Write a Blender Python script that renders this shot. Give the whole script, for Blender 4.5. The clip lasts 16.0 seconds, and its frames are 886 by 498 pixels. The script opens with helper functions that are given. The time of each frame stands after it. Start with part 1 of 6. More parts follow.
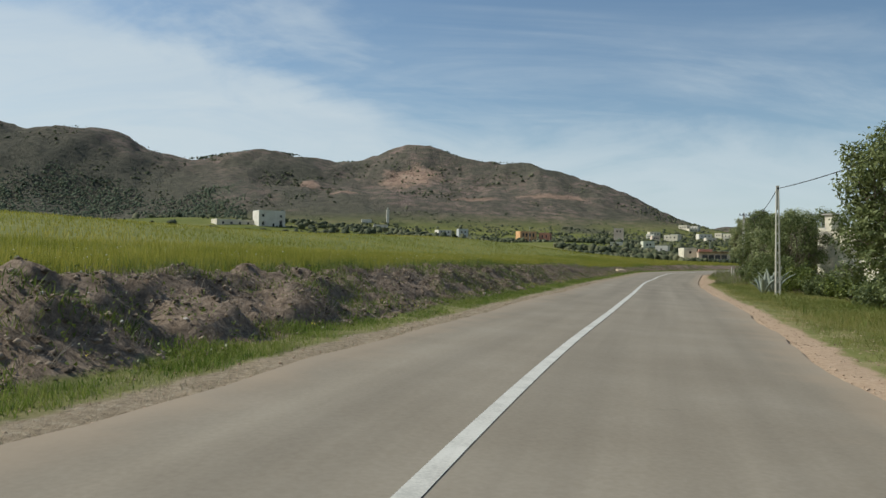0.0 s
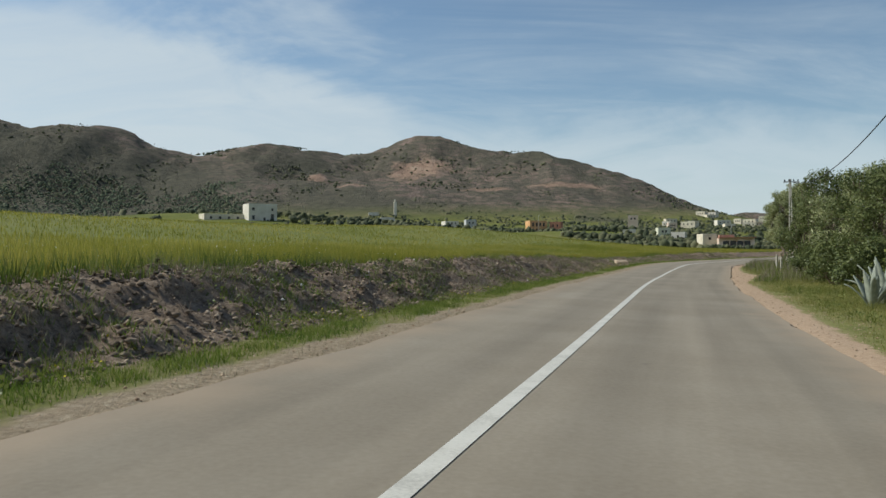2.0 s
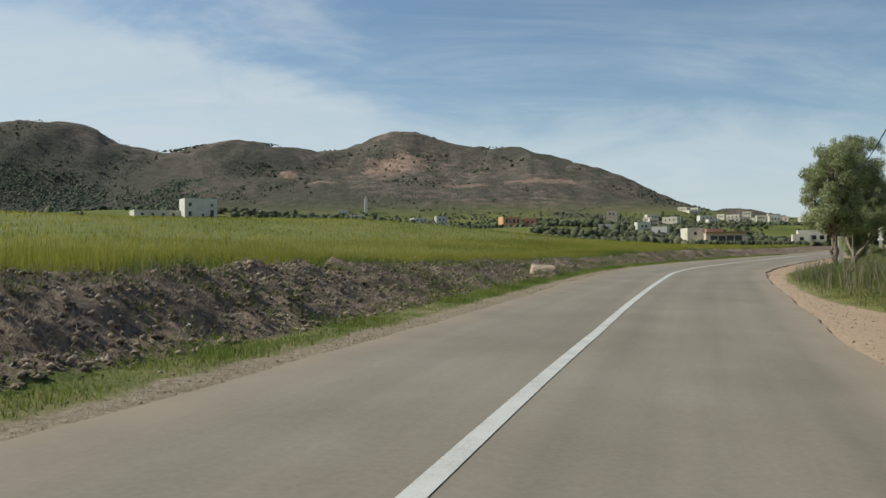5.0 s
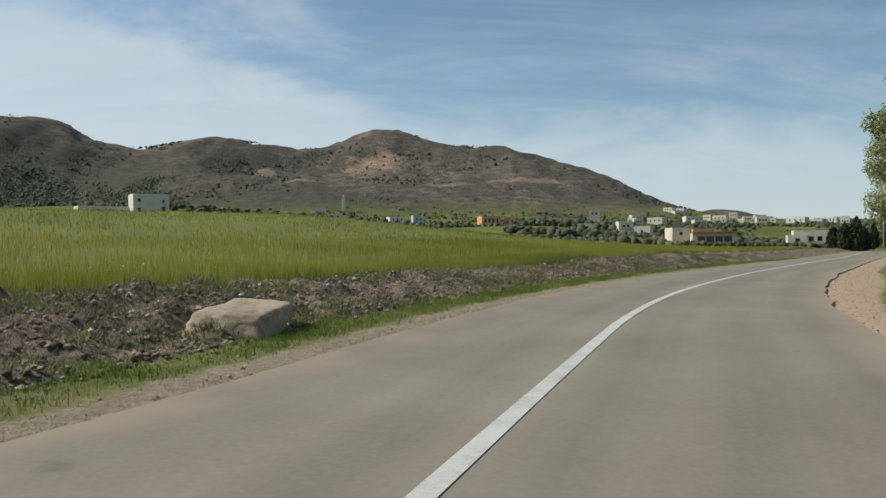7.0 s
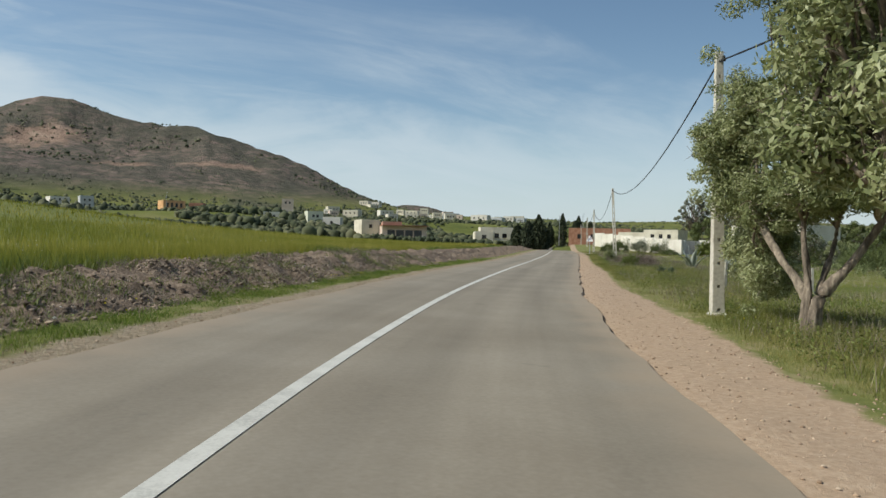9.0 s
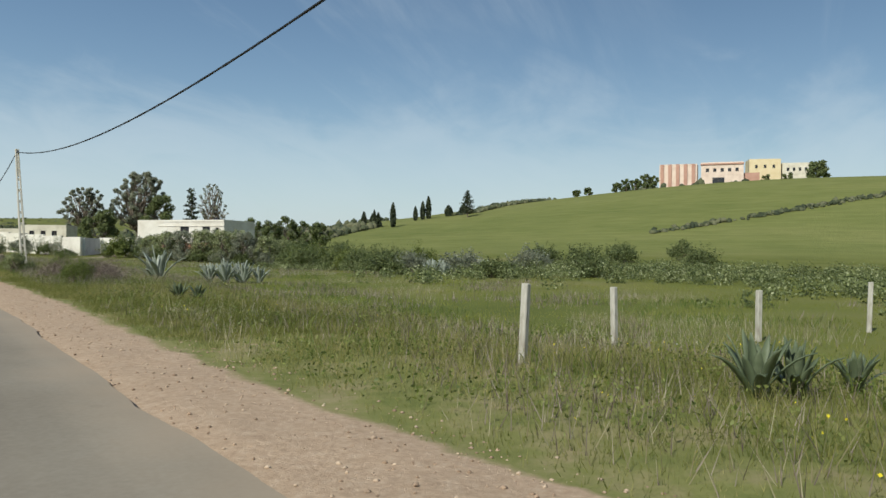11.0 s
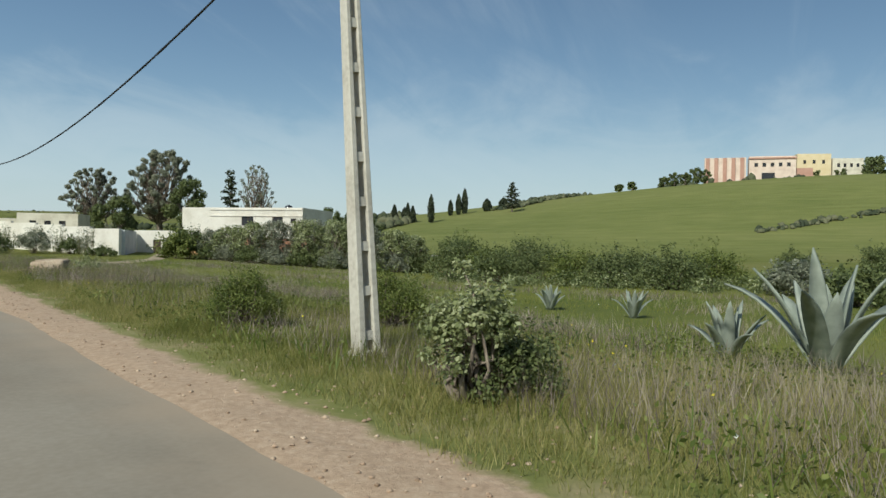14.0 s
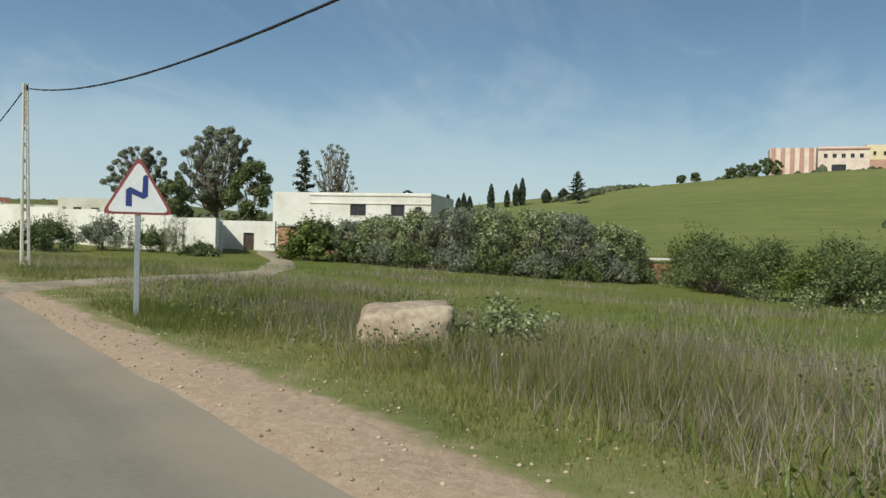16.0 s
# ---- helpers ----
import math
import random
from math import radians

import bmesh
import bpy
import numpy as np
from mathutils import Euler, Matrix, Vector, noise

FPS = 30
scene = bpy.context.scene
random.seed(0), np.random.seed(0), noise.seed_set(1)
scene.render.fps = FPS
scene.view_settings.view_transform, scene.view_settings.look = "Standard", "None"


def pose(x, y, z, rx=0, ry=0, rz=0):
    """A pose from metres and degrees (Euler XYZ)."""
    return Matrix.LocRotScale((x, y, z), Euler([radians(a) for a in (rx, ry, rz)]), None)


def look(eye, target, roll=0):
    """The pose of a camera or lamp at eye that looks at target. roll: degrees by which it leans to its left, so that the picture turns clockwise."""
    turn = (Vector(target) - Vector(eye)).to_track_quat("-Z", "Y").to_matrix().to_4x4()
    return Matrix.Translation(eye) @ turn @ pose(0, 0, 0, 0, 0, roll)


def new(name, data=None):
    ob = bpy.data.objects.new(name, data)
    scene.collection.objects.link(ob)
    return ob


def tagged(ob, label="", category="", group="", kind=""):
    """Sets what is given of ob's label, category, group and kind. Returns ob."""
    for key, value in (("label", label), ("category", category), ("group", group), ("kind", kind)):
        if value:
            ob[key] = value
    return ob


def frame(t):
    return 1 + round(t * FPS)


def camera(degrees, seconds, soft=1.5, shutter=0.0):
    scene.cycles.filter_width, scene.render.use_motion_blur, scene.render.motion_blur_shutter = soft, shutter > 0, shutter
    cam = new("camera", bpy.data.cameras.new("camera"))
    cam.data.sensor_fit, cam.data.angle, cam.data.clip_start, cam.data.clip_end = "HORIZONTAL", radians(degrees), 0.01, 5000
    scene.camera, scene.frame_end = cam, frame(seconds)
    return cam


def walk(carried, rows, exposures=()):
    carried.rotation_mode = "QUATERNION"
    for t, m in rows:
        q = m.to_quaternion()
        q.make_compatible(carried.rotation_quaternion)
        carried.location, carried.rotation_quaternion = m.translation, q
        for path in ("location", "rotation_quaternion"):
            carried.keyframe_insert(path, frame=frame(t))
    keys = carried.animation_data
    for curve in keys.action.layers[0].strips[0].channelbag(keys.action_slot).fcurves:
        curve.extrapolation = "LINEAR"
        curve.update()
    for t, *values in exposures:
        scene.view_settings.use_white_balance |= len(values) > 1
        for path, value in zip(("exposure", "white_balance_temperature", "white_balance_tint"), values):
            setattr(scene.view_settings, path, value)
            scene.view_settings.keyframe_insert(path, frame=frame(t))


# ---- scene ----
cam = camera(59.71, 16.0)
PATH = [
    (0.0, look((-0.251, -5.203, 1.259), (0.009, 4.793, 1.398), 0.85)),
    (0.5, look((1.285, -0.250, 1.249), (1.548, 9.747, 1.285), 0.30)),
    (1.0, look((2.893, 4.797, 1.234), (3.188, 14.793, 1.287), 0.18)),
    (1.5, look((4.574, 9.952, 1.216), (4.701, 19.951, 1.271), -0.32)),
    (2.0, look((6.300, 15.135, 1.246), (6.353, 25.135, 1.287), -0.31)),
    (2.5, look((7.831, 20.251, 1.242), (7.890, 30.251, 1.261), -0.13)),
    (3.0, look((9.393, 25.300, 1.208), (9.501, 35.299, 1.253), 0.05)),
    (3.5, look((10.983, 30.347, 1.180), (11.112, 40.346, 1.217), -0.21)),
    (4.0, look((12.617, 35.591, 1.163), (12.808, 45.589, 1.191), -0.65)),
    (5.1, look((16.092, 46.294, 1.161), (16.371, 56.290, 1.183), -0.68)),
    (6.3, look((20.180, 57.853, 1.159), (20.572, 67.845, 1.174), -0.72)),
    (6.5, look((20.872, 59.718, 1.196), (21.231, 69.712, 1.198), -0.99)),
    (7.0, look((22.573, 64.380, 1.236), (23.014, 74.370, 1.260), -0.46)),
    (7.5, look((24.314, 69.039, 1.249), (24.863, 79.024, 1.264), 0.26)),
    (8.0, look((26.266, 73.758, 1.346), (27.091, 83.724, 1.358), 0.94)),
    (8.5, look((28.423, 78.306, 1.448), (30.973, 87.976, 1.391), 0.66)),
    (9.0, look((30.689, 82.764, 1.373), (34.849, 91.858, 1.300), 1.14)),
    (9.5, look((33.134, 87.273, 1.322), (39.187, 95.232, 1.285), 1.18)),
    (10.0, look((35.715, 91.708, 1.351), (44.017, 97.283, 1.342), 1.22)),
    (10.2, look((36.829, 93.564, 1.352), (45.577, 98.409, 1.340), 0.60)),
    (10.5, look((38.541, 96.448, 1.356), (47.690, 100.483, 1.350), 0.51)),
    (10.9, look((40.879, 100.261, 1.363), (50.214, 103.844, 1.364), 0.39)),
    (11.6, look((45.101, 106.876, 1.374), (54.468, 110.378, 1.388), 0.17)),
    (12.3, look((49.425, 113.440, 1.385), (58.785, 116.959, 1.412), -0.04)),
    (12.5, look((50.616, 115.326, 1.402), (59.988, 118.812, 1.431), -0.11)),
    (13.0, look((53.785, 119.934, 1.394), (63.187, 123.339, 1.420), 0.36)),
    (13.5, look((56.959, 124.330, 1.427), (66.394, 127.643, 1.450), 0.45)),
    (14.0, look((60.268, 128.947, 1.451), (69.738, 132.160, 1.430), 0.85)),
    (14.5, look((63.502, 133.810, 1.506), (72.997, 136.947, 1.449), 1.02)),
    (15.0, look((66.464, 138.036, 1.552), (75.931, 141.256, 1.410), 1.19)),
    (15.3, look((68.332, 140.776, 1.566), (77.752, 144.128, 1.407), 1.00)),
    (15.5, look((69.609, 142.667, 1.555), (79.033, 146.009, 1.403), 1.20)),
    (16.0, look((72.987, 147.528, 1.616), (82.435, 150.802, 1.497), 1.37)),
]
walk(cam, PATH, [(0.0, -0.03, 6200, 3), (8.5, -0.03, 6200, 3), (9.3, 0.05, 6170, 4), (10.2, 0.05, 6150, 4), (12.3, -0.04, 6030, 0), (16.0, -0.04, 6030, 0)])

# ---- sky and sun ----
SUN_AZ, SUN_EL = 78.0, 40.0


def sky():
    w = bpy.data.worlds.new("sky")
    scene.world = w
    w.use_nodes = True
    nt = w.node_tree
    N, L = nt.nodes, nt.links
    N.clear()
    out = N.new("ShaderNodeOutputWorld")
    bg = N.new("ShaderNodeBackground")
    tex = N.new("ShaderNodeTexSky")
    tex.sky_type = "NISHITA"
    tex.sun_disc = False
    tex.sun_elevation = radians(SUN_EL)
    tex.sun_rotation = radians(-SUN_AZ)
    tex.air_density, tex.dust_density, tex.ozone_density = 1.0, 0.4, 1.1
    co = N.new("ShaderNodeTexCoord")
    # thin high cloud: streaked noise laid on a plane far overhead
    sep = N.new("ShaderNodeSeparateXYZ")
    L.new(co.outputs["Generated"], sep.inputs[0])
    zz = N.new("ShaderNodeMath"); zz.operation = "ADD"; zz.inputs[1].default_value = 0.3
    L.new(sep.outputs[2], zz.inputs[0])
    zm = N.new("ShaderNodeMath"); zm.operation = "MAXIMUM"; zm.inputs[1].default_value = 0.03
    L.new(zz.outputs[0], zm.inputs[0])
    dx = N.new("ShaderNodeMath"); dx.operation = "DIVIDE"
    dy = N.new("ShaderNodeMath"); dy.operation = "DIVIDE"
    L.new(sep.outputs[0], dx.inputs[0]); L.new(zm.outputs[0], dx.inputs[1])
    L.new(sep.outputs[1], dy.inputs[0]); L.new(zm.outputs[0], dy.inputs[1])
    comb = N.new("ShaderNodeCombineXYZ")
    L.new(dx.outputs[0], comb.inputs[0]); L.new(dy.outputs[0], comb.inputs[1])
    def maths(op, a, b, c=None):
        n = N.new("ShaderNodeMath"); n.operation = op
        for k, v in enumerate((a, b, c)):
            if v is None:
                continue
            if isinstance(v, (int, float)):
                n.inputs[k].default_value = v
            else:
                L.new(v, n.inputs[k])
        return n.outputs[0]

    def layer(scale, turn, sx, sy, detail, rough, warp, at):
        mp = N.new("ShaderNodeMapping")
        mp.inputs["Rotation"].default_value = (0, 0, radians(turn))
        mp.inputs["Location"].default_value = at
        mp.inputs["Scale"].default_value = (sx, sy, 1)
        L.new(comb.outputs[0], mp.inputs[0])
        n = N.new("ShaderNodeTexNoise")
        n.inputs["Scale"].default_value, n.inputs["Detail"].default_value = scale, detail
        n.inputs["Roughness"].default_value, n.inputs["Distortion"].default_value = rough, warp
        L.new(mp.outputs[0], n.inputs["Vector"])
        return n.outputs[0]

    veil = layer(1.5, 20, 1.0, 1.25, 8, 0.58, 0.8, (2.1, 0.7, 0))
    wisps = layer(2.6, -30, 0.75, 1.35, 10, 0.6, 1.2, (0.4, 1.9, 0))
    streaks = layer(1.3, -28, 0.5, 1.9, 9, 0.62, 0.9, (5.2, 3.3, 0))

    def ease(v, a, b, lo, hi):
        r = N.new("ShaderNodeMapRange")
        r.interpolation_type = "SMOOTHSTEP"
        for key, q in zip(("From Min", "From Max", "To Min", "To Max"), (a, b, lo, hi)):
            r.inputs[key].default_value = q
        L.new(v, r.inputs["Value"])
        return r.outputs[0]

    # a broad sheet of thin cloud in the north-west, its edge sinking towards the east
    az = maths("ARCTAN2", sep.outputs[0], sep.outputs[1])
    rim = ease(az, radians(-34), radians(10), 0.345, 0.165)
    over = maths("SUBTRACT", maths("MULTIPLY_ADD", maths("SUBTRACT", veil, 0.5), 0.30, sep.outputs[2]), rim)
    over = maths("MULTIPLY_ADD", maths("SUBTRACT", wisps, 0.5), 0.16, over)
    sheet = maths("MULTIPLY", ease(over, -0.075, 0.06, 1.0, 0.0), ease(az, radians(-5), radians(60), 0.86, 0.42))
    sheet = maths("MULTIPLY", sheet, ease(wisps, 0.25, 0.7, 0.72, 1.0))
    thin = maths("MULTIPLY", ease(streaks, 0.45, 0.72, 0.0, 0.5), ease(sep.outputs[2], 0.0, 0.75, 1.0, 0.35))
    thin = maths("MULTIPLY", thin, ease(az, radians(25), radians(75), 1.0, 0.55))
    thin = maths("MULTIPLY", thin, ease(veil, 0.35, 0.6, 0.35, 1.0))
    cover = maths("MAXIMUM", sheet, thin)
    cloud = N.new("ShaderNodeMixRGB")
    cloud.inputs[2].default_value = (6.5, 6.85, 7.2, 1)
    # the clear sky deepens away from the sun
    deep = N.new("ShaderNodeVectorMath"); deep.operation = "SCALE"
    L.new(tex.outputs[0], deep.inputs[0]); L.new(ease(az, radians(10), radians(95), 1.0, 0.72), deep.inputs["Scale"])
    L.new(cover, cloud.inputs[0]); L.new(deep.outputs[0], cloud.inputs[1])
    # pale haze along the horizon
    low = maths("POWER", maths("SUBTRACT", 1.0, maths("ABSOLUTE", sep.outputs[2], 0)), 13)
    haze = N.new("ShaderNodeMixRGB")
    haze.inputs[2].default_value = (5.6, 6.3, 7.0, 1)
    L.new(maths("MULTIPLY", low, 0.7), haze.inputs[0]); L.new(cloud.outputs[0], haze.inputs[1])
    L.new(haze.outputs[0], bg.inputs[0])
    bg.inputs[1].default_value = 0.1
    L.new(bg.outputs[0], out.inputs[0])


sky()
sun = new("sun", bpy.data.lights.new("sun", "SUN"))
sun.data.energy, sun.data.angle, sun.data.color = 4.2, radians(0.53), (1.0, 0.93, 0.82)
sun.matrix_world = look((-math.sin(radians(SUN_AZ)) * 50, math.cos(radians(SUN_AZ)) * 50, math.tan(radians(SUN_EL)) * 50), (0, 0, 0))

# ---- materials ----
def material(name, colours, scale=1.0, rough=0.85, bump=0.3, fine=8.0, detail=6, spec=0.25, metal=0.0, dist=0.05, stretch=(1, 1, 1), translucent=0.0, rnd=0.0, island=0.0, mottle=0.5):
    """A two-scale noise surface: colours from dark to light over a broad and a fine grain."""
    m = bpy.data.materials.new(name)
    m.use_nodes = True
    nt = m.node_tree
    N, L = nt.nodes, nt.links
    b = N["Principled BSDF"]
    co = N.new("ShaderNodeTexCoord")
    mp = N.new("ShaderNodeMapping")
    mp.inputs["Scale"].default_value = stretch
    L.new(co.outputs["Object"], mp.inputs[0])
    n1 = N.new("ShaderNodeTexNoise")
    n1.inputs["Scale"].default_value, n1.inputs["Detail"].default_value, n1.inputs["Roughness"].default_value = scale, detail, 0.6
    n2 = N.new("ShaderNodeTexNoise")
    n2.inputs["Scale"].default_value, n2.inputs["Detail"].default_value = scale * fine, 4
    for n in (n1, n2):
        L.new(mp.outputs[0], n.inputs["Vector"])
    mix = N.new("ShaderNodeMath"); mix.operation = "MULTIPLY_ADD"; mix.inputs[1].default_value = mottle
    sub = N.new("ShaderNodeMath"); sub.operation = "SUBTRACT"; sub.inputs[1].default_value = 0.5
    L.new(n2.outputs[0], sub.inputs[0]); L.new(sub.outputs[0], mix.inputs[0]); L.new(n1.outputs[0], mix.inputs[2])
    val = mix
    for use, kind, out in ((rnd, "ShaderNodeObjectInfo", "Random"), (island, "ShaderNodeNewGeometry", "Random Per Island")):
        if use:
            o = N.new(kind)
            s2 = N.new("ShaderNodeMath"); s2.operation = "SUBTRACT"; s2.inputs[1].default_value = 0.5
            L.new(o.outputs[out], s2.inputs[0])
            a2 = N.new("ShaderNodeMath"); a2.operation = "MULTIPLY_ADD"; a2.inputs[1].default_value = use
            L.new(s2.outputs[0], a2.inputs[0]); L.new(val.outputs[0], a2.inputs[2])
            val = a2
    ramp = N.new("ShaderNodeValToRGB")
    e = ramp.color_ramp.elements
    k = len(colours)
    pos = [0.3 + 0.4 * i / max(k - 1, 1) for i in range(k)]
    e[0].position, e[0].color = pos[0], (*colours[0], 1)
    e[1].position, e[1].color = pos[-1], (*colours[-1], 1)
    for i in range(1, k - 1):
        q = e.new(pos[i]); q.color = (*colours[i], 1)
    L.new(val.outputs[0], ramp.inputs[0])
    L.new(ramp.outputs[0], b.inputs["Base Color"])
    b.inputs["Roughness"].default_value = rough
    b.inputs["Specular IOR Level"].default_value = spec
    b.inputs["Metallic"].default_value = metal
    if bump:
        bp = N.new("ShaderNodeBump")
        bp.inputs["Strength"].default_value, bp.inputs["Distance"].default_value = bump, dist
        L.new(mix.outputs[0], bp.inputs["Height"])
        L.new(bp.outputs[0], b.inputs["Normal"])
    if translucent:
        tr = N.new("ShaderNodeBsdfTranslucent")
        L.new(ramp.outputs[0], tr.inputs[0])
        ms = N.new("ShaderNodeMixShader"); ms.inputs[0].default_value = translucent
        L.new(b.outputs[0], ms.inputs[1]); L.new(tr.outputs[0], ms.inputs[2])
        L.new(ms.outputs[0], N["Material Output"].inputs[0])
    return m




def asphalt():
    """Worn chip seal: wheel tracks and long streaks along the road, patches, grit. UV is (across, along) in metres."""
    m = material("asphalt", [(0.236, 0.197, 0.146), (0.268, 0.227, 0.171), (0.3, 0.257, 0.198)], 0.35, 0.8, 0.25, 60, dist=0.01)
    nt = m.node_tree
    N, L = nt.nodes, nt.links
    b = N["Principled BSDF"]
    base = b.inputs["Base Color"].links[0].from_socket
    uv = N.new("ShaderNodeUVMap"); uv.uv_map = "road"
    mp = N.new("ShaderNodeMapping"); mp.inputs["Scale"].default_value = (1.5, 0.05, 1)
    L.new(uv.outputs[0], mp.inputs[0])
    st = N.new("ShaderNodeTexNoise"); st.inputs["Scale"].default_value, st.inputs["Detail"].default_value = 1.0, 5
    L.new(mp.outputs[0], st.inputs["Vector"])
    r1 = N.new("ShaderNodeMapRange"); r1.inputs["From Min"].default_value, r1.inputs["From Max"].default_value, r1.inputs["To Min"].default_value, r1.inputs["To Max"].default_value = 0.3, 0.7, 0.86, 1.14
    L.new(st.outputs[0], r1.inputs["Value"])
    # two wheel tracks a lane, polished slightly darker
    sx = N.new("ShaderNodeSeparateXYZ"); L.new(uv.outputs[0], sx.inputs[0])
    w = N.new("ShaderNodeMath"); w.operation = "MULTIPLY"; w.inputs[1].default_value = 2 * math.pi / 1.65
    L.new(sx.outputs[0], w.inputs[0])
    c = N.new("ShaderNodeMath"); c.operation = "COSINE"; L.new(w.outputs[0], c.inputs[0])
    k = N.new("ShaderNodeMath"); k.operation = "MULTIPLY_ADD"; k.inputs[1].default_value = 0.045
    L.new(c.outputs[0], k.inputs[0]); L.new(r1.outputs[0], k.inputs[2])
    # dark oil spots and pale dust
    vo = N.new("ShaderNodeTexNoise"); vo.inputs["Scale"].default_value, vo.inputs["Detail"].default_value = 1.7, 3
    L.new(uv.outputs[0], vo.inputs["Vector"])
    r2 = N.new("ShaderNodeMapRange"); r2.inputs["From Min"].default_value, r2.inputs["From Max"].default_value, r2.inputs["To Min"].default_value, r2.inputs["To Max"].default_value = 0.22, 0.3, 0.8, 1.0
    L.new(vo.outputs[0], r2.inputs["Value"])
    mu = N.new("ShaderNodeMath"); mu.operation = "MULTIPLY"; L.new(k.outputs[0], mu.inputs[0]); L.new(r2.outputs[0], mu.inputs[1])
    mx = N.new("ShaderNodeVectorMath"); mx.operation = "SCALE"
    L.new(base, mx.inputs[0]); L.new(mu.outputs[0], mx.inputs["Scale"])
    # sandy dust washed in from both shoulders
    dn = N.new("ShaderNodeTexNoise"); dn.inputs["Scale"].default_value, dn.inputs["Detail"].default_value = 0.9, 8
    L.new(uv.outputs[0], dn.inputs["Vector"])
    off = N.new("ShaderNodeMath"); off.operation = "SUBTRACT"; off.inputs[1].default_value = 0.47
    L.new(sx.outputs[0], off.inputs[0])
    ab = N.new("ShaderNodeMath"); ab.operation = "ABSOLUTE"; L.new(off.outputs[0], ab.inputs[0])
    wd = N.new("ShaderNodeMath"); wd.operation = "MULTIPLY_ADD"; wd.inputs[1].default_value = 1.5
    L.new(dn.outputs[0], wd.inputs[0]); L.new(ab.outputs[0], wd.inputs[2])
    dr = N.new("ShaderNodeMapRange"); dr.interpolation_type = "SMOOTHSTEP"
    dr.inputs["From Min"].default_value, dr.inputs["From Max"].default_value, dr.inputs["To Max"].default_value = 2.9, 4.1, 0.85
    L.new(wd.outputs[0], dr.inputs["Value"])
    du = N.new("ShaderNodeMixRGB"); du.inputs[2].default_value = (0.37, 0.285, 0.2, 1)
    L.new(dr.outputs[0], du.inputs[0]); L.new(mx.outputs[0], du.inputs[1])
    L.new(du.outputs[0], b.inputs["Base Color"])
    return m


M_ASPHALT = asphalt()
M_LINE = material("road paint", [(0.48, 0.455, 0.4), (0.63, 0.6, 0.53), (0.69, 0.66, 0.59)], 2.0, 0.6, 0.15, 20, dist=0.005)
def verge_material(name, stony, soil, relief=0.5, deep=0.035):
    """Stony shoulder, grassy earth and dug soil, their ragged borders given by the sheet's own "edge" layer."""
    m = bpy.data.materials.new(name)
    m.use_nodes = True
    nt = m.node_tree
    N, L = nt.nodes, nt.links
    b = N["Principled BSDF"]
    b.inputs["Roughness"].default_value, b.inputs["Specular IOR Level"].default_value = 0.95, 0.15
    co = N.new("ShaderNodeTexCoord")
    at = N.new("ShaderNodeVertexColor"); at.layer_name = "edge"
    sep = N.new("ShaderNodeSeparateColor"); L.new(at.outputs[0], sep.inputs[0])

    def grain(scale, detail=7, rough=0.65):
        n = N.new("ShaderNodeTexNoise")
        n.inputs["Scale"].default_value, n.inputs["Detail"].default_value, n.inputs["Roughness"].default_value = scale, detail, rough
        L.new(co.outputs["Object"], n.inputs["Vector"])
        return n.outputs[0]

    def ramp(src, cols, lo=0.3, hi=0.7):
        r = N.new("ShaderNodeValToRGB")
        e = r.color_ramp.elements
        e[0].position, e[0].color = lo, (*cols[0], 1)
        e[1].position, e[1].color = hi, (*cols[-1], 1)
        for i, c in enumerate(cols[1:-1]):
            q = e.new(lo + (hi - lo) * (i + 1) / (len(cols) - 1)); q.color = (*c, 1)
        L.new(src, r.inputs[0])
        return r.outputs[0]

    def ragged(channel, src, amount):
        a = N.new("ShaderNodeMath"); a.operation = "MULTIPLY_ADD"; a.inputs[1].default_value, a.inputs[2].default_value = amount, -amount / 2
        L.new(src, a.inputs[0])
        c = N.new("ShaderNodeMath"); c.operation = "ADD"
        L.new(a.outputs[0], c.inputs[0]); L.new(sep.outputs[channel], c.inputs[1])
        r = N.new("ShaderNodeMapRange"); r.inputs["From Min"].default_value, r.inputs["From Max"].default_value = 0.42, 0.58
        L.new(c.outputs[0], r.inputs["Value"])
        return r.outputs[0]

    fine, broad = grain(14, 6, 0.7), grain(1.1)
    stone = ramp(grain(11, 8, 0.75), stony)
    grassy = ramp(broad, [(0.120, 0.144, 0.036), (0.204, 0.204, 0.066), (0.324, 0.264, 0.144)])
    dug = ramp(grain(7, 10, 0.8), soil, 0.34, 0.66)
    m1 = N.new("ShaderNodeMixRGB"); L.new(ragged(0, broad, 0.9), m1.inputs[0]); L.new(stone, m1.inputs[1]); L.new(grassy, m1.inputs[2])
    m2 = N.new("ShaderNodeMixRGB"); L.new(ragged(1, broad, 0.7), m2.inputs[0]); L.new(m1.outputs[0], m2.inputs[1]); L.new(dug, m2.inputs[2])
    L.new(m2.outputs[0], b.inputs["Base Color"])
    h = N.new("ShaderNodeMath"); h.operation = "ADD"; L.new(fine, h.inputs[0]); L.new(broad, h.inputs[1])
    bp = N.new("ShaderNodeBump"); bp.inputs["Strength"].default_value, bp.inputs["Distance"].default_value = relief, deep
    L.new(h.outputs[0], bp.inputs["Height"]); L.new(bp.outputs[0], b.inputs["Normal"])
    return m


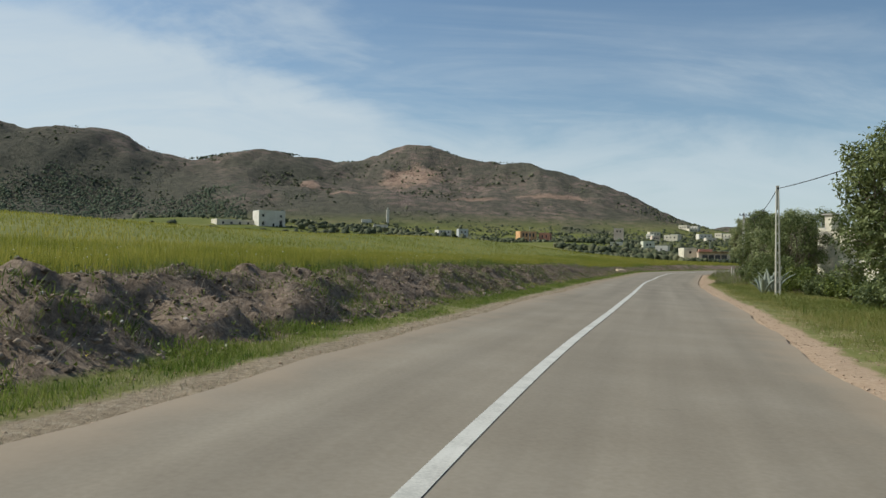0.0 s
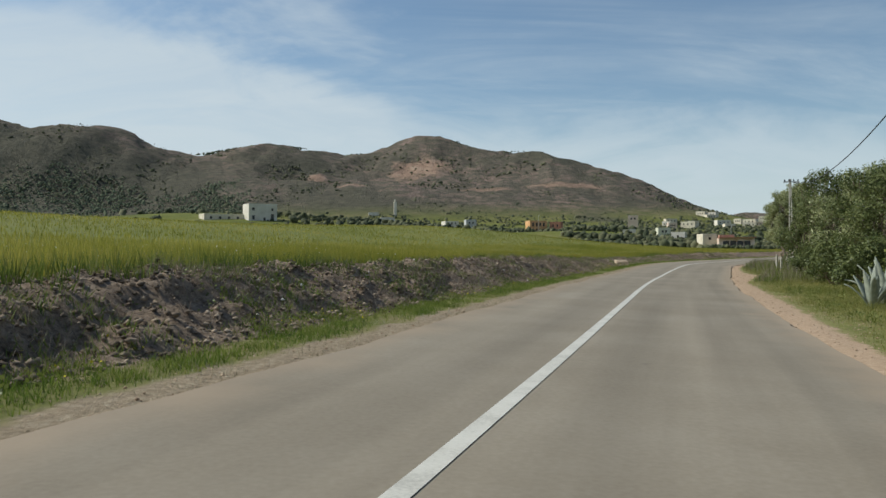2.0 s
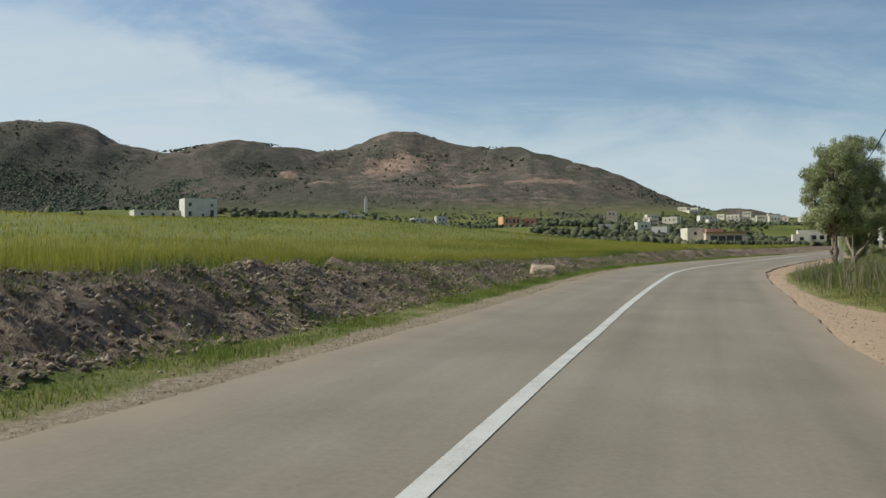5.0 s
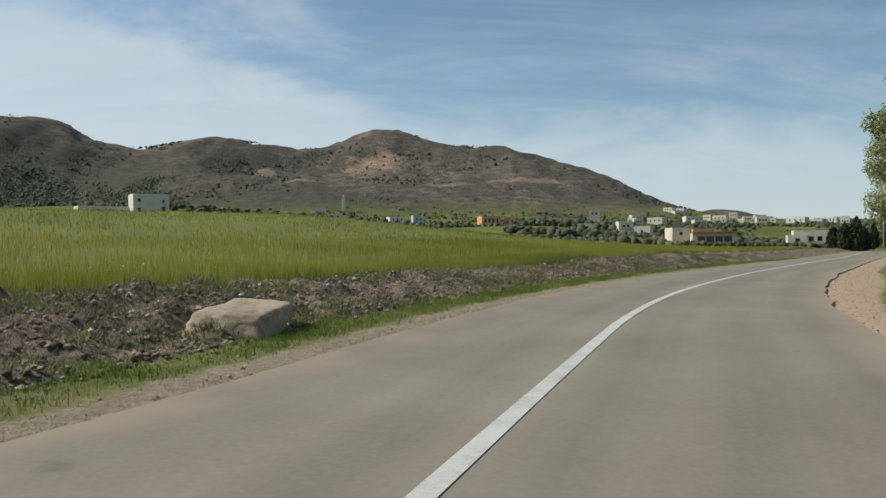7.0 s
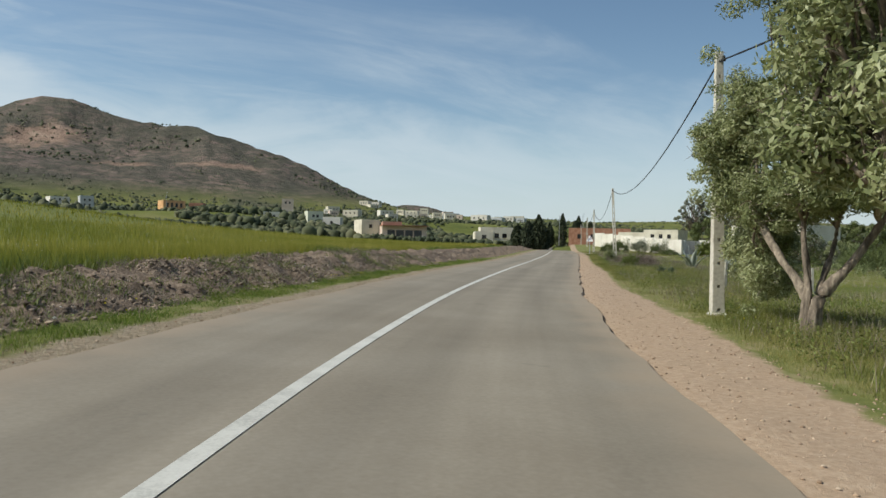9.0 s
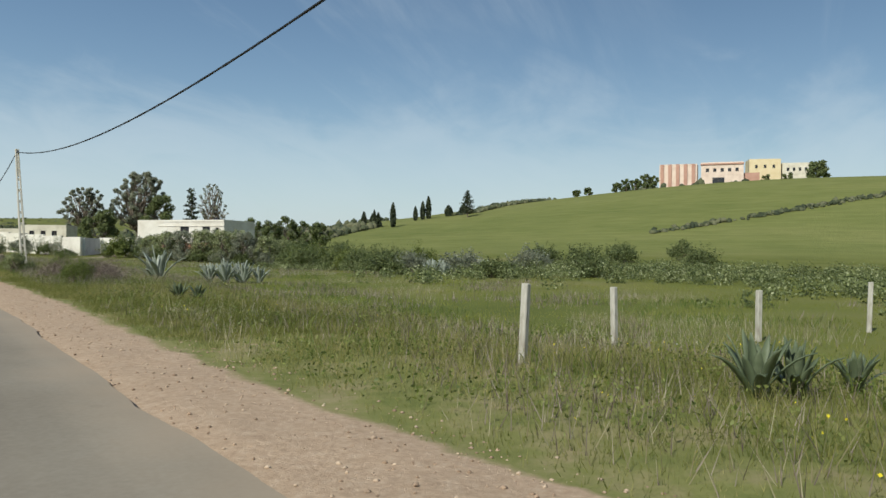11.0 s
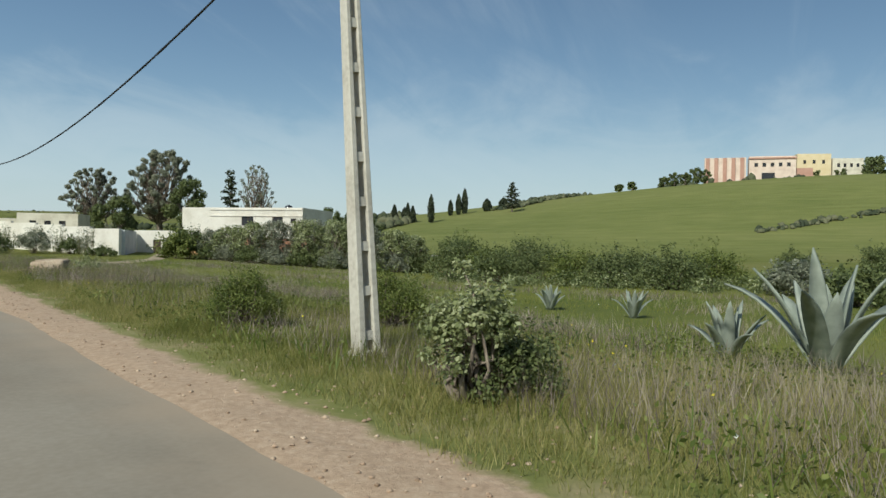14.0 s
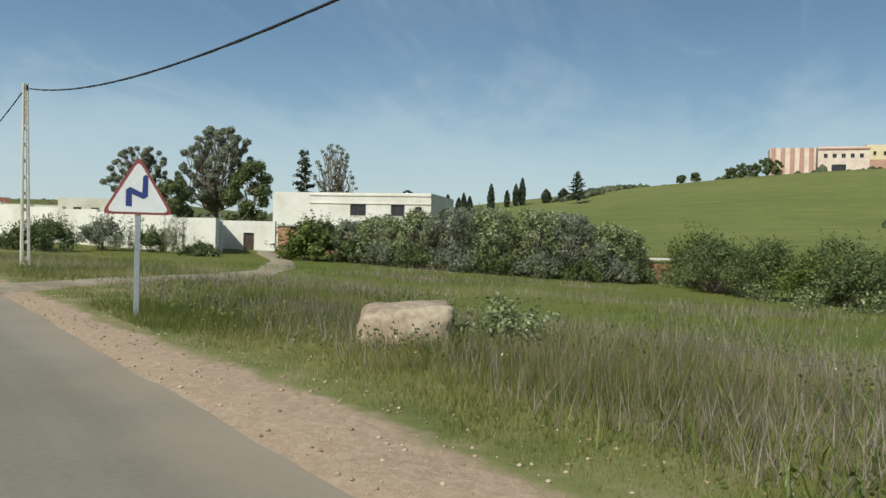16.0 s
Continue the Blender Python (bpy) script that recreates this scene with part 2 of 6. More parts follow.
M_RIGHT = verge_material("gravel shoulder and grass", [(0.345, 0.24, 0.158), (0.445, 0.318, 0.214), (0.535, 0.405, 0.288)], [(0.18, 0.13, 0.1), (0.3, 0.23, 0.19)])
M_LEFT = verge_material("dirt shoulder and dug soil", [(0.213, 0.163, 0.106), (0.350, 0.275, 0.188), (0.500, 0.413, 0.300)], [(0.085,0.062,0.046),(0.25,0.185,0.133),(0.43,0.335,0.25)], 0.85, 0.065)
M_GRASS = material("grass blades", [(0.13, 0.15, 0.034), (0.235, 0.236, 0.06), (0.41, 0.36, 0.145)], 0.15, 0.7, 0, 10, translucent=0.45, island=0.35)
M_CROP = material("crop blades", [(0.175, 0.195, 0.028), (0.285, 0.276, 0.042), (0.43, 0.378, 0.1)], 0.06, 0.7, 0, 10, translucent=0.45, island=0.3)
M_WHITE = material("whitewashed plaster", [(0.58, 0.53, 0.44), (0.69, 0.645, 0.56), (0.77, 0.73, 0.65)], 0.35, 0.85, 0.1, 14, mottle=0.3)
M_LEAF = material("olive leaves", [(0.163, 0.189, 0.074), (0.284, 0.310, 0.135), (0.486, 0.500, 0.284)], 0.5, 0.45, 0, 8, translucent=0.35, island=0.4)
M_BARK = material("bark", [(0.06, 0.05, 0.04), (0.2, 0.16, 0.122), (0.4, 0.33, 0.25)], 3.5, 0.9, 0.9, 6, dist=0.03, stretch=(1, 1, 0.3))
M_CONC = material("concrete pole", [(0.42, 0.38, 0.31), (0.56, 0.52, 0.44), (0.64, 0.6, 0.52)], 0.8, 0.85, 0.3, 20, dist=0.008)


def ground_material():
    """Grassland near by, scrub, bare earth and rock on the hills, crops on the slopes."""
    m = bpy.data.materials.new("open ground")
    m.use_nodes = True
    nt = m.node_tree
    N, L = nt.nodes, nt.links
    b = N["Principled BSDF"]
    b.inputs["Roughness"].default_value, b.inputs["Specular IOR Level"].default_value = 0.95, 0.1
    at = N.new("ShaderNodeVertexColor"); at.layer_name = "cover"
    sep = N.new("ShaderNodeSeparateColor"); L.new(at.outputs[0], sep.inputs[0])
    co = N.new("ShaderNodeTexCoord")

    def noise(scale, detail=8, rough=0.6, sy=1.0):
        mp = N.new("ShaderNodeMapping"); mp.inputs["Scale"].default_value = (1, sy, 1)
        n = N.new("ShaderNodeTexNoise")
        n.inputs["Scale"].default_value, n.inputs["Detail"].default_value, n.inputs["Roughness"].default_value = scale, detail, rough
        L.new(co.outputs["Object"], mp.inputs[0]); L.new(mp.outputs[0], n.inputs["Vector"])
        return n.outputs[0]

    def ramp(src, stops):
        r = N.new("ShaderNodeValToRGB")
        e = r.color_ramp.elements
        e[0].position, e[0].color = stops[0][0], (*stops[0][1], 1)
        e[1].position, e[1].color = stops[-1][0], (*stops[-1][1], 1)
        for p, c in stops[1:-1]:
            q = e.new(p); q.color = (*c, 1)
        L.new(src, r.inputs[0])
        return r.outputs[0]

    def blend(f, a, c):
        x = N.new("ShaderNodeMixRGB")
        L.new(f, x.inputs[0]); L.new(a, x.inputs[1]); L.new(c, x.inputs[2])
        return x.outputs[0]

    def bw(src, a, c):
        return ramp(src, [(a, (0, 0, 0)), (c, (1, 1, 1))])

    meadow = ramp(noise(0.05), [(0.3, (0.102, 0.120, 0.030)), (0.5, (0.156, 0.168, 0.042)), (0.7, (0.216, 0.198, 0.078))])
    crop = ramp(noise(0.03, sy=0.3), [(0.3, (0.135, 0.157, 0.042)), (0.5, (0.178, 0.194, 0.056)), (0.72, (0.24, 0.234, 0.085))])
    furrow = ramp(noise(0.4, 8, 0.75, sy=0.25), [(0.35, (0.105, 0.128, 0.036)), (0.65, (0.255, 0.248, 0.092))])
    half = N.new("ShaderNodeMixRGB"); half.inputs[0].default_value = 0.45
    L.new(crop, half.inputs[1]); L.new(furrow, half.inputs[2])
    crop = half.outputs[0]
    # hillside: bare grey-brown earth and rock under scrub, red cliffs
    earth = ramp(noise(0.02, 10, 0.65), [(0.3, (0.14, 0.112, 0.095)), (0.46, (0.215, 0.163, 0.138)), (0.6, (0.3, 0.208, 0.175)), (0.75, (0.345, 0.265, 0.22))])
    scrub = ramp(noise(0.12, 8, 0.7), [(0.3, (0.062, 0.063, 0.048)), (0.7, (0.148, 0.133, 0.097))])
    cliff = ramp(noise(0.05, 10, 0.75), [(0.32, (0.17, 0.12, 0.09)), (0.5, (0.33, 0.225, 0.165)), (0.68, (0.43, 0.32, 0.24))])
    hill = blend(bw(noise(0.07, 12, 0.78), 0.45, 0.6), scrub, earth)
    hill = blend(bw(noise(0.008, 6, 0.6), 0.46, 0.62), hill, scrub)
    bare = N.new("ShaderNodeMath"); bare.operation = "MULTIPLY_ADD"; bare.inputs[1].default_value = 1.0
    L.new(noise(0.03, 10, 0.75), bare.inputs[0]); L.new(at.outputs[1], bare.inputs[2])
    hill = blend(bw(bare.outputs[0], 0.85, 1.05), hill, cliff)
    col = blend(sep.outputs[0], meadow, hill)
    col = blend(sep.outputs[1], col, crop)
    col = blend(sep.outputs[2], col, scrub)
    L.new(col, b.inputs["Base Color"])
    bp = N.new("ShaderNodeBump"); bp.inputs["Strength"].default_value, bp.inputs["Distance"].default_value = 0.8, 6.0
    st = N.new("ShaderNodeMath"); st.operation = "MULTIPLY_ADD"; st.inputs[1].default_value, st.inputs[2].default_value = 0.55, 0.25
    L.new(sep.outputs[0], st.inputs[0]); L.new(st.outputs[0], bp.inputs["Strength"])
    L.new(noise(0.05, 12, 0.75), bp.inputs["Height"]); L.new(bp.outputs[0], b.inputs["Normal"])
    return m


M_GROUND = ground_material()

# ---- the lie of the land ----
HEADING = [-12.23, -14.27, -16.31, -18.35, -17.79, -17.34, -17.34, -18.47, -19.95, -21.24, -22.25, -27.58, -30.74, -32.87, -34.02, -34.58, -34.95, -34.34, -34.57, -34.35, -33.59, -33.3]
S = np.arange(-90.0, 430.5, 1.0)
_h = np.radians(np.interp(S, np.arange(-20.0, 191.0, 10.0), HEADING))
_dx, _dy = -np.sin(_h), np.cos(_h)
RX = np.concatenate([[0], np.cumsum((_dx[1:] + _dx[:-1]) / 2)])
RY = np.concatenate([[0], np.cumsum((_dy[1:] + _dy[:-1]) / 2)])
RX, RY = RX - RX[90], RY - RY[90]
RH = _h
EDGE_L, EDGE_R = -2.55, 3.5


def step(a, b, v):
    q = np.clip((v - a) / (b - a), 0, 1)
    return q * q * (3 - 2 * q)


def road_z(s):
    return np.interp(s, [-90, -20, 0, 20, 40, 60, 80, 100, 120, 140, 160, 180, 200, 430], [-0.2, -0.07, 0, 0.01, -0.08, -0.11, 0.13, 0.09, 0.12, 0.19, 0.27, 0.43, 0.5, 0.5])


def road_bank(s):
    return np.interp(s, [-90, -20, 0, 20, 40, 60, 80, 100, 120, 140, 160, 180, 430], [-0.02, -0.025, -0.032, -0.039, -0.055, -0.045, -0.025, -0.04, -0.034, -0.012, 0.0, 0.007, 0.0])


def on_road(s, lat):
    """World x, y of a place along and across the road."""
    x, y, h = np.interp(s, S, RX), np.interp(s, S, RY), np.interp(s, S, RH)
    return x + np.cos(h) * lat, y + np.sin(h) * lat


def to_road(x, y):
    """Along and across the road for world places."""
    x, y = np.atleast_1d(np.asarray(x, float)), np.atleast_1d(np.asarray(y, float))
    s, lat = np.empty(x.shape), np.empty(x.shape)
    for i in range(0, len(x), 8000):
        a, b = x[i:i + 8000], y[i:i + 8000]
        j = ((a[:, None] - RX) ** 2 + (b[:, None] - RY) ** 2).argmin(1)
        dx, dy = a - RX[j], b - RY[j]
        along = -dx * np.sin(RH[j]) + dy * np.cos(RH[j])
        s[i:i + 8000] = S[j] + np.clip(along, -1, 1)
        lat[i:i + 8000] = np.where(np.abs(along) > 2, np.sign(dx * np.cos(RH[j]) + dy * np.sin(RH[j])) * np.hypot(dx, dy), dx * np.cos(RH[j]) + dy * np.sin(RH[j]))
    return s, lat


# far hills: x, y, height, reach along, reach across, turn
HILLS = [
    (-17, 1215, 134, 101, 190, 0),
    (100, 1180, 66, 114, 190, 0),
    (173, 1120, 75, 93, 190, 0),
    (-154, 1190, 86, 97, 190, 0),
    (-273, 1160, 117, 107, 200, 0),
    (-414, 1100, 57, 95, 200, 0),
    (-472, 1080, 92, 106, 210, 0),
    (-643, 1020, 137, 123, 220, 0),
    (-804, 940, 95, 195, 240, 0),
    (266, 1030, 36.5, 68, 150, 0),
    (-60, 900, 38, 300, 130, 0),
    (452, 1150, 41, 122, 120, 0),
    (679, 1150, -0, 220, 120, 0),
    (-110, 390, 13, 120, 110, 0),
    (950, 900, 16, 320, 200, 0),
    (80, 312, 4.4, 50, 36, 0),
]


def hills(x, y):
    z = 0
    for hx, hy, a, wx, wy, turn in HILLS:
        c, s_ = math.cos(radians(turn)), math.sin(radians(turn))
        u, v = (x - hx) * c + (y - hy) * s_, -(x - hx) * s_ + (y - hy) * c
        z = z + a * np.exp(-(u / wx) ** 2 - (v / wy) ** 2)
    return z


def bank_top(s):
    """How far left of the road the dug bank reaches its top."""
    return np.interp(s, [-90, 58, 66, 76, 84, 95, 110, 430], [6.3, 6.3, 7.5, 8.3, 7.4, 6.9, 6.7, 6.7])


def land(x, y, s=None, lat=None):
    """Height of the ground away from the carriageway."""
    if s is None:
        s, lat = to_road(x, y)
    a = np.abs(lat)
    base = road_z(s) + np.clip(lat, -5.5, 5.5) * road_bank(s)
    # left: dug bank, then a field that swells to a crest and drops behind it
    crest = np.interp(s, [-90, 60, 110, 150, 190, 240, 300, 430], [7.00, 5.88, 4.99, 5.64, 0.50, 0.50, 0.50, 2.0])
    wide = np.interp(s, [-90, 80, 150, 200, 260, 430], [94.7, 89.9, 78.5, 55.0, 40.0, 40])
    high = np.interp(s, [-90, 60, 72, 82, 96, 103, 120, 430], [0.75, 0.75, 0.45, 0.33, 0.22, 0.42, 0.6, 0.6])
    left = high * step(3.85, bank_top(s), a) + (0.75 - high) * step(8, 34, a) + crest * (0.35 * step(7, wide, a) + 0.65 * step(0, 1, (a - 8) / (wide - 8))) - (crest * 0.5) * step(wide, wide + 70, a)
    # right: level meadow, then a long green slope
    rise = 27 * step(170, 350, x) * np.exp(-(np.maximum(y - 70, 0) / 190) ** 2) + 9 * step(350, 700, x) * np.exp(-(np.maximum(y - 70, 0) / 260) ** 2)
    right = -0.25 * step(6, 14, a) - 0.3 * step(8, 16, a) * step(112, 132, s) * (1 - step(165, 192, s)) - 1.25 * np.exp(-((x - 121) / 22) ** 2 - ((y - 142) / 19) ** 2) + rise + 1.2 * np.exp(-((x - 130) / 22) ** 2 - ((y - 218) / 26) ** 2)
    valley = np.maximum(0.043 * (y - 240), 0) * step(200, 330, y) * np.exp(-(np.maximum(y - 800, 0) / 300) ** 2)
    z = base + np.where(lat < 0, left, right) + valley * step(30, 120, a)
    z = z + hills(x, y)
    return z

# ---- building helpers ----
def mesh_of(name, verts, faces, mats, smooth=False, index=None):
    me = bpy.data.meshes.new(name)
    me.from_pydata([tuple(map(float, v)) for v in verts], [], [tuple(map(int, f)) for f in faces])
    for m in mats if isinstance(mats, (list, tuple)) else [mats]:
        me.materials.append(m)
    if index is not None:
        me.polygons.foreach_set("material_index", np.asarray(index, np.int32))
    if smooth:
        me.polygons.foreach_set("use_smooth", np.ones(len(me.polygons), bool))
    me.update()
    return me


def strip(name, s, lats, height, mats, pick=None, smooth=True):
    """A sheet laid along the road: rows at s, columns at lats, height(s, lat, x, y)."""
    ss, ll = np.meshgrid(s, lats, indexing="ij")
    x, y = on_road(ss.ravel(), ll.ravel())
    z = height(ss.ravel(), ll.ravel(), x, y)
    n, k = ss.shape
    i = np.arange(n * k).reshape(n, k)
    f = np.stack([i[:-1, :-1], i[:-1, 1:], i[1:, 1:], i[1:, :-1]], -1).reshape(-1, 4)
    idx = None if pick is None else pick((ss[:-1, :-1] + ss[1:, 1:]).ravel() / 2, (ll[:-1, :-1] + ll[1:, 1:]).ravel() / 2)
    return new(name, mesh_of(name, np.stack([x, y, z], -1), f, mats, smooth, idx))


def fbm(x, y, scale, octaves=4, seed=0.0):
    out = np.empty(len(x))
    for i in range(len(x)):
        out[i] = noise.fractal((x[i] * scale + seed, y[i] * scale - seed, seed), 1.0, 2.0, octaves)
    return out


def fast_mesh(name, verts, corners, mats, index=None):
    """A mesh from arrays: verts (n, 3) and faces that all have as many corners as the columns of corners."""
    verts, corners = np.asarray(verts, np.float32), np.asarray(corners, np.int32)
    me = bpy.data.meshes.new(name)
    k = corners.shape[1]
    me.vertices.add(len(verts)); me.vertices.foreach_set("co", verts.ravel())
    me.loops.add(corners.size); me.loops.foreach_set("vertex_index", corners.ravel())
    me.polygons.add(len(corners)); me.polygons.foreach_set("loop_start", np.arange(0, corners.size, k, dtype=np.int32))
    for m in mats if isinstance(mats, (list, tuple)) else [mats]:
        me.materials.append(m)
    if index is not None:
        me.polygons.foreach_set("material_index", np.asarray(index, np.int32))
    me.update(calc_edges=True)
    return me


def part(name, me, parent, label=""):
    ob = new(name, me)
    ob.parent = parent
    if label:
        ob["label"] = label
    return ob


def thing(name, x, y, z, yaw=0.0, label="", category="", group="", kind=""):
    """An empty at a thing's base, for its parts."""
    ob = new(name)
    ob.matrix_world = pose(x, y, z, 0, 0, yaw)
    return tagged(ob, label, category, group, kind)


def boxes(name, items, mat, bevel=0.0):
    """One mesh from boxes (x0, y0, z0, x1, y1, z1)."""
    bm = bmesh.new()
    for x0, y0, z0, x1, y1, z1 in items:
        r = bmesh.ops.create_cube(bm, size=1.0)
        bmesh.ops.scale(bm, vec=(x1 - x0, y1 - y0, z1 - z0), verts=r["verts"])
        bmesh.ops.translate(bm, vec=((x0 + x1) / 2, (y0 + y1) / 2, (z0 + z1) / 2), verts=r["verts"])
    bmesh.ops.remove_doubles(bm, verts=bm.verts[:], dist=1e-5)
    if bevel:
        bmesh.ops.bevel(bm, geom=bm.edges[:], offset=bevel, segments=1, affect="EDGES")
    me = bpy.data.meshes.new(name)
    bm.to_mesh(me); bm.free()
    me.materials.append(mat)
    return me


def tubes(name, lines, mat, sides=8):
    """One mesh from tapering tubes: each line is a list of (x, y, z, radius)."""
    V, F, o = [], [], 0
    for line in lines:
        p = np.array(line, float)
        n = len(p)
        d = np.gradient(p[:, :3], axis=0) if n > 1 else np.array([[0, 0, 1.0]])
        d /= np.linalg.norm(d, axis=1)[:, None] + 1e-9
        up = np.where(np.abs(d[:, 2:3]) > 0.9, [[1.0, 0, 0]], [[0, 0, 1.0]])
        u = np.cross(d, up); u /= np.linalg.norm(u, axis=1)[:, None] + 1e-9
        v = np.cross(d, u)
        a = np.linspace(0, 2 * np.pi, sides, endpoint=False)
        ring = p[:, None, :3] + p[:, None, 3:4] * (np.cos(a)[None, :, None] * u[:, None] + np.sin(a)[None, :, None] * v[:, None])
        V.append(ring.reshape(-1, 3))
        i = o + np.arange(n * sides).reshape(n, sides)
        j = np.roll(i, -1, 1)
        F.append(np.stack([i[:-1], j[:-1], j[1:], i[1:]], -1).reshape(-1, 4))
        o += n * sides
    me = fast_mesh(name, np.concatenate(V), np.concatenate(F), mat)
    me.polygons.foreach_set("use_smooth", np.ones(len(me.polygons), bool))
    return me


def z_many(x, y):
    return land(np.asarray(x, float), np.asarray(y, float))


def z_at(x, y):
    return float(land(np.array([float(x)]), np.array([float(y)]))[0])


# ---- ground, road, shoulders ----
def build_ground():
    cx, cy = 45.0, 95.0
    na = 940
    ang = np.linspace(0, 2 * np.pi, na, endpoint=False)
    rad = np.concatenate([[0.5], np.geomspace(4, 900, 120), np.linspace(915, 1500, 40), np.geomspace(1560, 4600, 14)])
    A, R_ = np.meshgrid(ang, rad)
    x, y = (cx + R_ * np.cos(A)).ravel(), (cy + R_ * np.sin(A)).ravel()
    s, lat = to_road(x, y)
    z = land(x, y, s, lat)
    d = np.hypot(x - cx, y - cy)
    far = step(380, 800, d)
    rough = fbm(x, y, 1 / 110.0, 7) * 6 + fbm(x, y, 1 / 28.0, 4, 7.3) * 2.5 + 1.5 - 8 * np.abs(fbm(x * 1.8, y * 0.6, 1 / 90.0, 4, 2.9))
    hz = hills(x, y)
    z = z + rough * step(4, 60, hz) * far
    z = z - 0.3 * (1 - step(11.0, 14.5, np.abs(lat))) * (s > -88) * (s < 425)
    nr = len(rad)
    i = np.arange(nr * na).reshape(nr, na)
    j = np.roll(i, -1, 1)
    f = np.stack([i[:-1], j[:-1], j[1:], i[1:]], -1).reshape(-1, 4)[:, ::-1]
    me = mesh_of("ground", np.stack([x, y, z], -1), f, M_GROUND, True)
    cov = me.color_attributes.new("cover", "FLOAT_COLOR", "POINT")
    hillc = step(3, 25, hz) * step(350, 560, d)
    crop = np.where((lat < -6), (1 - step(95, 150, -lat)) * (1 - step(200, 260, s)), 0) + np.where(lat > 0, step(165, 200, x) * (1 - step(220, 260, y)), 0)
    patch = fbm(x, y, 1 / 120.0, 2, 3.1)
    crop = np.maximum(crop, (patch > 0.1) * (d > 250) * (d < 650) * 0.6 * (lat < 0))
    wood = step(0.05, 0.3, fbm(x, y, 1 / 140.0, 3, 9.7) + (-0.25)) * (lat < 0) * step(200, 260, y) * (1 - hillc)
    wood = np.maximum(wood, step(-150, -320, x - 0.0) * step(650, 760, y) * (1 - step(950, 1040, y)))
    # bare red cliffs on the hill faces
    bare = np.zeros(len(x))
    for bx, by, rx, ry in ((-15, 1045, 62, 60), (-96, 907, 34, 26), (60, 886, 46, 24), (150, 905, 60, 22), (-395, 926, 26, 60), (-148, 990, 20, 34)):
        bare = np.maximum(bare, 0.62 * np.exp(-((x - bx) / rx) ** 2 - ((y - by) / ry) ** 2))
    col = np.stack([hillc, np.clip(crop, 0, 1), np.clip(wood, 0, 1), bare], -1)
    cov.data.foreach_set("color", col.ravel().astype(np.float32))
    return tagged(new("ground", me), "open farmland rising to dry scrubby hills", "ground", kind="structure")


def road_height(s, lat, x, y):
    return road_z(s) + np.clip(lat, -5.5, 5.5) * road_bank(s)


def edge_wobble(s, side):
    return np.array([0.15 * noise.fractal((v * 0.22, side * 9.1, 0), 1.0, 2.0, 3) + 0.025 * noise.fractal((v * 1.3, side * 9.1, 4), 1.0, 2.0, 3) for v in s])


def build_road():
    s = np.concatenate([np.arange(-85, -8, 1.0), np.arange(-8, 205, 0.3), np.arange(205, 424, 1.0)])
    # carriageway: ragged edges, a hand's width thick
    cols = np.linspace(0, 1, 9)
    x0, x1 = EDGE_L + edge_wobble(s, 1), EDGE_R + edge_wobble(s, 2)
    ss = np.repeat(s, 11)
    lat = np.stack([x0 - 0.03] + [x0 + (x1 - x0) * c for c in cols] + [x1 + 0.03], 1)
    x, y = on_road(ss, lat.ravel())
    z = road_height(ss, lat.ravel(), x, y).reshape(len(s), 11)
    z[:, 0] -= 0.12
    z[:, -1] -= 0.12
    i = np.arange(len(ss)).reshape(len(s), 11)
    f = np.stack([i[:-1, :-1], i[:-1, 1:], i[1:, 1:], i[1:, :-1]], -1).reshape(-1, 4)
    me = mesh_of("road", np.stack([x, y, z.ravel()], -1), f, M_ASPHALT)
    layer = me.uv_layers.new(name="road")
    corner = f.ravel()
    layer.data.foreach_set("uv", np.stack([lat.ravel()[corner], ss[corner]], -1).astype(np.float32).ravel())
    tagged(new("road", me), "worn grey-brown asphalt country road", "road", kind="structure")
    # solid centre line
    s2 = np.arange(-85, 330, 0.5)
    w = 0.075
    strip("centre_line", s2, [-w, w], lambda a, b, x, y: road_height(a, b, x, y) + 0.006, [M_LINE])
    tagged(bpy.data.objects["centre_line"], "solid white painted centre line, slightly worn", "road marking", kind="structure")


def verge_l(s, lat, x, y):
    z = land(x, y, s, lat)
    a = -lat
    top = bank_top(s)
    z = z + 0.03 * fbm(x, y, 0.9, 4) - 0.05 * (1 - step(2.4, 2.9, a)) - 0.04
    dug = step(3.7, 4.5, a) * (1 - step(top - 0.2, top + 0.7, a))
    heap = 1 - step(7, 13, s)
    return z + dug * ((0.1 + 0.5 * heap) * fbm(x, y, 0.5, 3, 4.0) + 0.2 * fbm(x, y, 1.8, 5, 2.0) + 0.03) - 0.5 * step(13.6, 14.5, a)


def verge_r(s, lat, x, y):
    z = land(x, y, s, lat) + 0.03 * fbm(x, y, 0.8, 4) - 0.05 * (1 - step(3.3, 3.8, lat)) - 0.03
    return z - 0.5 * step(13.6, 14.5, lat)


def edge_layer(ob, s, lats, values):
    """Where each ground begins, from 0 to 1 across half a metre either side of its border."""
    ss, ll = np.meshgrid(s, lats, indexing="ij")
    r, g = values(ss.ravel(), ll.ravel())
    lay = ob.data.color_attributes.new("edge", "FLOAT_COLOR", "POINT")
    lay.data.foreach_set("color", np.stack([np.clip(r, 0, 1), np.clip(g, 0, 1), r * 0, r * 0 + 1], -1).astype(np.float32).ravel())


GRAVEL_S = [-60, 30, 44, 57, 62, 66, 70, 77, 86, 96, 104, 112, 117, 131, 142, 150, 172, 177, 430]
GRAVEL_L = [4.15, 4.15, 4.5, 4.2, 4.6, 5.2, 4.2, 4.0, 4.4, 5.05, 5.45, 5.2, 4.9, 4.95, 4.5, 4.35, 4.45, 4.2, 4.3]


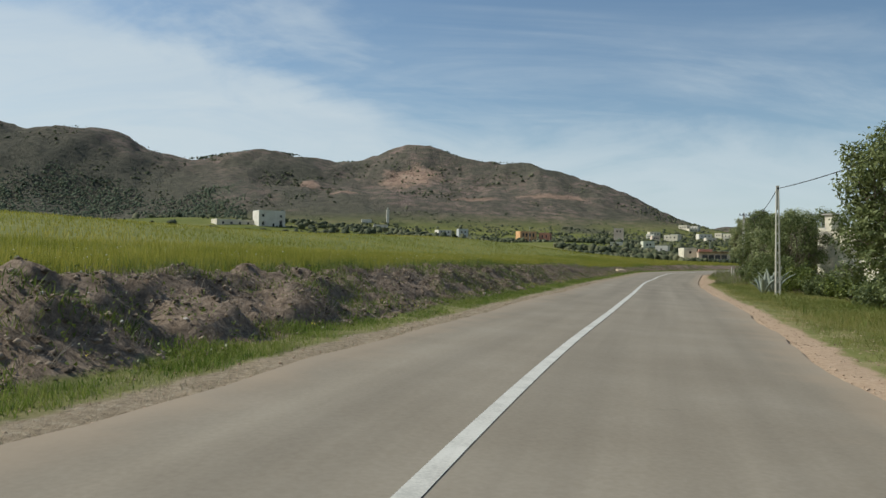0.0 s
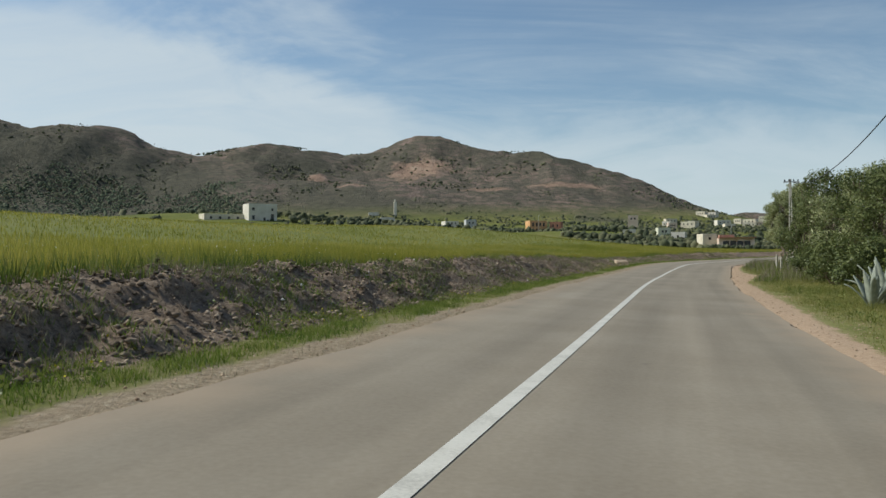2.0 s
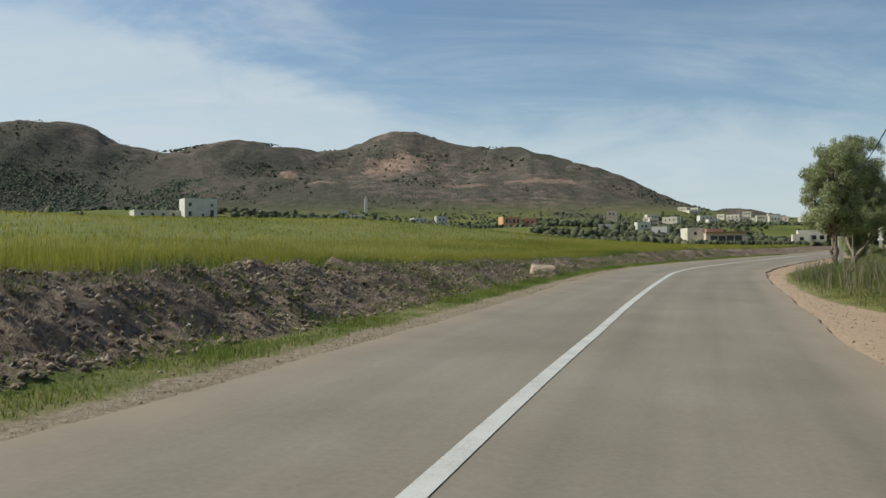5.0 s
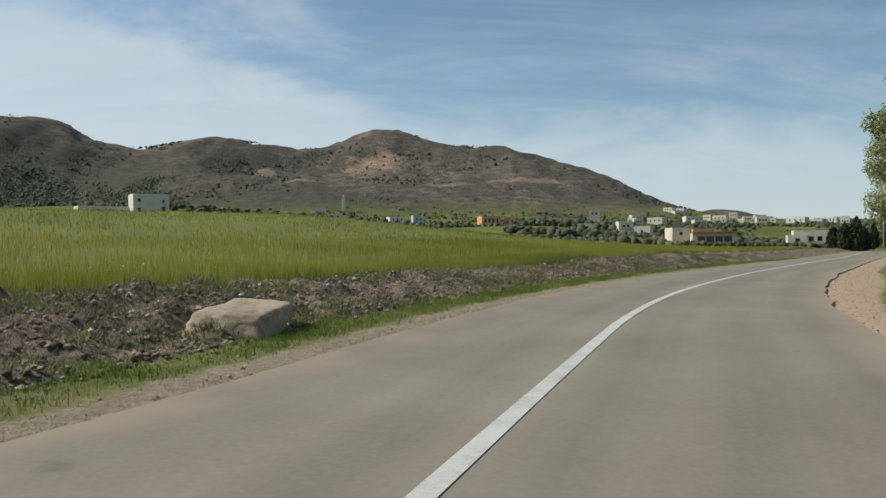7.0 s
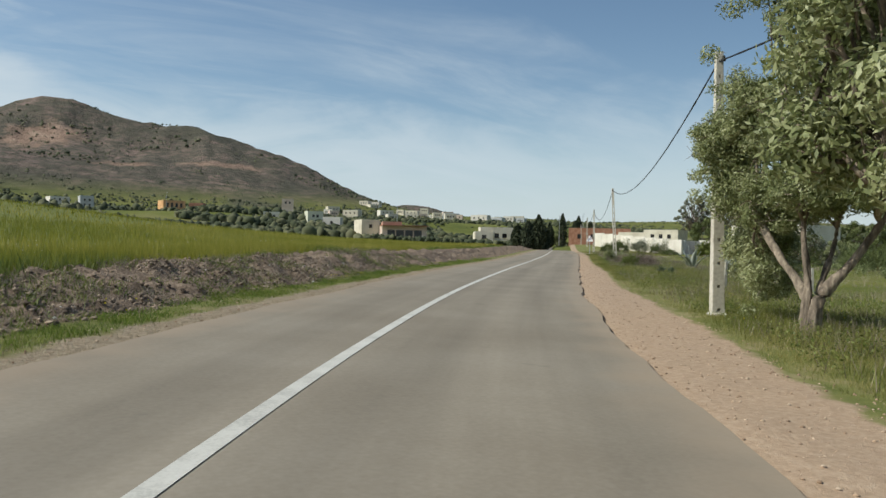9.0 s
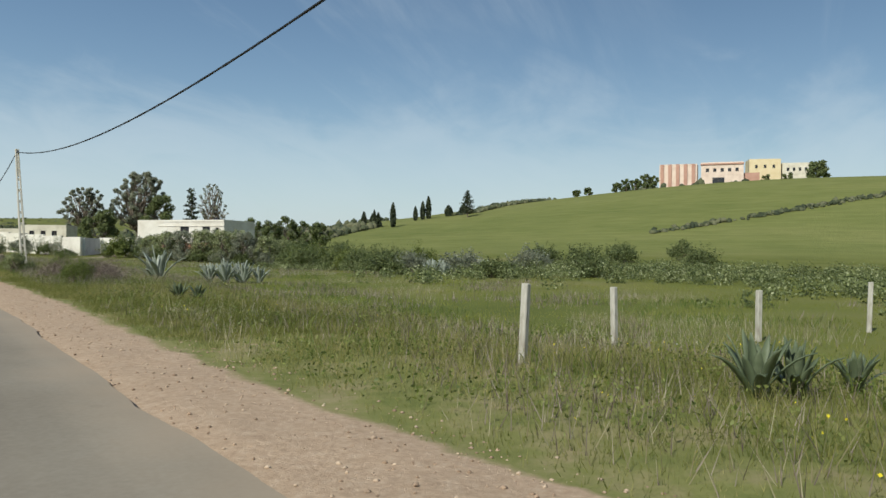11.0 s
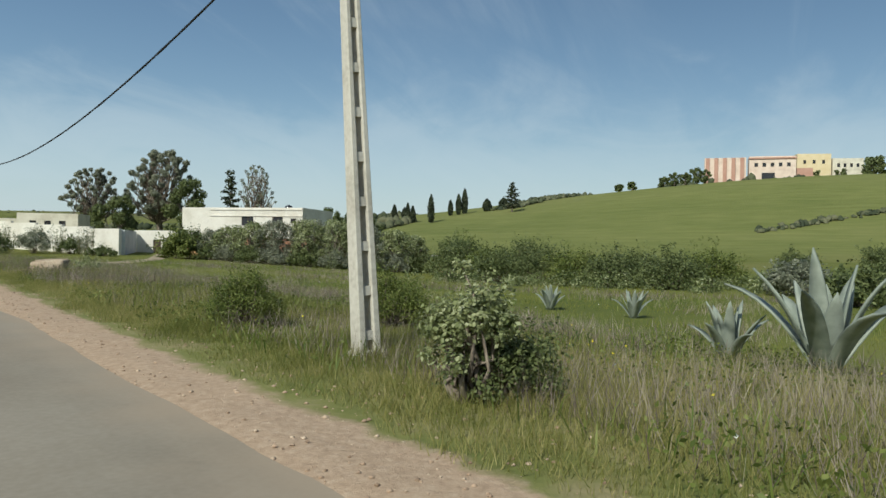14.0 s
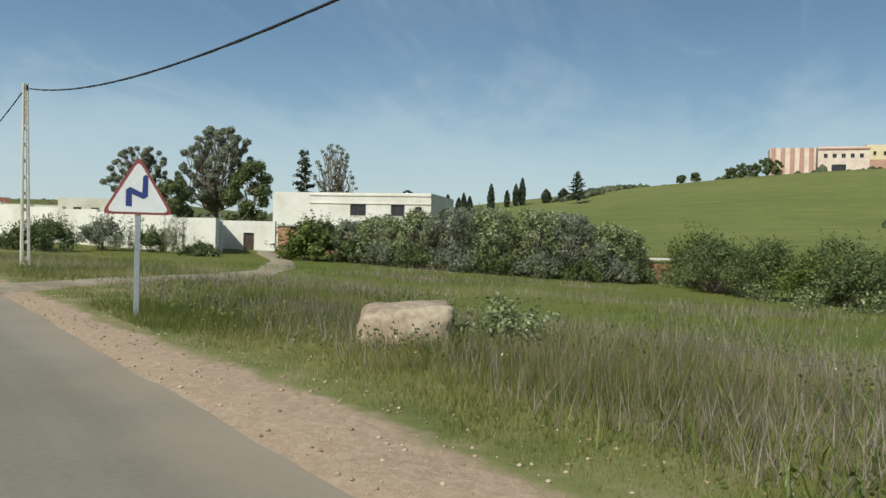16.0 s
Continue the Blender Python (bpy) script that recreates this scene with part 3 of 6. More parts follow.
def build_verges():
    s = np.concatenate([np.arange(-60, -8, 0.8), np.arange(-8, 205, 0.2), np.arange(205, 260, 0.8)])
    lats = -np.concatenate([np.linspace(2.2, 3.6, 7), np.linspace(3.75, 8.6, 34), np.linspace(9, 14.6, 8)])[::-1]
    ob = strip("bank", s, lats, verge_l, [M_LEFT])
    edge_layer(ob, s, lats, lambda a, b: (0.5 + (-b - 3.15), np.minimum(0.5 + (-b - 3.95), 0.5 + (bank_top(a) + 0.3 + b))))
    tagged(ob, "dug earth bank with broken soil beside a grassy verge", "bank", kind="structure")
    lats = np.concatenate([np.linspace(3.2, 6.4, 17), np.linspace(6.8, 14.6, 16)])
    ob = strip("verge", s, lats, verge_r, [M_RIGHT])
    edge_layer(ob, s, lats, lambda a, b: (0.5 + b - np.interp(a, GRAVEL_S, GRAVEL_L), b * 0))
    tagged(ob, "reddish gravel shoulder running into rough grass", "verge", kind="structure")


build_ground()
build_road()
build_verges()

# ---- plants: helpers ----
rg = np.random.default_rng(5)
M_EUC = material("eucalyptus leaves", [(0.17, 0.183, 0.12), (0.285, 0.297, 0.205), (0.44, 0.44, 0.325)], 0.3, 0.55, 0, 8, translucent=0.5, island=0.4)
M_DARKLEAF = material("dark bush leaves", [(0.078, 0.1, 0.034), (0.142, 0.168, 0.06), (0.235, 0.262, 0.105)], 0.5, 0.5, 0, 8, translucent=0.35, island=0.4)
M_GREENLEAF = material("fresh bush leaves", [(0.08, 0.105, 0.022), (0.15, 0.18, 0.04), (0.25, 0.27, 0.08)], 0.5, 0.5, 0, 8, translucent=0.3, island=0.4)
M_CYP = material("cypress foliage", [(0.025, 0.034, 0.018), (0.045, 0.056, 0.028), (0.085, 0.095, 0.05)], 0.4, 0.7, 0, 8, island=0.3)
M_AGAVE = material("agave leaf", [(0.165, 0.19, 0.15), (0.26, 0.285, 0.232), (0.38, 0.4, 0.33)], 0.8, 0.5, 0.1, 6, island=0.2)
M_TWIG = material("dead bramble", [(0.13, 0.1, 0.08), (0.255, 0.2, 0.16), (0.41, 0.335, 0.27)], 0.7, 0.9, 0, 8, island=0.5)
M_STRAW = material("dry stalks", [(0.22, 0.18, 0.10), (0.36, 0.31, 0.2), (0.5, 0.45, 0.32)], 0.4, 0.8, 0, 8, translucent=0.2, island=0.4)
M_WEED = material("broad weeds", [(0.077, 0.119, 0.021), (0.139, 0.182, 0.035), (0.231, 0.252, 0.070)], 0.3, 0.6, 0, 8, translucent=0.3, island=0.4)
M_FLOWER_Y = material("yellow flowers", [(0.6, 0.5, 0.02), (0.75, 0.62, 0.04)], 2.0, 0.6, 0)
M_FLOWER_W = material("white flowers", [(0.7, 0.7, 0.62), (0.8, 0.8, 0.74)], 2.0, 0.6, 0)
M_FLOWER_R = material("poppies", [(0.5, 0.03, 0.02), (0.6, 0.06, 0.03)], 2.0, 0.6, 0)


def blades(name, x, y, z, h, w, mat, bend=0.35, label="", category="grass", plain=False):
    """Bent tapering blades of grass, one sheet of stuff."""
    n = len(x)
    a = rg.uniform(0, 2 * np.pi, n)
    l = rg.uniform(0, 2 * np.pi, n)
    b = bend * h * rg.uniform(0.2, 1.2, n)
    dx, dy = np.cos(a) * w / 2, np.sin(a) * w / 2
    bx, by = np.cos(l) * b, np.sin(l) * b
    if plain:
        V = np.stack([np.stack([x - dx, y - dy, z - 0.03], -1), np.stack([x + dx, y + dy, z - 0.03], -1), np.stack([x + bx, y + by, z + h], -1)], 1)
        return tagged(new(name, fast_mesh(name, V.reshape(-1, 3), np.arange(n * 3).reshape(n, 3), mat)), label, category, kind="stuff")
    V = np.empty((n, 5, 3))
    V[:, 0] = np.stack([x - dx, y - dy, z - 0.03], -1)
    V[:, 1] = np.stack([x + dx, y + dy, z - 0.03], -1)
    V[:, 2] = np.stack([x + dx * 0.8 + bx * 0.35, y + dy * 0.8 + by * 0.35, z + h * 0.6], -1)
    V[:, 3] = np.stack([x - dx * 0.8 + bx * 0.35, y - dy * 0.8 + by * 0.35, z + h * 0.6], -1)
    V[:, 4] = np.stack([x + bx, y + by, z + h], -1)
    o = (np.arange(n) * 5)[:, None]
    T = np.concatenate([o + [0, 1, 2], o + [0, 2, 3], o + [3, 2, 4]])
    return tagged(new(name, fast_mesh(name, V.reshape(-1, 3), T, mat)), label, category, kind="stuff")


def leaf_quads(c, size, droop=0.0, long=1.8, out=None):
    """Diamond leaves at points c, facing roughly along out where it is given: vertices and corners."""
    n = len(c)
    d = rg.normal(size=(n, 3)); d[:, 2] -= droop
    if out is not None:
        f = out * 0.85 + rg.normal(size=(n, 3)) * 0.55 + [0, 0, 0.3]
        f /= np.linalg.norm(f, axis=1)[:, None] + 1e-9
        d -= f * (d * f).sum(1)[:, None]
        d /= np.linalg.norm(d, axis=1)[:, None] + 1e-9
        e = np.cross(f, d)
    else:
        d /= np.linalg.norm(d, axis=1)[:, None]
        e = np.cross(d, rg.normal(size=(n, 3))); e /= np.linalg.norm(e, axis=1)[:, None] + 1e-9
    s = (size * rg.uniform(0.6, 1.3, n))[:, None]
    V = np.stack([c - d * s * long / 2, c + e * s / 2, c + d * s * long / 2, c - e * s / 2], 1)
    return V.reshape(-1, 3), np.arange(n * 4).reshape(n, 4)


def clump_points(clumps, n):
    """Points in the outer part of balls (x, y, z, r), denser with r, and the ways outwards."""
    c = np.array(clumps, float)
    p = c[:, 3] ** 2
    k = rg.choice(len(c), n, p=p / p.sum())
    d = rg.normal(size=(n, 3)); d /= np.linalg.norm(d, axis=1)[:, None]
    r = c[k, 3] * rg.uniform(0.15, 1, n) ** 0.45 * rg.uniform(0.75, 1.12, n)
    return c[k, :3] + d * r[:, None] * [1, 1, 0.85], d


def limb(p, q, r0, r1, n=6, wob=0.12, sag=0.0):
    p, q = np.array(p, float), np.array(q, float)
    L = np.linalg.norm(q - p)
    t = np.linspace(0, 1, n)
    pts = p + (q - p) * t[:, None]
    w = rg.normal(size=(n, 3)) * wob * L * 0.35
    w[0] = w[-1] = 0
    pts = pts + w * np.sin(np.pi * t)[:, None]
    pts[:, 2] -= sag * np.sin(np.pi * t) * L
    return [(*a, r0 + (r1 - r0) * b) for a, b in zip(pts, t)]


def tree(name, x, y, height, spread, leaf, leaves, size, label, category="tree", trunk_r=0.16, fork=0.3, clumps=16, group="", droop=0.0, low=0.35, gaps=1.0, stems=1, bark=None, lean=(0, 0), long=1.8):
    """Forked trunk with limbs to every clump of the crown."""
    z = z_at(x, y)
    ob = thing(name, x, y, z - 0.05, 0, label, category, group)
    lines, balls = [], []
    top = np.array([lean[0], lean[1], height])
    forks = []
    for k in range(stems):
        a = rg.uniform(0, 6.28)
        f = np.array([math.cos(a) * 0.12 * spread * (stems > 1), math.sin(a) * 0.12 * spread * (stems > 1), height * fork * rg.uniform(0.85, 1.15)]) + np.array([lean[0], lean[1], 0]) * fork
        lines.append(limb((math.cos(a) * trunk_r * 0.6 * (stems > 1), math.sin(a) * trunk_r * 0.6 * (stems > 1), 0), f, trunk_r * (1.3 if stems == 1 else 0.8), trunk_r * 0.7, 7, 0.08))
        forks.append(f)
    for k in range(clumps):
        a, q = 2.4 * k + rg.uniform(-0.4, 0.4), (k + 0.5) / clumps
        h = height * (low + (1 - low) * q * 0.93)
        rr = spread * math.sqrt(max(0.05, 1 - ((q - 0.42) / 0.62) ** 2)) * rg.uniform(0.35, 0.95)
        r = spread * rg.uniform(0.26, 0.42) * gaps
        c = np.array([math.cos(a) * rr + lean[0] * q, math.sin(a) * rr + lean[1] * q, min(h, height - r * 0.7)])
        balls.append((*c, r))
        lines.append(limb(forks[k % stems], c, trunk_r * 0.5, 0.015, 6, 0.2))
        for _ in range(2):
            e = c + rg.normal(size=3) * r * 0.5
            lines.append(limb(c * 0.75 + forks[k % stems] * 0.25, e, trunk_r * 0.16, 0.008, 4, 0.2))
    part("trunk", tubes("trunk", lines, bark or M_BARK, 7), ob)
    P, out = clump_points(balls, leaves)
    V, F = leaf_quads(P, size, droop, long, out)
    part("crown", fast_mesh("crown", V, F, leaf), ob)
    return ob


def bush(name, x, y, height, spread, leaf, leaves, size, label, category="bush", group="", clumps=9, long=1.6):
    z = z_at(x, y)
    ob = thing(name, x, y, z - 0.03, 0, label, category, group)
    balls, lines = [], []
    for k in range(clumps):
        a, q = 2.4 * k, (k + 0.5) / clumps
        rr = spread * math.sqrt(q) * 0.75
        r = min(height, spread) * (rg.uniform(0.3, 0.5) if clumps < 16 else rg.uniform(0.18, 0.38))
        c = np.array([math.cos(a) * rr, math.sin(a) * rr, max(r * 0.6, height * (1 - 0.55 * q) * rg.uniform(0.6, 1.0) - r * 0.5)])
        balls.append((*c, r))
        lines.append(limb((rg.normal() * 0.08, rg.normal() * 0.08, 0), c, 0.03, 0.008, 5, 0.25))
    part("branchwork", tubes("branchwork", lines, M_BARK, 5), ob)
    P, out = clump_points(balls, int(leaves * 0.78))
    # loose sprays that break the outline
    B = np.array(balls)
    n = int(leaves * 0.22) // 14 + 1
    b = B[rg.integers(0, len(B), n)]
    d = rg.normal(size=(n, 3)); d[:, 2] = np.abs(d[:, 2]) + 0.4
    d /= np.linalg.norm(d, axis=1)[:, None]
    t = rg.uniform(0.7, 1.9, (n, 14, 1))
    Q = (b[:, None, :3] + d[:, None] * b[:, None, 3:4] * t + rg.normal(size=(n, 14, 3)) * size * 0.8).reshape(-1, 3)
    P, out = np.concatenate([P, Q]), np.concatenate([out, np.repeat(d, 14, 0)])
    V, F = leaf_quads(P, size, 0.0, long, out)
    part("foliage", fast_mesh("foliage", V, F, leaf), ob)
    return ob


def cypress(x, y, height, r, group=""):
    z = z_at(x, y)
    ob = thing("cypress_tree", x, y, z - 0.05, 0, "slender dark green cypress beside the road", "tree", group)
    part("trunk", tubes("trunk", [limb((0, 0, 0), (0, 0, height * 0.9), 0.14, 0.02, 6, 0.02)], M_BARK, 6), ob)
    n = 1500
    t = rg.uniform(0.04, 1, n)
    a = rg.uniform(0, 6.28, n)
    rr = r * np.sin(np.pi * np.clip(t * 0.86 + 0.14, 0, 1)) ** 0.7 * rg.uniform(0.35, 1.1, n)
    c = np.stack([np.cos(a) * rr, np.sin(a) * rr, t * height], -1)
    V, F = leaf_quads(c, 0.28, -1.5, 2.2)
    part("crown", fast_mesh("crown", V, F, M_CYP), ob)
    return ob


def agave(x, y, size, label="blue-grey agave with thick pointed leaves", group="agaves", n=22, mat=None):
    z = z_at(x, y)
    ob = thing("agave", x, y, z - 0.04, 0, label, "agave", group)
    for k in range(n):
        a = 2.4 * k + rg.uniform(-0.2, 0.2)
        q = k / n
        up = radians(88 - 40 * q + rg.uniform(-7, 7))
        L = size * rg.uniform(0.75, 1.1)
        w = size * 0.082
        V, F = [], []
        m = 8
        for i in range(m):
            t = i / (m - 1)
            ang = up - (0.05 + 0.3 * q * q) * t * t
            r = L * t
            px, pz = r * math.cos(ang) + 0.06 * size, r * math.sin(ang) + 0.02
            ww = w * (0.75 + 0.9 * t) * (1 - t ** 2.6) + 0.003
            for u, dz in ((-1, 0.35), (0, -0.12), (1, 0.35)):
                X, Y = px - math.sin(ang) * 0, ww * u
                V.append((X * math.cos(a) - Y * math.sin(a), X * math.sin(a) + Y * math.cos(a), pz + dz * ww * math.cos(ang) + 0.0))
        for i in range(m - 1):
            for u in (0, 1):
                b = i * 3 + u
                F.append((b, b + 1, b + 4, b + 3))
        me = mesh_of("leaf", V, F, mat or M_AGAVE, True)
        lf = part("leaf", me, ob)
        md = lf.modifiers.new("thick", "SOLIDIFY")
        md.thickness = 0.018 * size
    return ob


def scatter(s0, s1, l0, l1, n):
    s, l = rg.uniform(s0, s1, n), rg.uniform(l0, l1, n)
    x, y = on_road(s, l)
    return x, y, s, l


def noise2(x, y, scale, seed=0.0):
    return fbm(np.asarray(x), np.asarray(y), scale, 3, seed)


# ---- grass and crops ----
EDGE_S, EDGE_G = GRAVEL_S, GRAVEL_L


M_FRESH = material("fresh verge grass", [(0.1, 0.155, 0.025), (0.17, 0.228, 0.04), (0.29, 0.3, 0.085)], 0.5, 0.7, 0, 10, translucent=0.4, island=0.35)
M_SEED = material("seed heads and dead stems", [(0.13, 0.1, 0.08), (0.24, 0.195, 0.155), (0.38, 0.32, 0.25)], 0.3, 0.85, 0, 8, translucent=0.2, island=0.5)


M_LOW = material("short meadow turf", [(0.15, 0.17, 0.03), (0.235, 0.245, 0.045), (0.33, 0.31, 0.085)], 0.12, 0.7, 0, 10, translucent=0.4, island=0.3)
# the farm track from the road to the yard door
TRACK = [(82.6, 160.8), (85.6, 161.0), (90.1, 161.2), (95.2, 163.0), (102.0, 165.2), (111.0, 170.2), (119.5, 176.5), (124.6, 180.0)]


def off_track(x, y):
    """Distance to the middle of the farm track."""
    best = np.full(np.shape(x), 99.0)
    for (ax, ay), (bx, by) in zip(TRACK, TRACK[1:]):
        L2 = (bx - ax) ** 2 + (by - ay) ** 2
        t = np.clip(((x - ax) * (bx - ax) + (y - ay) * (by - ay)) / L2, 0, 1)
        best = np.minimum(best, np.hypot(x - ax - t * (bx - ax), y - ay - t * (by - ay)))
    return best


def build_grass():
    # green corn on the bank top: thick along its edge, thinner farther in
    for nm, s0, s1, l0, l1, n, h, w in (("crop_edge", -6, 200, -11, -5.8, 230000, 0.44, 0.011), ("crop_field", -6, 215, -30, -11, 120000, 0.42, 0.026), ("crop_slope", 0, 250, -95, -30, 60000, 0.36, 0.08)):
        x, y, s, l = scatter(s0, s1, l0, l1, n)
        z = z_many(x, y)
        k = noise2(x, y, 0.2, 3.0)
        hh = h * (1 + 0.3 * k) * rg.uniform(0.6, 1.15, n)
        keep = (l < -bank_top(s) - 0.25 - 0.5 * noise2(s, s * 0, 0.3, 1.0)) & ((s < 205) | (l < -9))
        blades(nm, x[keep], y[keep], z[keep] - 0.02, hh[keep], w, M_CROP, 0.3, "dense yellow-green young cereal crop on the field", "crop", True)
    # darker weeds rank along the field's edge
    x, y, s, l = scatter(-6, 200, -9.6, -5.8, 120000)
    k = noise2(x, y, 0.25, 77.0)
    off = -l - bank_top(s)
    keep = (off > -0.3) & (off < 1.5) & (k > rg.uniform(-0.3, 0.2, len(x)))
    blades("edge_weeds", x[keep], y[keep], z_many(x, y)[keep] - 0.02, rg.uniform(0.12, 0.34, keep.sum()) * (1 + 0.6 * k[keep]), 0.022, M_WEED, 0.5, "rank dark weeds along the edge of the crop", "weeds", True)
    # fresh grass between shoulder and bank
    x, y, s, l = scatter(-6, 150, -4.5, -2.95, 240000)
    k = noise2(x, y, 0.6, 8.0)
    dens = step(-3.05, -3.5, l) * (1 - step(-4.0, -4.5, l) * 0.85)
    keep = rg.uniform(size=len(x)) < dens * (0.75 + 1.3 * k)
    blades("verge_grass", x[keep], y[keep], z_many(x, y)[keep] - 0.02, rg.uniform(0.015, 0.075, keep.sum()) * (1 + 0.9 * k[keep]), 0.013, M_FRESH, 0.9, "short fresh grass and weeds along the verge", plain=True)
    x, y, s, l = scatter(-6, 200, -3.6, -2.6, 30000)
    k = noise2(x, y, 0.7, 18.0)
    keep = k > rg.uniform(-0.3, 0.3, len(x))
    blades("verge_straw", x[keep], y[keep], z_many(x, y)[keep] - 0.03, rg.uniform(0.015, 0.06, keep.sum()), 0.008, M_STRAW, 1.6, "flattened pale straw at the road's edge", "dry grass", True)
    # weeds and dead stems on the dug bank
    x, y, s, l = scatter(-6, 130, -8.6, -4.1, 170000)
    k = noise2(x, y, 0.45, 21.0)
    z = verge_l(s, l, x, y)
    on = -l < bank_top(s) + 0.3
    keep = on & (k > np.where((s > 66) & (s < 82), -0.06, np.where(s > 82, 0.2, 0.06)) + rg.uniform(-0.12, 0.12, len(x)))
    blades("bank_weeds", x[keep], y[keep], z[keep], rg.uniform(0.03, 0.15, keep.sum()), 0.022, M_WEED, 1.1, "low weeds on the dug bank", "weeds", True)
    keep = on & (noise2(x, y, 0.35, 91.0) > np.where(s < 27, 0.1, -0.12) + rg.uniform(-0.2, 0.3, len(x)))
    blades("bank_straw", x[keep], y[keep], z[keep], rg.uniform(0.04, 0.2, keep.sum()), 0.012, M_SEED, 1.5, "dead weed stems matted over the dug bank", "dry grass", True)
    # right-hand verge and meadow
    for nm, s0, s1, l0, l1, n, h, w in (("roadside_grass", 0, 108, 4.2, 9.5, 170000, 0.19, 0.008), ("meadow_near", 122, 180, 4.4, 9.5, 260000, 0.17, 0.008), ("meadow_grass", 84, 205, 4.4, 12, 260000, 0.16, 0.009), ("meadow_far", 90, 235, 12, 40, 230000, 0.085, 0.024)):
        x, y, s, l = scatter(s0, s1, l0, l1, n)
        k = noise2(x, y, 0.3, 5.0)
        edge = np.interp(s, EDGE_S, EDGE_G) + 0.1
        keep = l > edge + 0.6 * rg.uniform(size=n) ** 2 + 0.35 * noise2(s, s * 0, 0.5, 2.0)
        keep &= off_track(x, y) > 0.9 + 0.5 * k
        hh = h * (1 + 1.1 * k) * rg.uniform(0.25, 1.25, n) * np.clip(0.4 + (l - edge) * 0.35, 0.3, 1)
        blades(nm, x[keep], y[keep], z_many(x, y)[keep] - 0.02, np.maximum(hh[keep], 0.03), w, M_LOW if nm == "meadow_far" else M_GRASS, 0.9, "rough green meadow grass gone to seed", plain=True)
    # rank weeds in drifts, dead standing stalks
    x, y, s, l = scatter(0, 200, 5.2, 26, 120000)
    k = noise2(x, y, 0.22, 61.0)
    keep = (k > rg.uniform(0.0, 0.25, len(x))) & ((s > 90) | (l < 9)) & (l > np.interp(s, EDGE_S, EDGE_G) + 0.7)
    blades("meadow_weeds", x[keep], y[keep], z_many(x, y)[keep] - 0.02, rg.uniform(0.06, 0.32, keep.sum()), 0.016, M_WEED, 1.0, "dark rank weeds in drifts over the meadow", "weeds")
    x, y, s, l = scatter(60, 200, 5.4, 30, 150000)
    k = noise2(x, y, 0.16, 31.0)
    near_edge = l > np.interp(s, EDGE_S, EDGE_G) + 0.5
    keep = near_edge & (k > rg.uniform(0.0, 0.6, len(x))) & ((s > 88) | (l < 9))
    keep &= (l < 13) | (k > 0.3)
    blades("dry_stalks", x[keep], y[keep], z_many(x, y)[keep] - 0.02, rg.uniform(0.12, 0.5, keep.sum()), 0.008, M_STRAW, 0.7, "pale dry stalks standing in the meadow", "dry grass", True)
    k = noise2(x, y, 0.2, 131.0)
    keep = near_edge & (k > rg.uniform(-0.25, 0.35, len(x)) + 0.35 * step(11, 15, l)) & ((s > 88) | (l < 9)) & (off_track(x, y) > 1.3)
    blades("seed_heads", x[keep], y[keep], z_many(x, y)[keep] - 0.02, rg.uniform(0.1, 0.38, keep.sum()), np.where(l[keep] > 11, 0.024, 0.012), M_SEED, 0.6, "grey-brown seed heads standing over the grass", "dry grass", True)
    # grey dead stems in drifts along the near meadow
    x, y, s, l = scatter(138, 186, 5.6, 13.5, 60000)
    k = noise2(x, y, 0.13, 401.0)
    keep = (k > rg.uniform(-0.2, 0.3, len(x))) & (l > np.interp(s, EDGE_S, EDGE_G) + 1.1) & (off_track(x, y) > 1.2)
    blades("dead_stems", x[keep], y[keep], z_many(x, y)[keep] - 0.02, rg.uniform(0.12, 0.45, keep.sum()) * (1 + 0.5 * k[keep]), 0.007, M_SEED, 0.55, "grey-brown dead stems in drifts over the meadow", "dry grass", True)
    # broad-leaved weeds among the grass
    for nm, s0, s1, l0, l1, n, size, top, mat in (("leafy_weeds", 90, 185, 5.0, 13, 110000, 0.028, 0.2, M_GREENLEAF), ("bank_leaves", -6, 130, -7.6, -3.5, 60000, 0.03, 0.1, M_GREENLEAF), ("roadside_leaves", 20, 100, 4.6, 8, 30000, 0.03, 0.14, M_GREENLEAF)):
        x, y, s, l = scatter(s0, s1, l0, l1, n)
        k = noise2(x, y, 0.4, 211.0)
        keep = (k > rg.uniform(-0.1, 0.3, n)) & ((l < 0) | (l > np.interp(s, EDGE_S, EDGE_G) + 0.5)) & ((l > 0) | (-l < bank_top(s)))
        z = np.where(l < 0, verge_l(s, l, x, y), z_many(x, y))
        V, F = leaf_quads(np.stack([x, y, z + rg.uniform(0.01, 1, n) * top * (1 + 1.2 * k)], -1)[keep], size, 0.0, 1.7)
        tagged(new(nm, fast_mesh(nm, V, F, mat)), "broad-leaved weeds among the grass", "weeds", kind="stuff")
    # tall ragged weeds crowding the inside of the bend
    for nm, mat, n, h0, h1, w in (("bend_weeds", M_WEED, 9000, 0.25, 0.85, 0.016), ("bend_stalks", M_SEED, 7000, 0.3, 0.95, 0.011)):
        x, y, s, l = scatter(58, 88, 4.2, 8.0, n)
        k = noise2(x, y, 0.35, 301.0)
        edge = l - np.interp(s, EDGE_S, EDGE_G)
        keep = (edge > 0.15 + 0.3 * rg.uniform(size=n)) & (k > rg.uniform(-0.35, 0.2, n)) & (rg.uniform(size=n) < 1 - step(74, 88, s))
        hh = rg.uniform(h0, h1, n) * np.clip(0.35 + edge * 0.6, 0.3, 1)
        blades(nm, x[keep], y[keep], z_many(x, y)[keep] - 0.02, hh[keep], w, mat, 0.5, "tall ragged weeds inside the road's bend", "weeds")
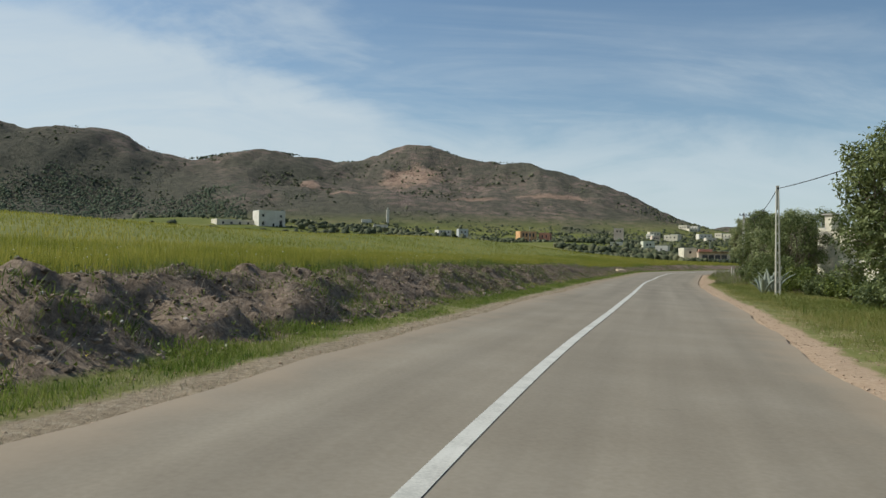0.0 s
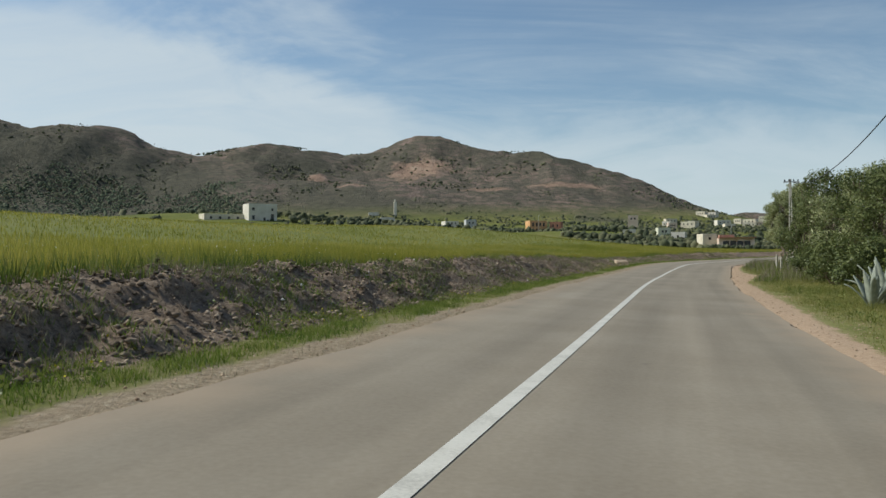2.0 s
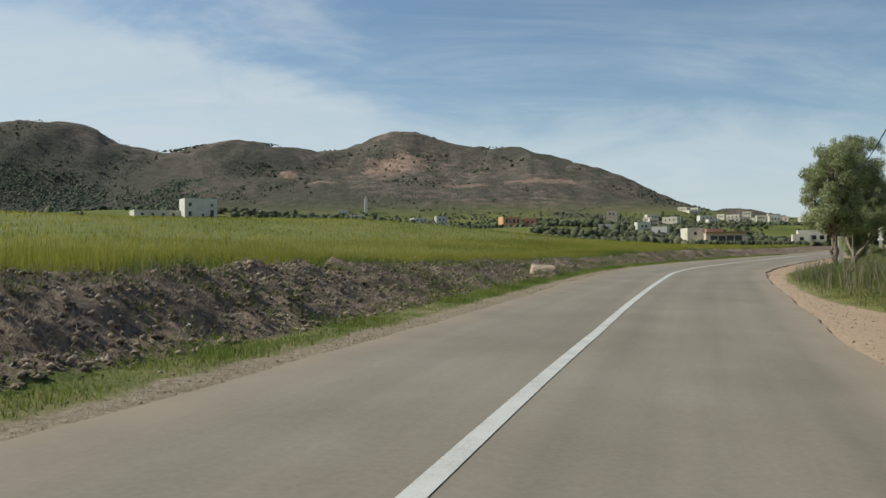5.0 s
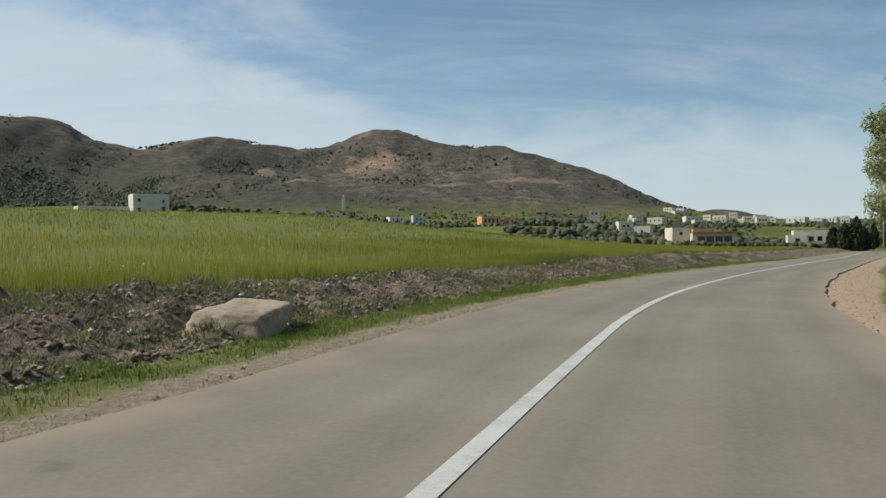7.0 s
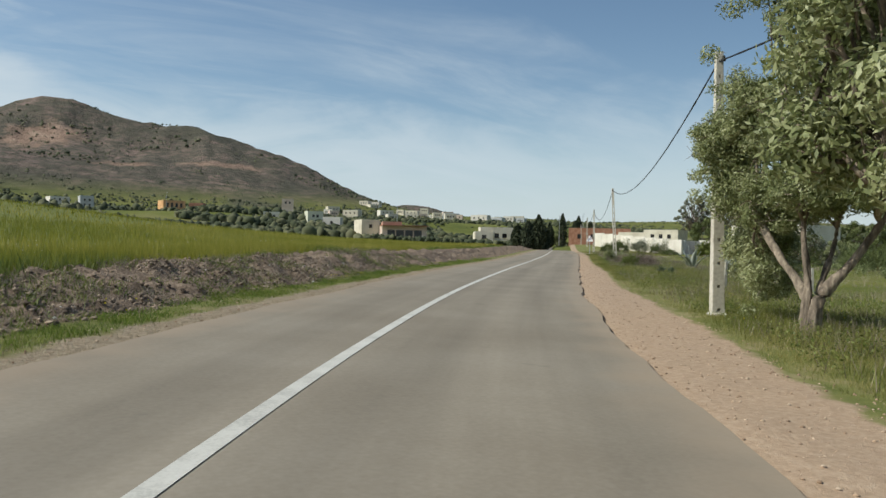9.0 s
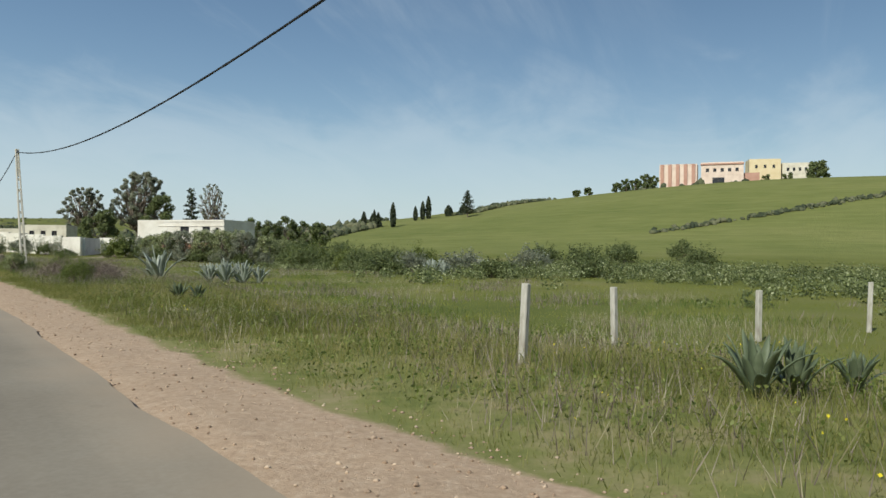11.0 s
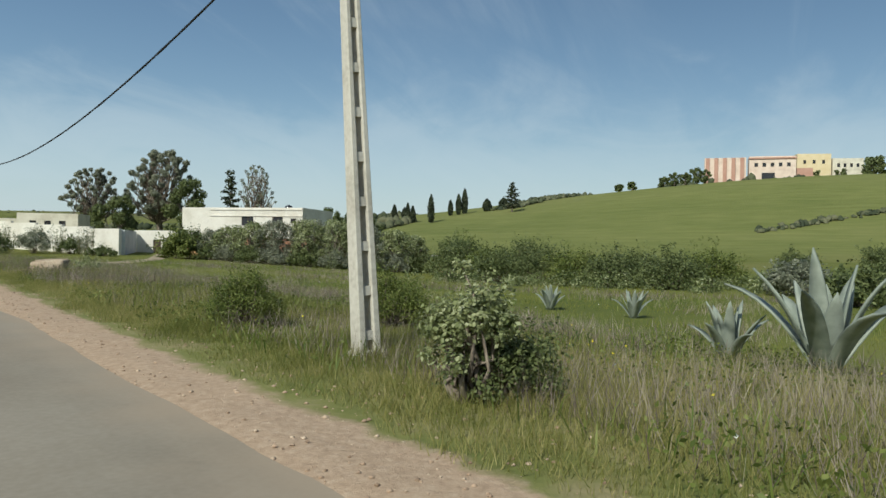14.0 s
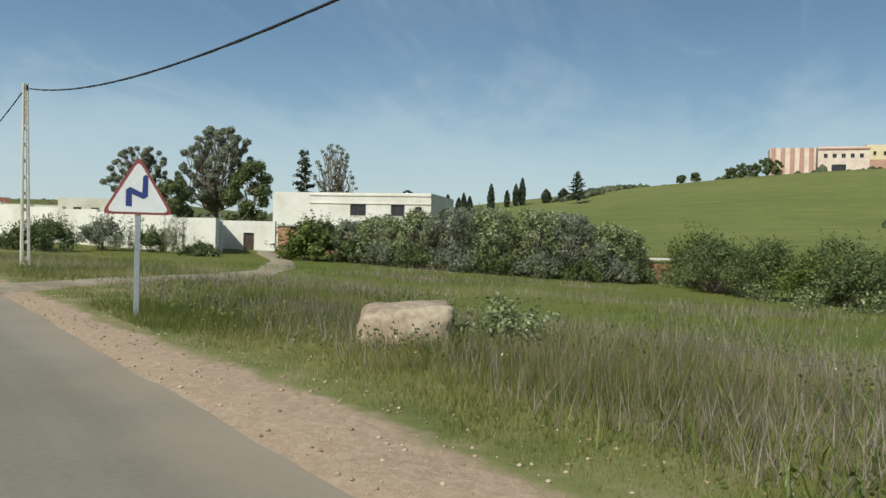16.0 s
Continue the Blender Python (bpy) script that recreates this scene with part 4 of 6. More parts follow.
    # flowers
    for nm, mat, n, lab, areas in (("yellow_flowers", M_FLOWER_Y, 2600, "small yellow wild flowers in the grass", ((-6, 200, -4.4, -3.5), (90, 190, 5.8, 16))),
                                   ("white_flowers", M_FLOWER_W, 1600, "small white daisies at the field edge", ((55, 130, -13, -8.0), (90, 190, 6, 20), (0, 40, -10, -6.5))),
                                   ("poppies", M_FLOWER_R, 120, "scattered red poppies at the field edge", ((60, 90, -10, -8.0),))):
        P = []
        for s0, s1, l0, l1 in areas:
            x, y, s, l = scatter(s0, s1, l0, l1, n // len(areas))
            k = noise2(x, y, 0.25, 44.0) > 0.05
            P.append(np.stack([x[k], y[k], z_many(x, y)[k] + np.where(l[k] < -5, 0.42, 0.16) * rg.uniform(0.5, 1.1, k.sum())], -1))
        V, F = leaf_quads(np.concatenate(P), 0.026, 0, 1.1)
        tagged(new(nm, fast_mesh(nm, V, F, mat)), lab, "flowers", kind="stuff")


build_grass()


def build_track():
    """Bare trodden earth, draped on the ground with a ragged rim."""
    q = np.linspace(0, len(TRACK) - 1, 90)
    cx, cy = (np.interp(q, range(len(TRACK)), [p[c] for p in TRACK]) for c in (0, 1))
    for _ in range(4):
        cx[1:-1], cy[1:-1] = (cx[:-2] + cx[1:-1] + cx[2:]) / 3, (cy[:-2] + cy[1:-1] + cy[2:]) / 3
    nx, ny = -np.gradient(cy), np.gradient(cx)
    n = np.hypot(nx, ny)
    cols = np.linspace(-1, 1, 9)
    wide = 0.8 + 0.35 * noise2(cx, cy, 0.4, 6.0)
    x = (cx[:, None] + (nx / n * wide)[:, None] * cols).ravel()
    y = (cy[:, None] + (ny / n * wide)[:, None] * cols).ravel()
    z = z_many(x, y) + (0.05 - 0.09 * np.abs(np.tile(cols, 90)) ** 3)
    i = np.arange(90 * 9).reshape(90, 9)
    f = np.stack([i[:-1, :-1], i[:-1, 1:], i[1:, 1:], i[1:, :-1]], -1).reshape(-1, 4)
    m = material("trodden earth", [(0.25, 0.19, 0.12), (0.36, 0.285, 0.19), (0.46, 0.38, 0.27)], 1.2, 0.95, 0.4, 9, dist=0.03)
    tagged(new("farm_track", mesh_of("farm_track", np.stack([x, y, z], -1), f, m, True)), "bare pale earth track crossing the meadow to the farm", "track", kind="structure")


build_track()

# ---- trees and shrubs ----
# the old olive beside the road: three stout limbs from one stool
def build_olive():
    x, y = 42.76, 92.81
    z = z_at(x, y)
    ob = thing("olive_tree", x, y, z - 0.05, 0, "old olive tree with forked pale trunk and grey-green crown", "tree")
    # u to the tree's right as the road passes it, v away from the road
    def uv(u, v, z_):
        return (0.8 * u + 0.6 * v, -0.6 * u + 0.8 * v, z_)
    heads = [uv(-0.78, 1.45, 2.3), uv(-0.12, 0.3, 2.0), uv(1.05, -0.1, 2.0), uv(0.6, 0.8, 1.9)]
    lines, balls = [], []
    stems = []
    for k, (hx, hy, hz) in enumerate(heads):
        a = 1.6 * k + 0.5
        pts = [(math.cos(a) * 0.11, math.sin(a) * 0.11, -0.1), (math.cos(a) * 0.09 + hx * 0.03, math.sin(a) * 0.09 + hy * 0.03, 0.3), (math.cos(a) * 0.05 + hx * 0.15, math.sin(a) * 0.05 + hy * 0.15, 0.78), (hx * 0.62, hy * 0.62, hz * 0.68), (hx, hy, hz), (hx * 1.3 + (0, 0.2, 0, -0.2)[k], hy * 1.3, hz + 0.55)]
        q = np.linspace(0, 5, 34)
        p = np.stack([np.interp(q, range(6), [v[c] for v in pts]) for c in range(3)], -1)
        p[2:-2] = (p[:-4] + p[1:-3] + p[2:-2] + p[3:-1] + p[4:]) / 5
        thin = (0.95, 0.72, 1.0, 0.62)[k]
        stems.append([(*v, thin * float(np.interp(u, [0, 0.6, 2, 4, 5], [0.17, 0.125, 0.098, 0.062, 0.035]))) for v, u in zip(p, q)])
    me = tubes("trunk", stems, M_BARK, 16)
    # twisted flutes and knots
    for v in me.vertices:
        c = v.co
        d = 0.045 * noise.fractal(Vector((c.x * 5, c.y * 5, c.z * 1.6)), 1.0, 2.0, 4) + 0.02 * math.sin(9 * math.atan2(c.y, c.x) + 4 * c.z)
        v.co = c + v.normal * d * min(1.0, 0.45 + 0.5 * max(0.0, 1.6 - c.z))
    part("trunk", me, ob)
    # lobes of the crown: u, v, height, half-widths along u and v, half-height, clumps
    lobes = [(-1.1, 2.4, 3.85, 0.6, 0.75, 0.75, 22), (-1.5, 2.6, 3.9, 0.3, 0.4, 0.3, 6), (-0.95, 2.2, 2.95, 0.5, 0.6, 0.55, 12), (-0.42, 2.65, 1.55, 0.62, 0.65, 0.8, 22), (-0.1, 2.5, 0.85, 0.4, 0.4, 0.35, 6),
             (-0.75, 1.0, 4.3, 0.5, 0.6, 0.8, 12), (0.6, 0.3, 3.6, 1.2, 1.2, 0.95, 30), (0.5, 0.3, 5.2, 1.2, 1.2, 1.0, 24), (0.6, 0.4, 6.4, 0.9, 0.9, 0.7, 10),
             (1.95, 0.0, 3.7, 1.0, 1.1, 1.1, 18), (2.3, 0.4, 2.75, 0.7, 0.7, 0.45, 6), (0.2, 0.6, 2.75, 1.0, 0.9, 0.4, 14), (-0.6, 1.3, 2.55, 0.6, 0.6, 0.45, 9),
             (-0.2, -0.5, 6.5, 1.2, 1.1, 0.9, 18), (0.2, 0.8, 7.6, 1.3, 1.3, 0.6, 14), (1.3, 0.2, 4.8, 1.1, 1.1, 0.9, 16),
             (0.9, -0.6, 3.2, 1.0, 0.6, 0.8, 18), (0.2, -0.3, 2.75, 0.9, 0.6, 0.5, 12)]
    for lu, lv, lz, ru, rv, rz, n in lobes:
        for k in range(n):
            d = rg.normal(size=3); d /= np.linalg.norm(d)
            q = rg.uniform(0.25, 0.9) ** 0.5
            c = np.array(uv(lu + d[0] * ru * q, lv + d[1] * rv * q, lz + d[2] * rz * q))
            r = rg.uniform(0.34, 0.56)
            balls.append((*c, r))
            j = min(range(len(heads)), key=lambda i: np.hypot(heads[i][0] - c[0], heads[i][1] - c[1]))
            if k % 6 == 0:
                lines.append(limb(np.array(heads[j]) * [1, 1, 1.06], c, 0.045, 0.008, 8, 0.08))
            for _ in range(3):
                lines.append(limb(c + rg.normal(size=3) * 0.1, c + rg.normal(size=3) * r * 0.7, 0.01, 0.004, 4, 0.2))
            for _ in range(2):
                balls.append((*(c + rg.normal(size=3) * r * 0.6), r * 0.5))
    part("branchwork", tubes("branchwork", lines, M_BARK, 7), ob)
    P, out = clump_points(balls, 250000)
    V, F = leaf_quads(P, 0.0295, 0.25, 3.0, out)
    part("crown", fast_mesh("crown", V, F, M_LEAF), ob)


build_olive()
tree("olive_tree", 39.1, 88.2, 7.2, 1.75, M_LEAF, 42000, 0.05, "tall olive tree leaning over the gravel shoulder", trunk_r=0.13, fork=0.3, clumps=80, low=0.3, stems=3, gaps=0.8, droop=0.3, long=2.6)

THICKET = "bushy dark green roadside tree in a dense thicket"
for s_, l_, h_, r_, kind in ((66, 8.8, 6.3, 2.6, "d"), (70.5, 8.4, 4.7, 1.6, "d"), (74.5, 9.6, 4.8, 1.9, "o"), (61, 10.6, 6.2, 2.9, "o"), (55, 10.0, 5.6, 2.6, "d"), (72, 11.6, 5.6, 2.6, "o"), (67, 13.5, 6.6, 2.8, "d")):
    x_, y_ = on_road(s_, l_)
    tree("roadside_tree", float(x_), float(y_), h_, r_, {"o": M_LEAF, "d": M_DARKLEAF, "e": M_EUC}[kind], 17000, 0.068, THICKET, trunk_r=0.13, fork=0.2, clumps=34, group="thicket trees", low=0.16, stems=3, gaps=0.8, droop=0.3, long=2.2)
for s_, l_, h_, r_ in ((16.5, 7.0, 5.0, 2.1), (13.5, 8.6, 5.2, 2.2)):
    x_, y_ = on_road(s_, l_)
    tree("roadside_tree", float(x_), float(y_), h_, r_, M_DARKLEAF, 19000, 0.058, "slender dark tree with its crown over the verge", trunk_r=0.1, fork=0.35, clumps=34, group="thicket trees", low=0.24, gaps=0.8, droop=0.3, long=2.2)
for s_, l_, h_, r_ in ((76, 8.8, 1.6, 1.3), (70, 9.0, 2.0, 1.4), (63, 7.9, 2.3, 1.5), (57, 8.1, 2.4, 1.6), (51, 8.5, 2.2, 1.6), (46, 9.2, 1.6, 1.6), (41, 9.9, 1.4, 1.6), (36, 9.9, 1.3, 1.5), (31, 10.2, 1.3, 1.6), (27, 9.6, 1.8, 1.6), (23.5, 9.6, 2.0, 1.6), (20, 9.4, 2.0, 1.6), (24, 11.6, 2.6, 1.8)):
    x_, y_ = on_road(s_, l_)
    bush("roadside_bush", float(x_), float(y_), h_, r_, M_DARKLEAF if s_ % 2 else M_GREENLEAF, 5500, 0.082, "leafy green bush at the foot of the thicket", group="thicket bushes", clumps=20)

for x_, y_, h_ in ((110.7, 217.0, 5.0), (112.7, 216.0, 6.9), (112.2, 219.3, 5.4), (114.7, 218.9, 5.2), (115.2, 221.5, 5.6), (117.2, 221.3, 4.9), (117.8, 223.9, 5.2), (119.8, 225.1, 4.8), (110.2, 220.0, 4.4), (113.6, 217.6, 5.1), (116.2, 219.8, 5.0)):
    cypress(x_, y_, h_, 1.35, "cypresses along the road")
for x_, y_, h_ in ((149.0, 262.5, 9.5), (151.0, 259.5, 7.5), (153.2, 261.0, 9.0), (146.5, 265.0, 7.0), (155.0, 258.0, 7.5)):
    cypress(x_, y_, h_, 1.2, "cypresses at the road's far bend")
for x_, y_, h_, r_ in ((141.5, 268.0, 6.0, 3.4), (146.0, 276.0, 6.5, 4.0), (152.0, 270.0, 5.0, 3.4), (138.0, 262.5, 4.6, 3.0), (158.0, 268.0, 5.0, 3.6), (122.5, 231.0, 4.6, 2.6)):
    tree("broadleaf_tree", x_, y_, h_, r_, M_DARKLEAF, 2600, 0.3, "dark tree shading the far end of the road", group="trees at the bend", low=0.2, clumps=12)

# behind the walled farm
tree("eucalyptus_tree", 163.5, 212.0, 16.6, 5.6, M_EUC, 30000, 0.15, "tall eucalyptus with open grey-green crown", trunk_r=0.4, fork=0.28, clumps=120, group="eucalyptus trees", low=0.34, gaps=0.29, stems=2, droop=0.8, long=2.4)
tree("eucalyptus_tree", 156.0, 219.0, 12.8, 4.6, M_EUC, 13000, 0.15, "thin eucalyptus with gaps in its crown", trunk_r=0.35, fork=0.3, clumps=80, group="eucalyptus trees", low=0.4, gaps=0.27, stems=2, droop=0.8, long=2.4)
tree("eucalyptus_tree", 161.5, 205.5, 11.5, 3.6, M_DARKLEAF, 7000, 0.22, "dark tree standing under the eucalyptus", trunk_r=0.3, clumps=14, group="eucalyptus trees", low=0.2)
tree("eucalyptus_tree", 154.0, 212.0, 8.0, 4.0, M_DARKLEAF, 7000, 0.22, "dark low tree behind the farm wall", trunk_r=0.3, clumps=14, group="eucalyptus trees", low=0.15)
tree("bare_tree", 161.0, 192.8, 13.6, 3.0, M_EUC, 2600, 0.14, "half-bare tree with thin grey branches", trunk_r=0.22, fork=0.3, clumps=70, low=0.42, gaps=0.3, droop=0.6)


def conifer(x, y, h, r, label, n=1600):
    z = z_at(x, y)
    ob = thing("pine_tree", x, y, z, 0, label, "tree", "conifers")
    lines = [limb((0, 0, 0), (0, 0, h * 0.98), 0.2, 0.03, 6, 0.02)]
    P = []
    k = 0
    t = 0.14
    while t < 0.98:
        a = 2.4 * k
        L = r * (1 - t) ** 0.8 * rg.uniform(0.75, 1.1) + 0.15
        q = (math.cos(a) * L, math.sin(a) * L, t * h + 0.08 * L)
        lines.append(limb((0, 0, t * h), q, 0.05, 0.01, 4, 0.05))
        m = int(n * L / (r * 14))
        u = rg.uniform(0.15, 1.05, m)
        P.append(np.stack([q[0] * u, q[1] * u, t * h + 0.08 * L * u], -1) + rg.normal(size=(m, 3)) * [0.22, 0.22, 0.12])
        t += 0.026; k += 1
    part("trunk", tubes("trunk", lines, M_BARK, 6), ob)
    V, F = leaf_quads(np.concatenate(P), 0.26, 0.2, 2.0)
    part("crown", fast_mesh("crown", V, F, M_CYP), ob)


for x_, y_, h_, r_ in ((185.5, 205.5, 7.0, 3.0), (188.0, 202.5, 7.6, 3.2), (190.6, 199.8, 7.0, 3.0), (193.0, 197.0, 7.8, 3.2), (195.6, 194.2, 6.6, 3.0), (198.4, 191.4, 6.0, 2.8)):
    tree("broadleaf_tree", x_, y_, h_, r_, M_DARKLEAF, 2600, 0.26, "dark bushy tree in the row behind the farmhouse", group="trees behind the farm", trunk_r=0.2, low=0.14, clumps=18, stems=2, gaps=0.8)
conifer(159.3, 196.2, 12.4, 2.2, "dark layered pine behind the white house")
conifer(270.0, 180.0, 8.4, 3.2, "solitary pine on the skyline of the slope")
for x_, y_, h_, r_ in ((254.0, 198.2, 7.4, 0.9), (275.6, 197.4, 6.0, 0.8), (277.2, 196.0, 7.4, 0.9), (256.9, 204.5, 4.6, 0.7), (258.2, 206.5, 5.4, 0.7), (262.0, 212.0, 5.0, 0.8), (280.0, 190.0, 3.6, 1.3), (284.0, 186.0, 3.2, 1.5), (262.0, 209.0, 4.0, 0.8), (274.5, 199.5, 4.5, 0.7)):
    cypress(x_, y_, h_, r_, "cypresses on the skyline")

# olive scrub in front of the house, then a dark hedge
for i_, (x_, y_, h_, r_) in enumerate(((115.9, 168.2, 2.6, 1.7), (115.0, 165.8, 3.0, 1.9), (114.6, 163.6, 3.4, 2.0), (114.6, 161.6, 3.6, 2.0), (115.6, 159.4, 3.8, 2.1), (116.4, 157.2, 4.0, 2.1), (117.6, 155.0, 3.9, 2.0), (119.4, 153.2, 3.5, 1.9), (121.6, 152.4, 3.2, 1.8), (119.0, 160.5, 4.0, 2.1), (119.6, 156.8, 4.1, 2.1))):
    tree("olive_shrub", x_, y_, h_, r_, M_LEAF if i_ % 3 else M_EUC, 5500, 0.095, "grey-green olive shrub in an untrimmed row", "shrub", trunk_r=0.09, fork=0.25, clumps=44, group="row of olive shrubs", low=0.12, stems=5, gaps=0.68, droop=0.5)
    if i_ < 9:
        bush("under_bush", x_ - 1.3, y_ - 0.5, 1.4, 1.4, M_EUC if i_ % 2 else M_DARKLEAF, 3200, 0.085, "tangled low growth under the olive shrubs", group="undergrowth", clumps=16)
bush("round_bush", 113.4, 170.2, 2.3, 1.6, M_GREENLEAF, 3600, 0.13, "round bright green bush before the brick wall")
bush("round_bush", 115.6, 170.6, 2.8, 1.7, M_DARKLEAF, 3600, 0.13, "round dark green bush before the brick wall")
for i_, (x_, y_, h_, r_) in enumerate(((122.6, 148.6, 3.4, 2.3), (119.0, 147.6, 3.2, 2.3), (115.4, 147.0, 3.0, 2.2), (112.6, 145.2, 2.9, 2.2), (110.8, 142.8, 2.8, 2.2), (108.4, 141.6, 2.5, 2.1), (112.0, 139.2, 2.9, 2.4), (116.0, 141.5, 3.2, 2.4), (109.5, 136.6, 2.5, 2.3), (106.0, 134.0, 2.2, 2.2), (112.0, 133.0, 2.5, 2.4), (102.5, 130.5, 2.0, 2.1), (107.5, 128.5, 2.3, 2.3))):
    bush("hedge_bush", x_, y_, h_, r_, M_DARKLEAF if i_ % 4 else M_GREENLEAF, 7000, 0.08, "dense dark green bush in an overgrown hedge", group="overgrown hedge", clumps=30)
for x_, y_, h_, r_ in ((90.0, 124.0, 1.3, 1.8), (93.0, 119.5, 1.7, 1.9), (88.0, 115.5, 1.1, 1.7), (97.0, 125.0, 1.6, 2.0), (99.0, 116.0, 1.8, 2.1), (92.0, 110.0, 1.4, 1.8), (104.0, 113.0, 2.2, 2.0), (112.0, 118.0, 2.4, 2.0), (120.0, 112.0, 2.6, 2.2), (110.0, 104.0, 2.2, 2.0), (138.0, 114.3, 2.6, 1.9), (152.0, 108.3, 2.9, 2.3), (128.0, 122.0, 2.2, 2.0)):
    bush("scrub_bush", x_, y_, h_, r_, M_EUC if int(x_) % 2 else M_DARKLEAF, 4200, 0.1, "grey-green scrub at the meadow's edge", group="meadow scrub", clumps=18)


def scrub_band():
    """Low tangled scrub between the meadow and the slope."""
    s_, l_ = rg.uniform(112, 197, 1500), rg.uniform(23, 56, 1500)
    x, y = on_road(s_, l_)
    k = noise2(x, y, 0.09, 14.0) + 0.35 * step(26, 36, l_) - 0.5 * step(50, 58, l_) - 0.5 * step(172, 190, s_)
    ok = k > rg.uniform(-0.05, 0.35, len(x))
    x, y = x[ok], y[ok]
    r = rg.uniform(0.35, 0.95, len(x)) * (0.75 + 0.25 * step(28, 40, l_[ok]))
    P, out = clump_points(np.stack([x, y, z_many(x, y) + r * 0.5, r], -1), 95000)
    half = rg.uniform(size=len(P)) < 0.72
    for nm, sel, mat in (("scrub_thicket", half, M_DARKLEAF), ("scrub_sprays", ~half, M_LEAF)):
        V, F = leaf_quads(P[sel], 0.08, 0.0, 1.9, out[sel])
        tagged(new(nm, fast_mesh(nm, V, F, mat)), "low tangled scrub along the foot of the slope", "scrub", kind="stuff")


scrub_band()

# meadow clumps beside the road
bush("meadow_bush", 66.5, 130.8, 1.3, 0.5, M_LEAF, 5200, 0.03, "upright leafy bush in the roadside grass", group="meadow bushes", clumps=20)
bush("meadow_bush", 66.8, 130.6, 0.7, 0.6, M_DARKLEAF, 6500, 0.026, "low leafy bush in the roadside grass", group="meadow bushes", clumps=18)
bush("meadow_bush", 70.5, 135.6, 0.95, 0.65, M_GREENLEAF, 13000, 0.02, "low leafy bush in the roadside grass", group="meadow bushes", clumps=24)
bush("meadow_bush", 71.6, 133.6, 0.95, 0.75, M_GREENLEAF, 13000, 0.02, "low leafy bush in the roadside grass", group="meadow bushes", clumps=24)
bush("meadow_bush", 62.3, 122.9, 0.9, 0.7, M_GREENLEAF, 13000, 0.02, "small-leaved bush spilling over dead bramble", group="meadow bushes", clumps=10)
bush("meadow_bush", 82.3, 149.9, 0.6, 0.6, M_LEAF, 2200, 0.04, "scrubby plant beside the boulder", group="meadow bushes", clumps=8)


def bramble(x, y, r, h):
    z = z_at(x, y)
    ob = thing("bramble_heap", x, y, z, 0, "tangled heap of dead brown bramble stems", "bramble", "bramble heaps")
    lines = []
    for _ in range(1100):
        a, q = rg.uniform(0, 6.28), math.sqrt(rg.uniform(0, 1)) * r
        p = np.array([math.cos(a) * q, math.sin(a) * q, h * (1 - (q / r) ** 2) * rg.uniform(0.05, 1.0)])
        d = rg.normal(size=3) * [0.25, 0.25, 0.2]
        lines.append(limb(p, p + d, 0.0045, 0.002, 5, 0.7))
    part("tangle", tubes("tangle", lines, M_TWIG, 3), ob)


for x_, y_, r_, h_ in ((63.7, 125.3, 0.65, 0.7), (63.9, 124.5, 0.8, 0.88), (64.3, 123.7, 0.75, 0.82), (64.9, 124.5, 0.7, 0.75)):
    bramble(x_, y_, r_, h_)

for x_, y_, s_, n_ in ((71.6, 127.4, 1.6, 13), (73.3, 124.8, 1.2, 20), (73.8, 124.1, 1.15, 20), (73.0, 125.5, 1.0, 18), (74.4, 124.8, 1.0, 16), (74.3, 123.5, 0.95, 16), (19.4, 37.6, 1.5, 16), (18.5, 36.8, 1.2, 12), (81.0, 130.7, 0.8, 14), (82.6, 133.2, 0.8, 14), (72.4, 128.6, 0.9, 14)):
    agave(x_, y_, s_, n=n_)
M_ALOE = material("dark aloe leaf", [(0.06, 0.08, 0.042), (0.11, 0.135, 0.075), (0.19, 0.21, 0.125)], 0.8, 0.5, 0.1, 6, island=0.2)
for x_, y_, s_ in ((50.3, 101.0, 0.7), (50.7, 100.6, 0.6), (51.6, 99.9, 0.5), (58.2, 115.1, 0.5), (58.6, 114.8, 0.45)):
    agave(x_, y_, s_, "dark green spiky aloe in the meadow grass", "aloes", 18, M_ALOE)
for k_ in range(16):
    agave(93.0 + rg.normal() * 1.1, 119.8 + rg.normal() * 1.2, rg.uniform(0.8, 1.3), "pale agave in a crowded clump at the meadow's edge", "far agave clump", 12)


for x_, y_, h_, r_, mt_ in ((108.6, 184.6, 2.0, 1.8, M_DARKLEAF), (112.8, 184.6, 2.2, 1.7, M_EUC), (113.6, 181.4, 1.5, 1.3, M_DARKLEAF), (112.0, 176.5, 0.8, 1.6, M_DARKLEAF), (105.5, 183.0, 1.5, 1.6, M_DARKLEAF)):
    bush("wall_bush", x_, y_, h_, r_, mt_, 4200, 0.09, "straggling bush against the whitewashed yard wall", group="yard wall bushes", clumps=16)


def reeds(x, y, n, h):
    """A stand of thin canes with drooping leaves."""
    ob = thing("reed_clump", x, y, z_at(x, y), 0, "grey-green clump of tall reeds before the wall", "reeds", "reeds")
    lines, P = [], []
    for _ in range(n):
        a, q = rg.uniform(0, 6.28), 0.7 * math.sqrt(rg.uniform(0, 1))
        p0 = np.array([math.cos(a) * q, math.sin(a) * q, 0])
        p1 = p0 + [rg.normal() * 0.25, rg.normal() * 0.25, h * rg.uniform(0.6, 1.1)]
        lines.append(limb(p0, p1, 0.016, 0.006, 4, 0.05))
        P += [p0 + (p1 - p0) * t for t in rg.uniform(0.3, 1, 12)]
    part("canes", tubes("canes", lines, M_STRAW, 4), ob)
    V, F = leaf_quads(np.array(P) + rg.normal(size=(len(P), 3)) * 0.1, 0.05, 0.6, 7.0)
    part("leaves", fast_mesh("leaves", V, F, M_EUC), ob)


